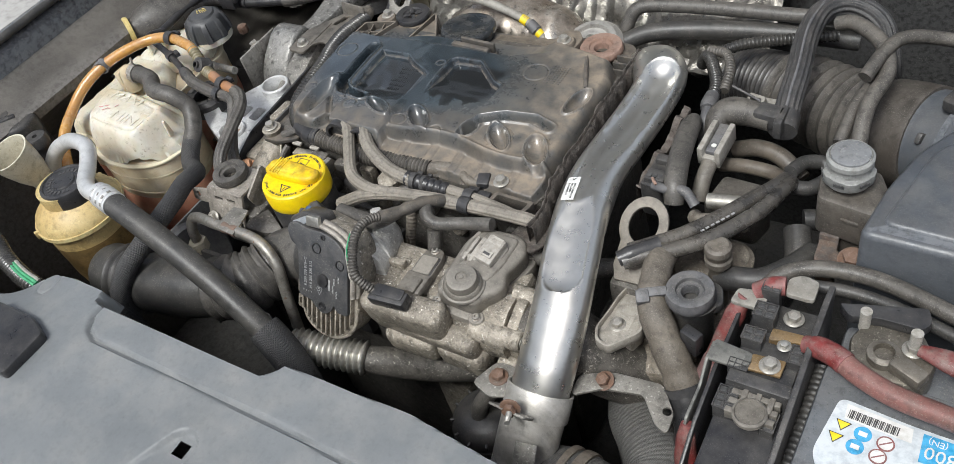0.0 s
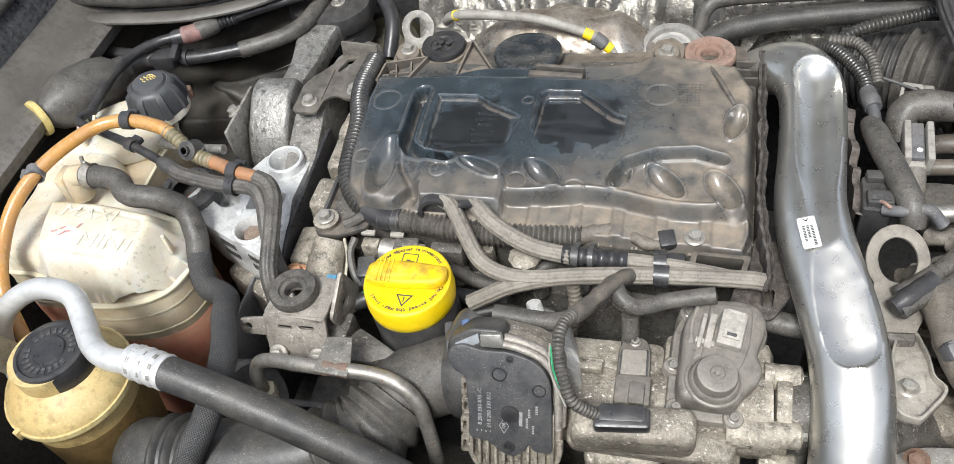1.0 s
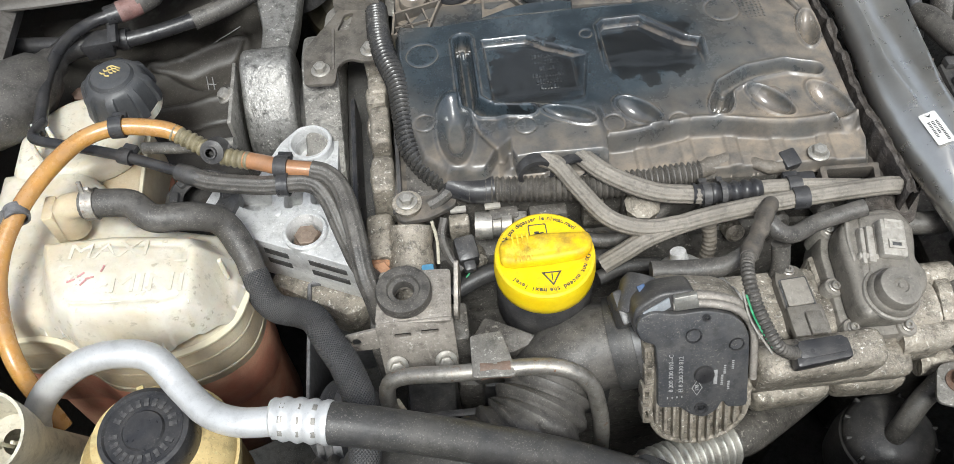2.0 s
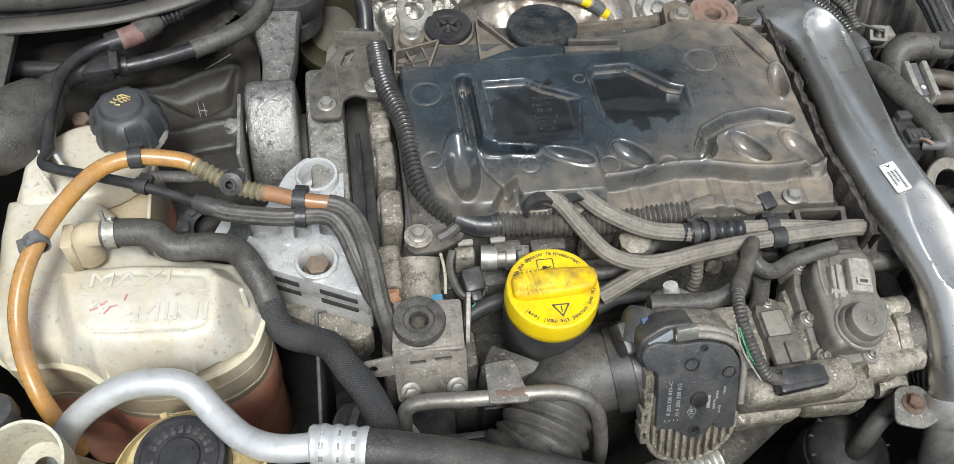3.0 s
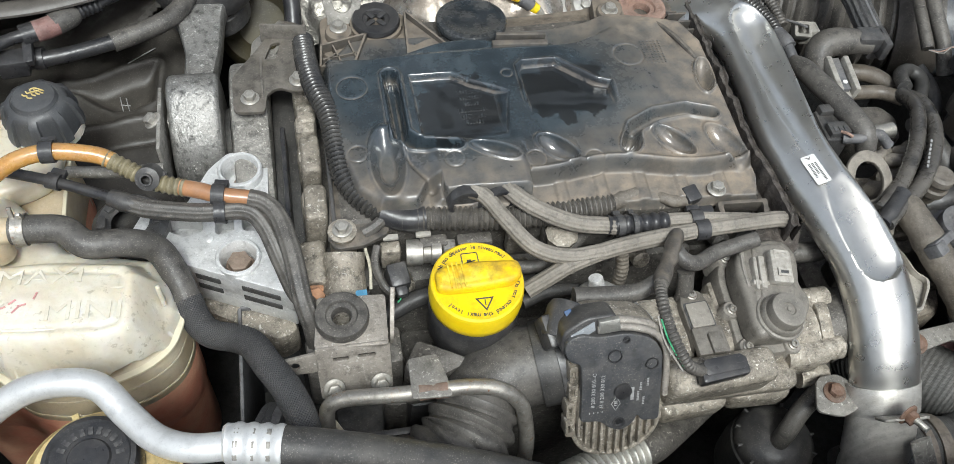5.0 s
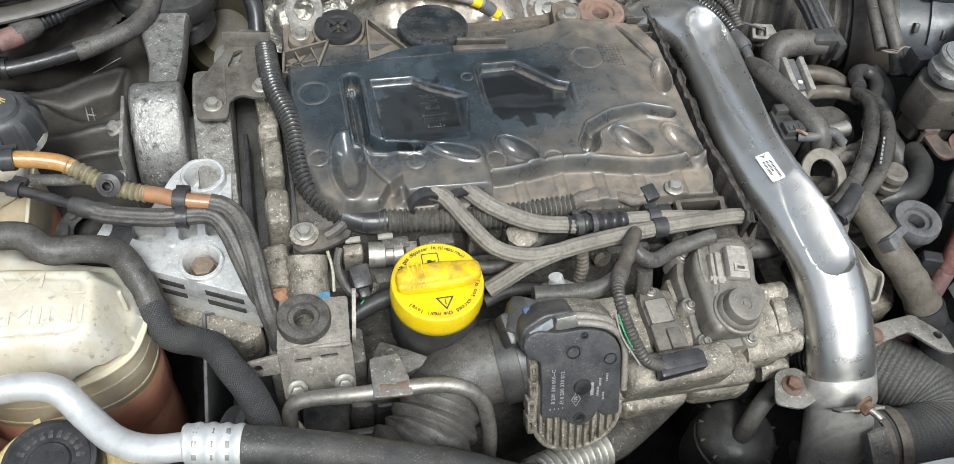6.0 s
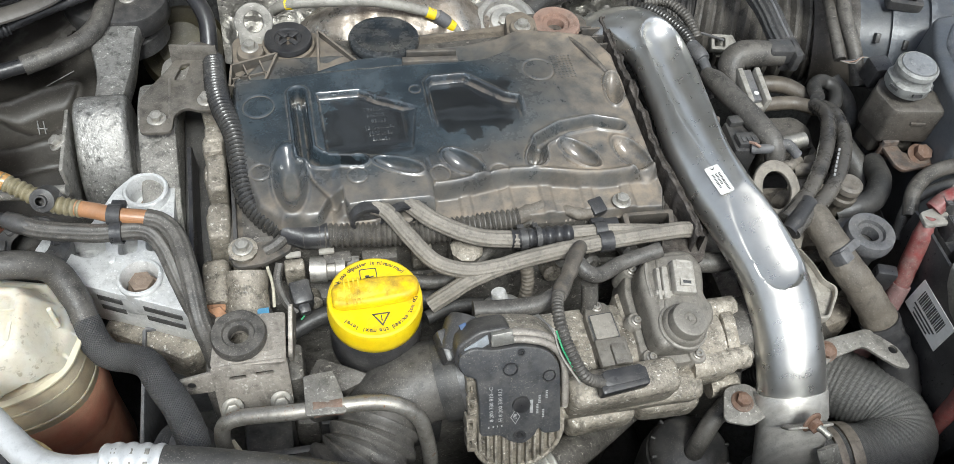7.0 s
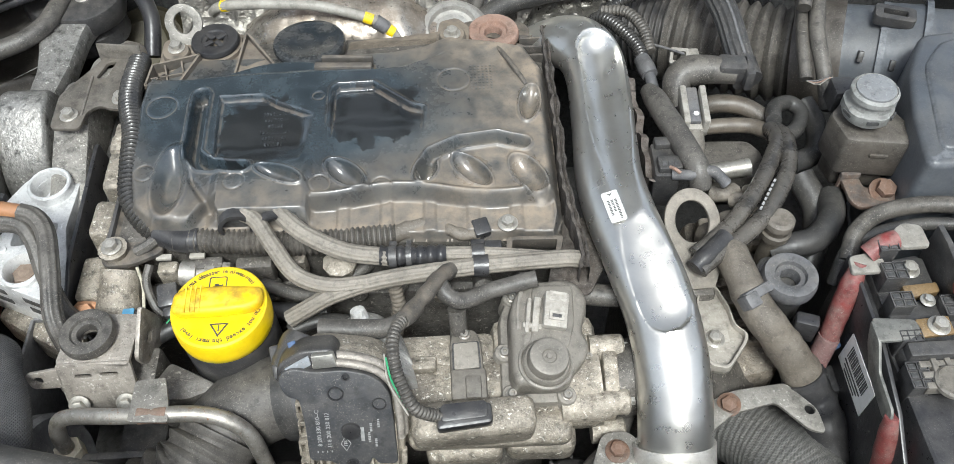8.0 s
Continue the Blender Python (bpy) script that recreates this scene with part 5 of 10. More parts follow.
for x, y, r in ((-0.0077, 0.0405, 0.0068), (0.0276, 0.0283, 0.0062)):
    bm = bmesh.new()
    lathe(bm, [(r, 0.0002), (r, 0.001), (r * 0.86, 0.001), (r * 0.8, -0.0005), (0, -0.0005)], TH @ Matrix.Translation((x - 0.002, y - 0.002, 0.0004)), seg=20)
    part("boss", bm, CLEAN, plate_ob)
bm = bmesh.new()
lathe(bm, [(0.0085, 0), (0.008, 0.0025), (0.006, 0.003), (0, 0.003)], TH @ Matrix.Translation((0, 0, 0)), seg=24)
part("boss", bm, CLEAN, plate_ob)
bm = bmesh.new()
lathe(bm, [(0.006, 0.0), (0.006, 0.001), (0.004, 0.001), (0.003, -0.0005), (0, -0.0005)], TH @ Matrix.Translation((-0.0015, -0.034, 0.0005)), seg=18)
part("boss", bm, CLEAN, plate_ob)
bm = bmesh.new()
lathe(bm, [(0.0036, 0.0), (0.0036, 0.001), (0.0022, 0.001), (0.002, -0.0005), (0, -0.0005)], TH @ Matrix.Translation((0.0, 0.0545, 0.0005)), seg=14)
part("boss", bm, CLEAN, plate_ob, "moulded bosses")
bm = bmesh.new()
for text, x, y, s in (("8 200 330 810--C", -0.0272, 0.004, 0.0052), ("H 8 200 330 812", -0.0190, 0.002, 0.0052)):
    merge(bm, lettering(text, s, TH @ pose(x, y, 0.0002, 0, 0, 90), 0.0002))
merge(bm, lettering("178", 0.0042, TH @ pose(-0.0055, -0.013, 0.0002, 0, 0, 90), 0.0002))
diamond = [(0, -0.008), (0.0045, 0), (0, 0.008), (-0.0045, 0)]
prism(bm, diamond, 0.0003, 0, TH @ pose(-0.0055, -0.013, 0.0001), holes=[[(x * 0.86, y * 0.88) for x, y in diamond]])
rbox(bm, (0.0030, 0.014, 0.0003), 0, TH @ Matrix.Translation((0.0095, -0.004, 0.0001)))
for k, (x, y, wide) in enumerate(((0.0150, -0.006, 0.012), (0.0170, 0.004, 0.010), (0.0205, -0.012, 0.010), (0.0235, 0.008, 0.010))):
    for q in range(int(wide / 0.0018)):
        rbox(bm, (0.0020, 0.0011, 0.0002), 0, TH @ Matrix.Translation((x, y - wide / 2 + q * 0.0018, 0.0001)))
for k in range(4):
    rbox(bm, (0.0010, 0.0018, 0.0002), 0, TH @ Matrix.Translation((-0.030 + 0.004 * k, -0.0205, 0.0001)))
part("printing", bm, PALE_INK, plate_ob, "pale printed part numbers")

valve = thing("recirculation_valve", "dusty exhaust gas valve with a round motor cap", "egr valve", (0.405, -0.10, 0.765))
outline = [(0.364, -0.080), (0.371, -0.061), (0.386, -0.048), (0.425, -0.042), (0.440, -0.046), (0.451, -0.064), (0.446, -0.086), (0.440, -0.103), (0.448, -0.117), (0.444, -0.132), (0.430, -0.147), (0.423, -0.161), (0.404, -0.163), (0.368, -0.163), (0.3625, -0.150), (0.3635, -0.117)]
VALVE = mat("dusty valve casting", (0.235, 0.215, 0.185), (0.16, 0.147, 0.125), rough=0.48, metal=0.2, dust=0.4, bump=0.2)
bm = bmesh.new()
prism(bm, rounded(outline, 0.008), 0.040, 0.004, Matrix.Translation((0, 0, 0.765)))
prism(bm, rounded([(x + (0.405 - x) * 0.15, y + (-0.105 - y) * 0.13) for x, y in outline], 0.010, 5), 0.030, 0.009, Matrix.Translation((0, 0, 0.803)), segments=4)
prism(bm, rounded([(0.384, -0.128), (0.389, -0.098), (0.391, -0.060), (0.430, -0.058), (0.428, -0.098), (0.420, -0.124)], 0.008), 0.008, 0.004, Matrix.Translation((0, 0, 0.829)), segments=3)
tube(bm, [(0.381, -0.066, 0.8315), (0.377, -0.085, 0.8320), (0.377, -0.104, 0.8315)], 0.0024, seg=8)
part("housing", bm, VALVE, valve)
bm = bmesh.new()
lathe(bm, [(0, 0), (0.0250, 0), (0.0245, 0.0025), (0.0228, 0.0035), (0.0220, 0.0030), (0.0214, 0.0062), (0.0198, 0.0078), (0.0184, 0.0078), (0.0179, 0.0155), (0.0170, 0.0178), (0.0152, 0.0186), (0.0066, 0.0188), (0.0058, 0.0176), (0.0028, 0.0176), (0.0022, 0.0188), (0, 0.0188)],
      Matrix.Translation((0.3985, -0.1365, 0.8325)), seg=48)
part("motor_cap", bm, VALVE, valve, "round dusty motor cap")
bm = bmesh.new()
prism(bm, rounded([(-0.013, -0.035), (0.014, -0.035), (0.015, 0.024), (-0.012, 0.026)], 0.005), 0.026, 0.004, Matrix.Translation((0.4085, -0.094, 0.812)) @ pose(0, 0, 0, 5, 0, -8))
part("connector_neck", bm, VALVE, valve, "dusty plug housing")
bm = bmesh.new()
rbox(bm, (0.022, 0.034, 0.012), 0.002, Matrix.Translation((0.4095, -0.089, 0.836)) @ pose(0, 0, 0, 5, 0, -8))
for side, wide in ((-0.017, 0.007), (-0.0245, 0.0045)):
    rbox(bm, (wide, 0.034, 0.012), 0.002, Matrix.Translation((0.4095 + side, -0.088 + side * 0.14, 0.828)) @ pose(0, 0, 0, 5, 0, -8))
rbox(bm, (0.018, 0.006, 0.010), 0.002, Matrix.Translation((0.3885, -0.101, 0.828)) @ pose(0, 0, 0, 5, 0, -8))
PLUG = mat("dusty beige plug", (0.34, 0.315, 0.275), (0.25, 0.232, 0.20), rough=0.5, dust=0.4)
plug = part("plug", bm, PLUG, valve, "dusty beige plug")
for y, s in ((-0.078, 0.010), (-0.097, 0.0085)):
    bm = bmesh.new()
    prism(bm, [(-s * 0.8, -s * 0.45), (s * 0.8, -s * 0.45), (s * 0.8, s * 0.45), (-s * 0.8, s * 0.45)], 0.0016, 0.0, Matrix.Translation((0.410 + 0.14 * (y + 0.089), y, 0.8478)) @ pose(0, 0, 0, 5, 0, -8),
          holes=[[(-s * 0.5, -s * 0.2), (s * 0.5, -s * 0.2), (s * 0.5, s * 0.2), (-s * 0.5, s * 0.2)]])
    part("latch", bm, PLUG, plug)
    # Black bar paints the shade down the latch slot.
    bm = bmesh.new()
    rbox(bm, (s * 0.98, s * 0.38, 0.0012), 0, Matrix.Translation((0.410 + 0.14 * (y + 0.089), y, 0.8475)) @ pose(0, 0, 0, 5, 0, -8))
    part("latch_slot", bm, INK_AND_SHADE, plug, "black bar painting the shade in a latch slot")
for x, y in ((0.3665, -0.116), (0.3715, -0.1555), (0.4215, -0.156), (0.4445, -0.120), (0.440, -0.053), (0.418, -0.050), (0.377, -0.060)):
    part("screw_boss", lathe(bmesh.new(), [(0.0092, -0.030), (0.0092, -0.0015), (0.0082, 0), (0, 0)], Matrix.Translation((x, y, 0.8075)), seg=20), VALVE, valve)
    again("screw", SCREW, Matrix.Translation((x, y, 0.8075)), valve, "torx screw")

valve.location, valve.rotation_euler = (0.3990, -0.0955, 0.765), (radians(6), radians(8), 0)

sensor = thing("pressure_sensor", "dusty flat pressure sensor with a black plug", "sensor", (0.33, -0.13, 0.78))
bm = bmesh.new()
prism(bm, rounded([(0.3165, -0.104), (0.320, -0.092), (0.331, -0.088), (0.342, -0.091), (0.346, -0.104), (0.348, -0.150), (0.317, -0.153)], 0.006), 0.034, 0.003, Matrix.Translation((0, 0, 0.778)))
rbox(bm, (0.032, 0.030, 0.010), 0.003, Matrix.Translation((0.333, -0.147, 0.806)))
rbox(bm, (0.014, 0.022, 0.006), 0.002, Matrix.Translation((0.337, -0.152, 0.814)))
part("body", bm, SENSOR, sensor)
part("lid", prism(bmesh.new(), rounded([(0.3205, -0.1055), (0.3425, -0.1045), (0.3435, -0.1310), (0.3205, -0.1320)], 0.002), 0.0025, 0.0008, Matrix.Translation((0, 0, 0.8118))), mat("pale dusty lid", (0.30, 0.275, 0.235), (0.22, 0.20, 0.17), rough=0.5, dust=0.4), sensor, "pale dusty lid")
part("lid_groove", prism(bmesh.new(), rounded([(0.3190, -0.1040), (0.3440, -0.1030), (0.3450, -0.1325), (0.3190, -0.1335)], 0.0025), 0.0006, 0, Matrix.Translation((0, 0, 0.8118))), INK_AND_SHADE, sensor, "dark groove round the lid")
again("screw", SCREW, Matrix.Translation((0.331, -0.0955, 0.8118)), sensor, "sunk screw")
bm = bmesh.new()
prism(bm, rounded([(-0.024, -0.010), (0.024, -0.008), (0.024, 0.010), (-0.022, 0.010)], 0.004), 0.016, 0.004, Matrix.Translation((0.3275, -0.1830, 0.818)) @ pose(0, 0, 0, 10, 0, 3))
prism(bm, rounded([(-0.020, -0.007), (0.020, -0.006), (0.020, 0.008), (-0.019, 0.008)], 0.004), 0.0015, 0.0005, Matrix.Translation((0.3275, -0.1825, 0.834)) @ pose(0, 0, 0, 10, 0, 3))
part("plug", bm, CLEAN, sensor, "shiny black plug")

# ---- the polished charge pipe ----
charge = thing("charge_pipe", "polished aluminium charge air pipe with a sticker", "charge pipe", (0.512, -0.28, 0.66))
PIPE = [(0.405, 0.30, 0.775), (0.435, 0.286, 0.815), (0.466, 0.262, 0.842), (0.484, 0.232, 0.849), (0.489, 0.19, 0.850), (0.486, 0.12, 0.850), (0.482, 0.055, 0.850), (0.487, 0.005, 0.850), (0.497, -0.042, 0.847), (0.508, -0.088, 0.838),
        (0.515, -0.128, 0.819), (0.517, -0.165, 0.792), (0.516, -0.205, 0.755), (0.514, -0.235, 0.718), (0.512, -0.262, 0.675)]
bm = tube(bmesh.new(), PIPE, [0.030, 0.032, 0.034, 0.0345, 0.0335, 0.033, 0.033, 0.0335, 0.0335, 0.0335, 0.0335, 0.034, 0.034, 0.034, 0.034], seg=84, step=0.0020, oval=0.80)
DENT = [(0.492, 0.220), (0.492, 0.18), (0.487, 0.06), (0.488, -0.03)]
DENT_LOW = [(0.489, 0.03), (0.499, -0.05), (0.511, -0.102)]
for v in bm.verts:
    x, y, z = v.co
    if z > 0.80:
        # two pressed flats, hollow across, with a soft rim
        q = to_line(x, y, DENT) / 0.0235
        floor_1 = 0.8545 + 0.0110 * q * q + 0.0045 * smooth(0.80, 1.0, q) + 0.14 * max(0.0, q - 1) + 0.018 * smooth(0.17, 0.0, y) + 0.004 * smooth(0.19, 0.235, y)
        q = to_line(x, y, DENT_LOW) / 0.0215
        floor_2 = 0.8775 + 0.296 * y + 0.0045 * q * q + 0.085 * max(0.0, q - 1) + 0.03 * max(0.0, y + 0.02)
        low = min(floor_1, floor_2)
        v.co.z = 0.5 * (z + low - math.sqrt((z - low) ** 2 + 0.0013 ** 2)) if z > 0.846 or y < -0.05 else z
        # faint chatter marks across the pressed flat
        worn = smooth(1.0, 0.4, math.hypot((x - 0.481 - 0.06 * (y - 0.1)) / 0.010, (y - 0.105) / 0.062))
        v.co.z += 0.00022 * worn * math.sin(y * 1250 + 3 * noise.noise((x * 300, y * 30, 0)))
    v.co += Vector((0.0005 * noise.noise(v.co * 21), 0, 0.0010 * noise.noise(v.co * 17) + 0.0003 * noise.noise(v.co * 70)))
part("pipe", bm, POLISHED, charge, sharp=70)
bm = tube(bmesh.new(), [(0.5160, -0.203, 0.757), (0.5155, -0.216, 0.745), (0.513, -0.240, 0.716), (0.509, -0.268, 0.675), (0.506, -0.285, 0.64)], [0.0350, 0.0352, 0.0352, 0.0352, 0.0352], seg=48, step=0.004, oval=0.82)
part("pipe_foot", bm, SATIN, charge, "dull dusty lower end")
ST = basis((0.4765, -0.004, 0.8752), (0.17, -0.985, -0.02), (0.985, 0.17, 0.22))
bm = bmesh.new()
prism(bm, rounded([(-0.0175, -0.0078), (0.0175, -0.0078), (0.0175, 0.0078), (-0.0175, 0.0078)], 0.002), 0.0009, 0, ST)
sticker = part("sticker", bm, WHITE, charge, "white paper sticker with small print")
bm = bmesh.new()
for k, (y, n) in enumerate(((0.0035, 13), (-0.0035, 10), (0.0, 8))):
    for q in range(n):
        rbox(bm, (0.0011, 0.0022, 0.0002), 0, ST @ Matrix.Translation((-0.007 + 0.0018 * q, y, 0.0009)))
prism(bm, [(-0.016, -0.003), (-0.012, 0.0), (-0.016, 0.003), (-0.014, 0)], 0.0003, 0, ST @ Matrix.Translation((0, 0, 0.0009)))
part("print_bar", bm, INK_AND_SHADE, sticker, "tiny black print")

clamp = thing("pipe_clamp", "steel pipe clamp with rusty bolts and a bracket arm", "pipe clamp", (0.515, -0.2, 0.72))
bm = bmesh.new()
ring = lambda r: [(r * math.cos(2 * math.pi * k / 40), 0.80 * r * math.sin(2 * math.pi * k / 40)) for k in range(40)]
outer, inner = ring(0.0376), ring(0.0352)
zx = basis((0.5158, -0.214, 0.746), (1, 0, 0), (0, 0.69, -0.72))
prism(bm, outer, 0.030, 0.0006, zx, holes=[inner])
part("band", bm, SATIN, clamp, "grey steel band")
bm = bmesh.new()
prism(bm, rounded([(0.438, -0.212), (0.452, -0.178), (0.476, -0.176), (0.488, -0.190), (0.486, -0.214), (0.464, -0.222)], 0.008), 0.004, 0.001, Matrix.Translation((0, 0, 0.757)))
part("ear", bm, BRACKET, clamp, "steel ear")
bm = bmesh.new()
prism(bm, rounded([(0.545, -0.160), (0.569, -0.147), (0.581, -0.143), (0.632, -0.138), (0.655, -0.166), (0.657, -0.190), (0.643, -0.186), (0.618, -0.157), (0.576, -0.166), (0.548, -0.186)], 0.006), 0.004, 0.001, Matrix.Translation((0, 0, 0.758)),
      holes=[circle(0.648, -0.166, 0.005)])
part("arm", bm, BRACKET, clamp, "flat steel bracket arm")
again("bolt", BOLT_RUST, Matrix.Translation((0.464, -0.196, 0.761)), clamp, "rusty bolt")
again("bolt", BOLT_RUST, along((0.574, -0.157, 0.762), (-0.2, -0.3, 1)), clamp, "rusty bolt")
again("bolt", BOLT_RUST, along((0.508, -0.238, 0.790), (0.25, -0.8, 0.25)), clamp, "rusty nut")
bm = bmesh.new()
tube(bm, [(0.508, -0.236, 0.790), (0.516, -0.258, 0.796)], [0.0038, 0.0034], seg=12, ribs=(0.0016, 0.0005))
part("stud", bm, ZINC, clamp, "bright threaded stud")
bm = bmesh.new()
prism(bm, rounded([(-0.016, -0.010), (0.030, -0.012), (0.030, 0.010), (-0.016, 0.012)], 0.004), 0.003, 0.001, basis((0.500, -0.236, 0.782), (0.9, -0.1, 0.1), (0, -0.5, 0.86)))
tube(bm, [(0.53, -0.255, 0.76), (0.535, -0.285, 0.735), (0.535, -0.305, 0.69)], [0.012, 0.013, 0.013], oval=0.3, seg=14)
part("strap", bm, BRACKET, clamp, "bent steel strap")

CHARGE = mat("ribbed cloth hose", (0.150, 0.147, 0.138), (0.095, 0.093, 0.088), rough=0.5, dust=0.3, weave=3400, bump=0.35, big=16, edge=0)
big = thing("charge_hose", "large grey ribbed charge air hose with steel bands", "air hose", (0.6, -0.2, 0.6))
part("hose", tube(bmesh.new(), [(0.575, -0.08, 0.62), (0.595, -0.125, 0.660), (0.628, -0.165, 0.682), (0.655, -0.205, 0.69), (0.652, -0.238, 0.69), (0.612, -0.254, 0.69), (0.572, -0.250, 0.69), (0.530, -0.256, 0.685)], 0.0395, seg=48, ribs=(0.0052, 0.0009)), CHARGE, big)
part("cuff", tube(bmesh.new(), [(0.545, -0.2545, 0.686), (0.515, -0.259, 0.682), (0.490, -0.264, 0.678)], 0.0385, seg=28), DUSTY_RUBBER, big, "dusty rubber cuff")
for at, wide in (((0.578, -0.2505, 0.69), 0.012), ((0.562, -0.2505, 0.69), 0.008)):
    part("hose_clamp", lathe(bmesh.new(), [(0.0395, -wide / 2), (0.0420, -wide / 2), (0.0425, 0), (0.0420, wide / 2), (0.0395, wide / 2)], along(at, (1, -0.1, 0)), seg=40), mat("brown clamp steel", (0.30, 0.255, 0.20), (0.20, 0.165, 0.13), rough=0.45, metal=0.5, dust=0.3), big, "brown-stained steel band")
pot = thing("vacuum_pot", "black ribbed vacuum pot with a small hose", "vacuum pot", (0.43, -0.2, 0.60))
bm = bmesh.new()
lathe(bm, [(0, 0), (0.045, 0), (0.047, 0.03), (0.045, 0.06), (0.043, 0.062), (0.043, 0.068), (0.036, 0.078), (0.02, 0.085), (0, 0.086)], Matrix.Translation((0.432, -0.205, 0.60)), seg=36)
part("pot", bm, BLACK, pot)
for k in range(12):
    part("rib", rbox(bmesh.new(), (0.003, 0.014, 0.010), 0.001, Matrix.Translation((0.432, -0.205, 0.664)) @ pose(0, 0, 0, 0, 0, 30 * k) @ Matrix.Translation((0, 0.037, 0))), BLACK, pot)
part("hose", tube(bmesh.new(), [(0.428, -0.212, 0.68), (0.432, -0.208, 0.70), (0.445, -0.195, 0.72), (0.465, -0.18, 0.735), (0.48, -0.15, 0.735)], 0.010), DUSTY_RUBBER, pot)
flex = thing("flexible_exhaust", "shiny corrugated stainless flexible pipe under the intake", "flexible pipe", (0.22, -0.2, 0.64))
part("bellows", tube(bmesh.new(), [(0.172, -0.240, 0.735), (0.184, -0.236, 0.732), (0.222, -0.224, 0.720), (0.268, -0.209, 0.708)], [0.011, 0.021, 0.0225, 0.0225], seg=26, ribs=(0.0078, 0.005)), ZINC, flex)
part("pipe", tube(bmesh.new(), [(0.262, -0.211, 0.709), (0.29, -0.198, 0.698), (0.34, -0.165, 0.67), (0.41, -0.12, 0.65)], [0.016, 0.019, 0.02, 0.02]), CAST_DARK, flex, "dull dirty pipe")

# ---- rubber intake hose, steel tube, bracket ----
inlet = thing("rubber_inlet_hose", "black rubber air hose with bellows to the throttle", "air hose", (0.08, -0.2, 0.62))
part("collar", tube(bmesh.new(), [(0.200, -0.135, 0.795), (0.185, -0.136, 0.792), (0.168, -0.136, 0.788)], [0.040, 0.042, 0.041], seg=32), RUBBER, inlet)
part("elbow", tube(bmesh.new(), [(0.172, -0.136, 0.789), (0.150, -0.136, 0.785), (0.125, -0.145, 0.778), (0.110, -0.160, 0.776), (0.102, -0.174, 0.774)], [0.0375, 0.0385, 0.0385, 0.037, 0.036], seg=32, step=0.004), DULL_RUBBER, inlet)
part("bellows", tube(bmesh.new(), [(0.106, -0.166, 0.776), (0.097, -0.182, 0.772), (0.081, -0.203, 0.768), (0.045, -0.221, 0.763)], [0.041, 0.0435, 0.0445, 0.043], seg=40, ribs=(0.0165, 0.0065)), DULL_RUBBER, inlet)
part("long_hose", tube(bmesh.new(), [(0.048, -0.217, 0.763), (0.012, -0.230, 0.761), (-0.03, -0.238, 0.760), (-0.075, -0.245, 0.760), (-0.115, -0.249, 0.760), (-0.138, -0.249, 0.760), (-0.152, -0.249, 0.760), (-0.158, -0.249, 0.760)], [0.038, 0.040, 0.041, 0.040, 0.040, 0.039, 0.030, 0.016], seg=32, step=0.005), RUBBER, inlet)
part("end_bellows", tube(bmesh.new(), [(-0.062, -0.2435, 0.760), (-0.078, -0.2455, 0.760), (-0.094, -0.247, 0.760), (-0.110, -0.2485, 0.760)], [0.0455, 0.046, 0.046, 0.0455], seg=32, ribs=(0.015, 0.007)), RUBBER, inlet)
bm = bmesh.new()
lathe(bm, [(0.0425, -0.006), (0.0440, -0.006), (0.0440, 0.006), (0.0425, 0.006)], along((0.190, -0.1355, 0.793), (1, 0.05, 0.18)), seg=36)
part("hose_clamp", bm, BLACK, inlet, "black hose clamp")

steel = thing("steel_coolant_tube", "bent bare steel tube held by a rusty tab", "metal tube", (0.15, -0.21, 0.68))
STEEL_PATH = [(-0.030, -0.172, 0.770), (-0.031, -0.168, 0.797), (-0.027, -0.161, 0.813), (-0.010, -0.160, 0.820), (0.028, -0.166, 0.828), (0.071, -0.168, 0.831), (0.104, -0.169, 0.829), (0.126, -0.174, 0.823), (0.141, -0.181, 0.806), (0.147, -0.190, 0.780), (0.150, -0.198, 0.75), (0.150, -0.206, 0.70)]
part("tube", tube(bmesh.new(), STEEL_PATH, 0.0072, step=0.004), STEEL, steel)
bm = bmesh.new()
prism(bm, rounded([(0.043, -0.176), (0.078, -0.178), (0.076, -0.160), (0.070, -0.136), (0.044, -0.138)], 0.003), 0.003, 0.0008, Matrix.Translation((0, 0, 0.8345)) @ pose(0, 0, 0, 0, 0, 0))
part("tab", bm, BRACKET, steel, "dusty welded tab")
bm = bmesh.new()
tube(bm, [(0.050, -0.1675, 0.8305), (0.075, -0.1685, 0.8312)], 0.0076, wave=0.1)
part("rust_patch", bm, RUST, steel, "rust at the weld")
bm = bmesh.new()
prism(bm, hexagon(0.013), 0.018, 0.001, Matrix.Translation((-0.030, -0.172, 0.762)))
part("union_nut", bm, mat("pale brass nut", (0.42, 0.38, 0.29), rough=0.5, metal=0.3), steel, "pale brass union nut")

hanger = thing("mount_bracket", "dusty bent steel bracket with bolts", "bracket", (0.0, -0.1, 0.72))
bm = bmesh.new()
prism(bm, rounded([(-0.036, -0.112), (0.030, -0.116), (0.033, -0.064), (-0.030, -0.060)], 0.004), 0.004, 0.001, Matrix.Translation((0, 0, 0.824)), holes=[circle(-0.009, -0.087, 0.009, 20)])
face = basis((0, -0.114, 0.827), (1, 0, 0), (0, -0.42, -0.90))
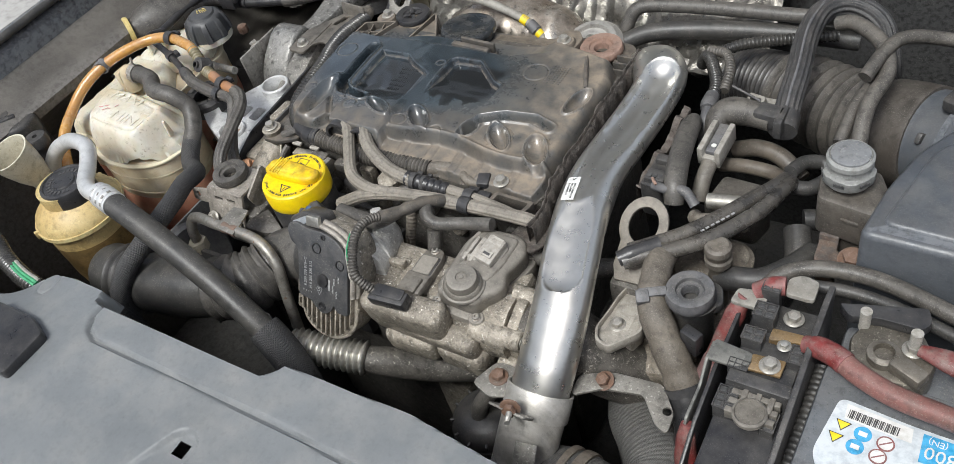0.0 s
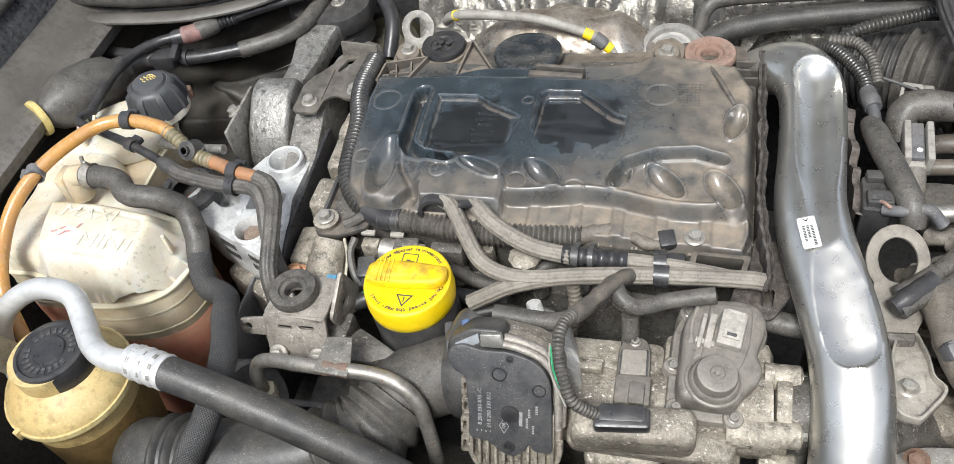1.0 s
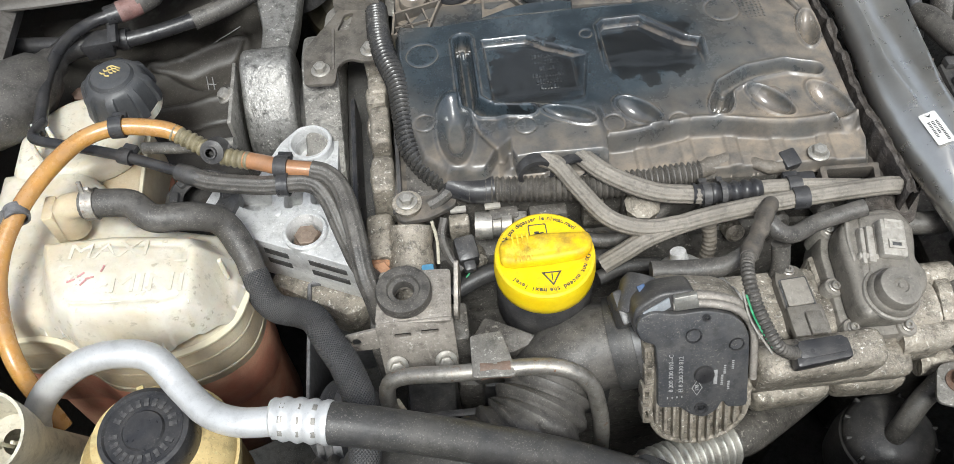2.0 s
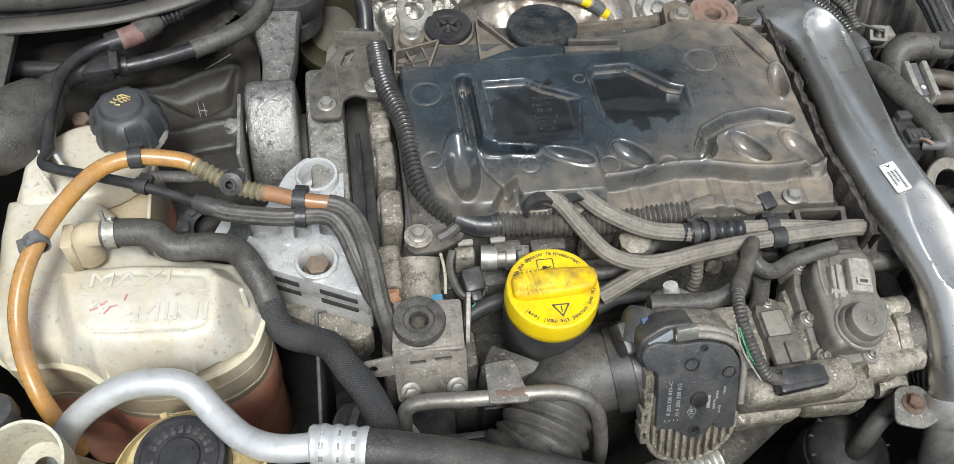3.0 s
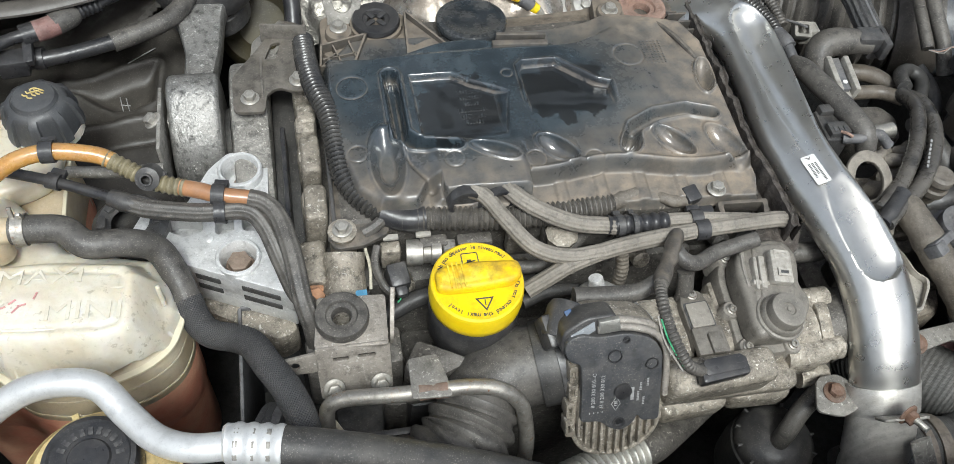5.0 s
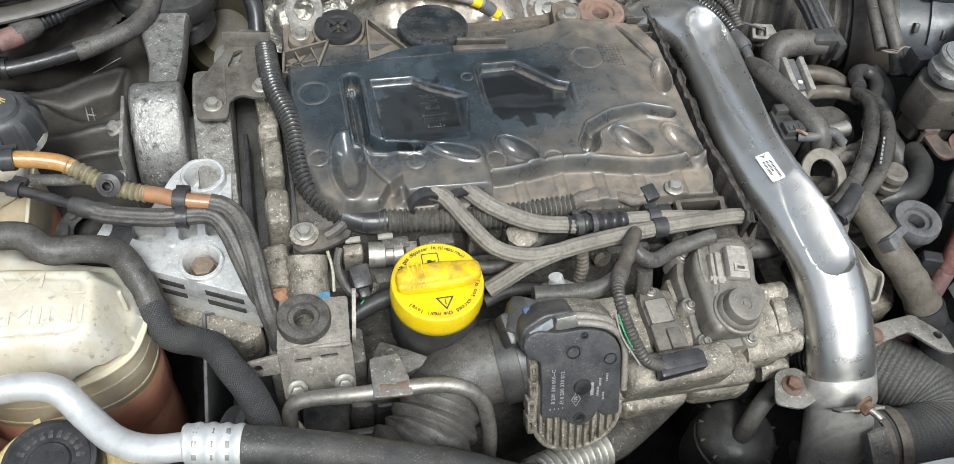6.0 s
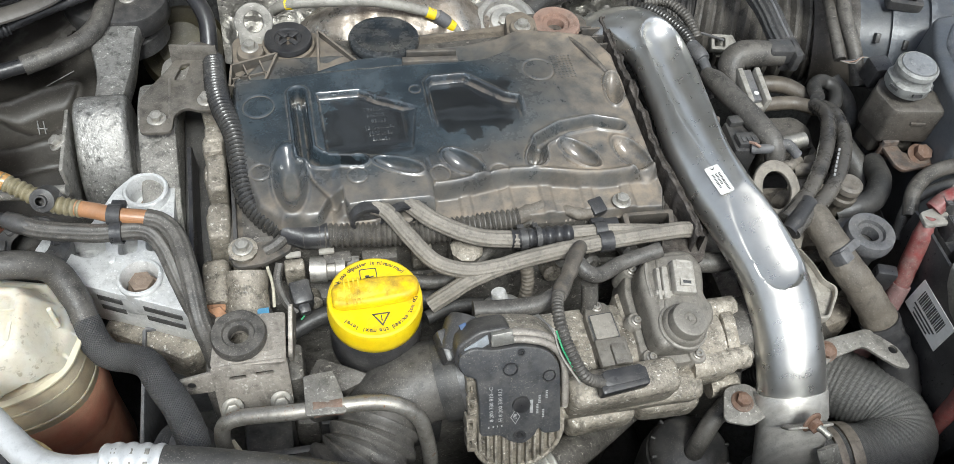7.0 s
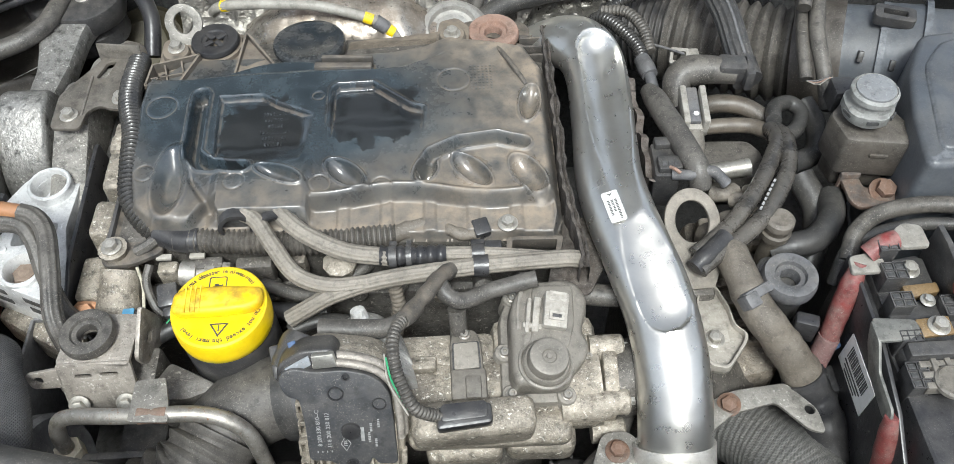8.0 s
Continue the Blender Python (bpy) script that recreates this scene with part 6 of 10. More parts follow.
prism(bm, rounded([(-0.036, -0.002), (0.031, -0.002), (0.032, 0.052), (0.012, 0.056), (-0.020, 0.060), (-0.034, 0.056)], 0.004), 0.004, 0.001, face,
      holes=[rounded([(-0.021, 0.010), (-0.006, 0.010), (-0.006, 0.014), (-0.021, 0.014)], 0.002), rounded([(0.002, 0.009), (0.018, 0.009), (0.018, 0.013), (0.002, 0.013)], 0.002)])
prism(bm, rounded([(-0.066, 0.008), (-0.034, 0.003), (-0.034, 0.024), (-0.062, 0.024)], 0.005), 0.004, 0.001, face, holes=[circle(-0.054, 0.015, 0.004, 14)])
prism(bm, rounded([(0.0, 0.0), (0.045, 0.018), (0.05, -0.035), (0.03, -0.05), (0.0, -0.02)], 0.006), 0.004, 0.001, basis((0.032, -0.108, 0.822), (0.12, 1, 0.25), (0, -0.25, 1)), holes=[circle(0.025, -0.015, 0.006, 14)])
part("plate", bm, DUSTY_STEEL, hanger)
for x in (-0.022, 0.021):
    again("bolt", BOLT, along((x, -0.136, 0.792), (0.05, -0.75, 0.65)), hanger, "dirty bolt")
bm = bmesh.new()
prism(bm, rounded([(0.040, -0.128), (0.055, -0.102), (0.075, -0.112), (0.105, -0.128), (0.075, -0.140), (0.045, -0.140)], 0.005), 0.06, 0.004, Matrix.Translation((0, 0, 0.745)) @ pose(0, 0, 0, 0, 3, 0))
rbox(bm, (0.09, 0.04, 0.075), 0.006, Matrix.Translation((0.0, -0.100, 0.722)))
part("base", bm, CAST_DARK, hanger, "dirty cast base")
bm = bmesh.new()
rbox(bm, (0.11, 0.008, 0.11), 0.003, Matrix.Translation((0.03, -0.176, 0.66)))
rbox(bm, (0.05, 0.05, 0.42), 0.008, Matrix.Translation((0.0, -0.12, 0.27)))
part("skirt", bm, BLACK, hanger, "black plastic skirt")
grommet("rubber_mount", (-0.009, -0.087, 0.8285), 0.0250, 0.0085, 0.0125, DUSTY_RUBBER, "grey dusty rubber mount on a steel bracket")

# ---- timing end and engine mount ----
MOUNT_CAST0 = mat("dirty timing casting", (0.25, 0.24, 0.215), (0.12, 0.112, 0.10), rough=0.5, metal=0.35, dust=0.25, big=16, bump=0.8, grime=0.9, specks=(0.55, 0.53, 0.48))
timing = thing("timing_end", "dirty cast timing housing with open belt gap", "timing housing", (-0.05, 0.14, 0.50))
bm = bmesh.new()
prism(bm, rounded([(0.236, 0.62), (0.262, 0.80), (0.250, 0.836), (0.200, 0.846), (0.160, 0.832), (0.085, 0.80), (0.070, 0.76), (0.065, 0.62)], 0.02, 5), 0.040, 0.006, basis((-0.102, 0, 0), (0, 1, 0), (0, 0, 1)))
part("casting", bm, MOUNT_CAST0, timing)
# Guard slab in near-black, which paints the shade deep in the belt gap.
bm = bmesh.new()
prism(bm, rounded([(0.03, 0.62), (0.27, 0.62), (0.275, 0.77), (0.24, 0.79), (0.10, 0.79), (0.03, 0.77)], 0.02, 4), 0.026, 0.003, basis((-0.062, 0, 0), (0, 1, 0), (0, 0, 1)))
part("belt_guard", bm, SHADOWED, timing, "near-black belt guard painting the shade of the gap")
bm = bmesh.new()
for y, z in ((0.150, 0.835), (0.205, 0.840), (0.115, 0.83), (0.06, 0.822)):
    rbox(bm, (0.022, 0.026, 0.060), 0.006, Matrix.Translation((-0.026, y, z - 0.06)))
part("web", bm, CAST, timing, "rough cast webs")
bm = bmesh.new()
prism(bm, rounded([(-0.098, 0.190), (-0.070, 0.182), (-0.062, 0.214), (-0.040, 0.222), (-0.014, 0.200), (-0.008, 0.222), (-0.020, 0.240), (-0.060, 0.248), (-0.080, 0.232)], 0.006), 0.005, 0.0015, Matrix.Translation((0, 0, 0.840)))
prism(bm, rounded([(-0.080, 0.225), (-0.060, 0.225), (-0.030, 0.29), (-0.045, 0.30), (-0.075, 0.27)], 0.006), 0.004, 0.001, Matrix.Translation((0, 0, 0.842)) @ pose(0, 0, 0, 0, -3, 0), holes=[circle(-0.055, 0.262, 0.007, 14)])
part("top_plate", bm, BRACKET, timing, "dusty folded top plate")
bm = prism(bmesh.new(), rounded([(-0.096, 0.158), (-0.097, 0.208), (-0.070, 0.248), (-0.046, 0.288), (-0.030, 0.288), (-0.014, 0.262), (-0.014, 0.184), (-0.034, 0.182), (-0.050, 0.190), (-0.062, 0.180), (-0.064, 0.156)], 0.007), 0.004, 0.0012, Matrix.Translation((0, 0, 0.8465)) @ pose(0, 0, 0, 0, 0, 0), holes=[rounded([(-0.062, 0.232), (-0.050, 0.232), (-0.044, 0.258), (-0.054, 0.256)], 0.003)])
rbox(bm, (0.003, 0.060, 0.020), 0.001, Matrix.Translation((-0.066, 0.205, 0.832)))
rbox(bm, (0.050, 0.003, 0.022), 0.001, Matrix.Translation((-0.040, 0.262, 0.846)) @ pose(0, 0, 0, -12, 0, -8))
part("top_bracket", bm, mat("dusty painted steel", (0.125, 0.110, 0.090), (0.060, 0.055, 0.048), rough=0.5, metal=0.2, dust=0.45, big=26, grime=0.5), timing, "dusty folded steel bracket with a slot")
for x, y in ((-0.079, 0.176), (-0.028, 0.198)):
    again("bolt", BOLT, Matrix.Translation((x, y, 0.8505)), timing, "dirty hexagon bolt")
for x0, x1, y0, y1, z, tilt in ((-0.037, -0.015, 0.024, 0.068, 0.838, 4), (-0.038, -0.012, -0.034, 0.016, 0.815, -6), (-0.036, -0.016, 0.085, 0.135, 0.836, 3), (-0.034, -0.014, 0.150, 0.178, 0.838, 0)):
    bm = rbox(bmesh.new(), (x1 - x0, y1 - y0, 0.06), 0.006, Matrix.Translation(((x0 + x1) / 2, (y0 + y1) / 2, z - 0.06)) @ pose(0, 0, 0, 0, tilt, 0), segments=3)
    for v in bm.verts:
        v.co += Vector((0, 0, 0.002 * noise.noise(v.co * 120)))
    part("lump", bm, CAST, timing, "bright corroded cast lump")
part("edge_wall", rbox(bmesh.new(), (0.004, 0.20, 0.06), 0.0012, Matrix.Translation((-0.0065, 0.105, 0.785))), BLACK, timing, "thin black edge wall")
part("belt_edge", prism(bmesh.new(), rounded([(-0.04, 0.74), (-0.04, 0.812), (0.0, 0.828), (0.15, 0.836), (0.16, 0.74)], 0.008), 0.005, 0.002, basis((-0.052, 0, 0), (0, 1, 0), (0, 0, 1))), CLEAN, timing, "glossy black belt cover edge")
for p in ((0.0, 0.0, 0.848),):
    again("bolt", BOLT, Matrix.Translation(p), timing, "dirty hexagon bolt")
bm = bmesh.new()
lathe(bm, [(0, 0), (0.013, 0), (0.012, 0.04), (0.014, 0.044), (0, 0.046)], Matrix.Translation((0.0, 0.0, 0.802)), seg=14)
tube(bm, [(0.0, -0.005, 0.815), (-0.003, -0.03, 0.80), (-0.008, -0.055, 0.775), (-0.02, -0.06, 0.74)], [0.020, 0.022, 0.022, 0.02], wave=0.2)
part("post", bm, CAST, timing, "corroded cast post")
again("bolt", bolt_mesh(0.0095, mat("copper plug", (0.40, 0.20, 0.10), rough=0.6, metal=0.4)), along((-0.032, -0.042, 0.80), (0.1, -0.5, 0.8)), timing, "copper-brown plug")

MOUNT_CAST = mat("greasy grey casting", (0.27, 0.265, 0.25), (0.12, 0.115, 0.105), rough=0.42, metal=0.45, dust=0.2, big=12, bump=0.7, grime=0.9, specks=(0.62, 0.61, 0.57), stretch=(1, 1, 0.35))
mount = thing("engine_mount", "grey cast engine mount with rubber core on a strut", "engine mount", (-0.14, 0.18, 0.60))
bm = bmesh.new()
prism(bm, rounded([(0.135, 0.66), (0.130, 0.775), (0.150, 0.815), (0.195, 0.850), (0.222, 0.850), (0.240, 0.82), (0.250, 0.74), (0.235, 0.66)], 0.026, 6), 0.054, 0.007, basis((-0.166, 0, 0), (0, 1, 0), (0, 0, 1)), segments=3)
part("body", bm, MOUNT_CAST, mount)
bm = bmesh.new()
lathe(bm, [(0.018, 0), (0.040, 0), (0.042, 0.006), (0.034, 0.010), (0.020, 0.010)], along((-0.112, 0.192, 0.762), (1, 0, 0)), seg=28)
part("core", bm, RUBBER, mount, "black rubber core")
bm = bmesh.new()
prism(bm, rounded([(-0.152, 0.225), (-0.122, 0.225), (-0.112, 0.28), (-0.108, 0.345), (-0.088, 0.41), (-0.180, 0.42), (-0.162, 0.34), (-0.150, 0.28)], 0.012), 0.030, 0.008, Matrix.Translation((0, 0, 0.79)) @ pose(0, 0, 0, 1.5, 0, 0))
part("strut", bm, MOUNT_CAST, mount, "cast strut")
again("bolt", BOLT_BIG, along((-0.170, 0.196, 0.80), (-1, 0, 0.1)), mount, "rust-stained bolt")
again("bolt", BOLT, along((-0.178, 0.165, 0.84), (-0.6, 0, 1)), mount, "dirty bolt")
bm = bmesh.new()
rbox(bm, (0.004, 0.085, 0.085), 0.0012, Matrix.Translation((-0.1715, 0.165, 0.760)))
tube(bm, [(-0.26, 0.115, 0.83), (-0.21, 0.105, 0.835), (-0.165, 0.10, 0.84)], 0.006)
part("stay", bm, BRACKET, mount, "steel stay rod")

bracket = thing("engine_bracket", "bare cast aluminium engine mount arm with slots", "mount arm", (-0.12, 0.04, 0.70))
bm = bmesh.new()
arm_outline = rounded([(-0.205, 0.040), (-0.190, 0.072), (-0.150, 0.075), (-0.128, 0.118), (-0.108, 0.138), (-0.082, 0.136), (-0.068, 0.115), (-0.070, 0.055), (-0.052, -0.020), (-0.050, -0.044), (-0.157, 0.006)], 0.006)
prism(bm, arm_outline, 0.030, 0.004, Matrix.Translation((0, 0, 0.752)), holes=[circle(-0.0955, 0.106, 0.0165, 24), circle(-0.1005, 0.003, 0.0165, 24)])
pockets = [circle(-0.0955, 0.106, 0.0175, 24), circle(-0.1005, 0.003, 0.0185, 24), rounded([(-0.182, 0.062), (-0.160, 0.068), (-0.136, 0.063), (-0.133, 0.040), (-0.150, 0.034), (-0.170, 0.046)], 0.006),
           rounded([(-0.122, 0.060), (-0.104, 0.060), (-0.104, 0.036), (-0.122, 0.034)], 0.005), rounded([(-0.097, 0.062), (-0.079, 0.062), (-0.078, 0.034), (-0.096, 0.036)], 0.005)]
prism(bm, arm_outline, 0.034, 0.003, Matrix.Translation((0, 0, 0.778)), holes=pockets)
part("arm", bm, CAST_LIGHT, bracket)
for cx, cy, z, r in ((-0.0955, 0.106, 0.812, 0.0225), (-0.1005, 0.003, 0.806, 0.0215)):
    bm = bmesh.new()
    lathe(bm, [(r, 0), (r, 0.010), (r - 0.0012, 0.0115), (r - 0.0035, 0.0115), (r - 0.0045, 0.010), (r - 0.005, -0.018), (0, -0.018)], Matrix.Translation((cx, cy, z)), seg=32)
    part("boss", bm, CAST_LIGHT, bracket, "machined boss rim")
again("bolt", bolt_mesh(0.0118, BROWN_BOLT, washer=1.25), Matrix.Translation((-0.1005, 0.003, 0.796)), bracket, "large brown-stained bolt")
again("bolt", bolt_mesh(0.0095, BROWN_BOLT, washer=1.25), Matrix.Translation((-0.0955, 0.106, 0.790)), bracket, "sunk brown bolt")
for x, y in ((-0.128, 0.030), (-0.072, 0.012), (-0.186, 0.050)):
    part("ejector_stud", lathe(bmesh.new(), [(0.0045, 0), (0.0045, 0.002), (0.0035, 0.0026), (0, 0.0026)], Matrix.Translation((x, y, 0.8115)), seg=16), CAST_LIGHT, bracket)
face = Vector((-0.157, 0.006, 0)) - Vector((-0.050, -0.044, 0))
out = Vector((0, 0, 1)).cross(face).normalized()
out = out if out.y < 0 else -out
# Near-black inserts in the face paint the shade of casting slots.
for row in range(2):
    for at, wide in ((0.30, 0.040), (0.76, 0.026)):
        c = Vector((-0.050, -0.044, 0.797 - 0.017 * row)) + face * at + out * -0.0022
        part("slot", rbox(bmesh.new(), (wide, 0.0090, 0.003), 0.0012, basis(c, out.cross(Vector((0, 0, 1))), (0, 0, 1), out)), SHADOWED, bracket, "near-black insert for a shaded casting slot")
bm = bmesh.new()
prism(bm, rounded([(-0.060, -0.020), (-0.050, -0.05), (-0.070, -0.060), (-0.150, -0.012), (-0.140, 0.01)], 0.008), 0.045, 0.006, Matrix.Translation((0, 0, 0.71)))
part("foot", bm, CAST, bracket, "dirty cast foot")
bm = bmesh.new()
lathe(bm, [(0.016, 0), (0.035, 0), (0.036, 0.02), (0.030, 0.026), (0.018, 0.022)], Matrix.Translation((-0.200, 0.052, 0.800)), seg=24)
for k in range(8):
    rbox(bm, (0.010, 0.014, 0.012), 0.003, Matrix.Translation((-0.200, 0.052, 0.815)) @ pose(0, 0, 0, 0, 0, 45 * k) @ Matrix.Translation((0.026, 0, 0)))
part("rear_bush", bm, BLACK, bracket, "black ribbed bush")

# belt side: plate and pulley in the dark gap
shield = thing("belt_shield", "dull grey belt shield plate and pulley", "belt shield", (-0.08, -0.1, 0.60))
bm = bmesh.new()
rbox(bm, (0.004, 0.16, 0.20), 0.002, Matrix.Translation((-0.108, -0.10, 0.56)))
rbox(bm, (0.05, 0.004, 0.20), 0.002, Matrix.Translation((-0.083, -0.02, 0.56)))
part("plate", bm, GREY, shield)
bm = bmesh.new()
lathe(bm, [(0, 0), (0.050, 0), (0.054, 0.004), (0.050, 0.008), (0.054, 0.012), (0.050, 0.016), (0.054, 0.020), (0.050, 0.026), (0.03, 0.02), (0, 0.02)], along((-0.085, -0.165, 0.715), (1, -0.1, 0.35)), seg=36)
part("pulley", bm, GREY, shield, "grey grooved pulley")

# ---- coolant tank ----
tank = thing("coolant_tank", "yellowed translucent coolant tank with red fluid", "coolant tank", (-0.26, 0.0, 0.60))
FRONT = [(-0.398, 0.050), (-0.392, 0.150), (-0.345, 0.192), (-0.300, 0.192), (-0.262, 0.160), (-0.264, 0.110), (-0.262, 0.050), (-0.250, 0.024), (-0.175, 0.006), (-0.156, -0.026), (-0.150, -0.055), (-0.160, -0.086), (-0.183, -0.104), (-0.214, -0.114), (-0.255, -0.116), (-0.291, -0.107), (-0.310, -0.090), (-0.335, -0.081), (-0.376, -0.082), (-0.398, -0.05)]


def shrink(points, d, cx=-0.255, cy=0.0):
    return [(x + (cx - x) * d, y + (cy - y) * d) for x, y in points]


bm = bmesh.new()
prism(bm, rounded(FRONT, 0.02, 5), 0.085, 0.006, Matrix.Translation((0, 0, 0.73)))
part("body", bm, TANK_TAN, tank, "tan dirty flank")
bm = bmesh.new()
prism(bm, rounded(shrink(FRONT, 0.03), 0.02, 5), 0.20, 0.01, Matrix.Translation((0, 0, 0.56)))
prism(bm, rounded(shrink(FRONT, -0.004), 0.02, 5), 0.066, 0.004, Matrix.Translation((0, 0, 0.685)))
part("lower_body", bm, TANK_LOW, tank, "red coolant seen through the plastic")
bm = bmesh.new()
prism(bm, rounded(shrink(FRONT, -0.018), 0.02, 5), 0.004, 0.0015, Matrix.Translation((0, 0, 0.810)))
part("weld_seam", bm, TANK_EDGE, tank, "moulded weld seam")
SHOULDER = [(-0.398, -0.050), (-0.400, 0.100), (-0.345, 0.108), (-0.311, 0.094), (-0.279, 0.061), (-0.254, 0.024), (-0.175, 0.004), (-0.158, -0.026), (-0.153, -0.055), (-0.163, -0.084), (-0.185, -0.101), (-0.214, -0.110), (-0.255, -0.112), (-0.290, -0.103), (-0.308, -0.087), (-0.335, -0.078), (-0.376, -0.080)]
PLATEAU = [(-0.324, -0.012), (-0.261, -0.012), (-0.190, -0.022), (-0.178, -0.036), (-0.180, -0.088), (-0.190, -0.098), (-0.208, -0.101), (-0.288, -0.094), (-0.305, -0.080), (-0.318, -0.042)]


def tank_height(x, y):
    d = to_polygon(x, y, SHOULDER)
    r = min(1.0, max(0.0, d / 0.018))
    z = 0.812 + 0.022 * math.sqrt(1 - (1 - r) ** 2) + 0.0012 * noise.noise((x * 24, y * 24, 4))
    z += 0.004 * smooth(0.02, 0.06, y) * smooth(-0.27, -0.32, x)
    p = to_polygon(x, y, PLATEAU)
    z += 0.033 * smooth(-0.016, 0.008, p) + 0.002 * smooth(0.0, 0.03, p)
    z -= 0.0022 * math.exp(-((p - 0.014) / 0.0018) ** 2) * smooth(-0.30, -0.27, x)
    return z + 0.0006 * noise.noise((x * 80, y * 80, 1))


top = part("top_lobe", relief(-0.404, -0.148, -0.116, 0.112, 0.0022, tank_height, SHOULDER), TANK, tank, sharp=179)
bm = bmesh.new()
prism(bm, rounded([(-0.385, 0.080), (-0.30, 0.085), (-0.268, 0.105), (-0.264, 0.155), (-0.298, 0.188), (-0.342, 0.188), (-0.386, 0.150)], 0.02, 5), 0.030, 0.012, Matrix.Translation((0, 0, 0.812)), segments=4)
lathe(bm, [(0.035, 0), (0.034, 0.008), (0.029, 0.011), (0.029, 0.016), (0, 0.016)], Matrix.Translation((-0.280, 0.168, 0.836)), seg=28)
part("rear_lobe", bm, TANK, tank)
bm = bmesh.new()
merge(bm, lettering("MAXI", 0.029, pose(-0.259, -0.033, 0.8692, 0, 0, -4) @ Matrix.Diagonal((1.05, 0.8, 1, 1)), 0.0005))
merge(bm, lettering("MINI", 0.030, pose(-0.222, -0.071, 0.8692, 0, 0, -4) @ Matrix.Diagonal((1.05, 0.85, 1, 1)), 0.0005))
rbox(bm, (0.11, 0.0014, 0.0014), 0, Matrix.Translation((-0.245, -0.0475, 0.8690)) @ pose(0, 0, 0, 0, 0, -4))
rbox(bm, (0.10, 0.0014, 0.0014), 0, Matrix.Translation((-0.236, -0.0855, 0.8688)) @ pose(0, 0, 0, 0, 0, -4))
for v in bm.verts:
    v.co.z += tank_height(v.co.x, v.co.y) - 0.8688
part("moulded_text", bm, TEXT_PLASTIC, top, "raised moulded level marks")
bm = bmesh.new()
for x, y, a in ((-0.288, -0.055, 20), (-0.280, -0.050, 35), (-0.272, -0.054, 10), (-0.262, -0.046, 70), (-0.277, -0.058, 50)):
    rbox(bm, (0.007, 0.0016, 0.0004), 0, pose(x + 0.001, y - 0.006, 0.8703, 0, 0, a))
part("pen_mark", bm, mat("red pen", (0.65, 0.25, 0.24), rough=0.6, dust=0.4), top, "faint red pen marks")
bm = bmesh.new()
tube(bm, [(-0.304, 0.012, 0.846), (-0.3025, 0.0125, 0.866), (-0.297, 0.0125, 0.8785), (-0.276, 0.0115, 0.881)], [0.0135, 0.0125, 0.0120, 0.0112], seg=20, step=0.003)
prism(bm, rounded([(-0.320, 0.000), (-0.310, 0.000), (-0.310, 0.026), (-0.320, 0.026)], 0.003), 0.044, 0.001, Matrix.Translation((0, 0, 0.836)))
part("outlet", bm, TANK_TAN, tank, "tan hose outlet")
for low, grow in ((0.786, -0.006), (0.756, -0.008)):
    part("flank_rib", prism(bmesh.new(), rounded(shrink(FRONT, grow), 0.02, 5), 0.005, 0.0018, Matrix.Translation((0, 0, low))), TANK_TAN, tank, "moulded rib on the flank")
bm = bmesh.new()
prism(bm, rounded([(0, 0), (0.004, 0.028), (0.008, 0.028), (0.010, 0)], 0.002), 0.004, 0.001, basis((-0.163, -0.045, 0.835), (0.2, -1, 0), (0, 0, 1)))
part("fin", bm, TANK, tank)
for x, y in ((-0.352, 0.10), (-0.340, 0.118), (-0.356, 0.125)):
    part("fin", rbox(bmesh.new(), (0.004, 0.018, 0.022), 0.001, Matrix.Translation((x, y, 0.842)) @ pose(0, 0, 0, 0, 0, 30)), TANK, tank)
bm = bmesh.new()
CAP_AT = (-0.280, 0.168)
scallop = lambda a, r, z: r * (1 + (0.100 * smooth(0.42, 0.58, math.cos(8 * a)) - 0.02 * smooth(0.3, -0.9, math.cos(8 * a))) * smooth(0.0275, 0.022, z)) if z > -0.007 else r
lathe(bm, [(0, -0.006), (0.0342, -0.006), (0.0345, 0.002), (0.0322, 0.014), (0.0302, 0.0225), (0.0280, 0.0262), (0.0245, 0.0290), (0.0226, 0.0296), (0.0216, 0.0290), (0.0208, 0.0300), (0.0195, 0.0326), (0.014, 0.0344), (0, 0.0350)], Matrix.Translation((*CAP_AT, 0.851)), seg=160, wobble=scallop)
tank_cap = part("cap", bm, CAP_PLASTIC, tank, "grey-black ribbed screw cap")
bm = bmesh.new()
for line in ([(-0.0035, 0.0072), (0.0015, 0.0090), (0.0100, 0.0048)], [(-0.0095, 0.0015), (-0.0075, -0.0005), (-0.0050, -0.0010), (-0.0035, -0.0040), (0.0005, -0.0048)],
             [(-0.0065, 0.0050), (-0.0045, 0.0022), (-0.0015, 0.0028), (0.0005, -0.0005), (0.0035, -0.0015)], [(-0.0030, 0.0062), (-0.0005, 0.0036), (0.0022, 0.0038), (0.0042, 0.0010), (0.0070, 0.0000)],
             [(0.0005, 0.0074), (0.0028, 0.0050), (0.0055, 0.0048), (0.0075, 0.0025), (0.0100, 0.0016)]):
    tube(bm, [(CAP_AT[0] + x, CAP_AT[1] + y, 0.8864 - 5.5 * (x * x + y * y)) for x, y in line], 0.0008, seg=6, step=0.001)
part("warning_mark", bm, GOLD, tank_cap, "yellow printed warning mark")

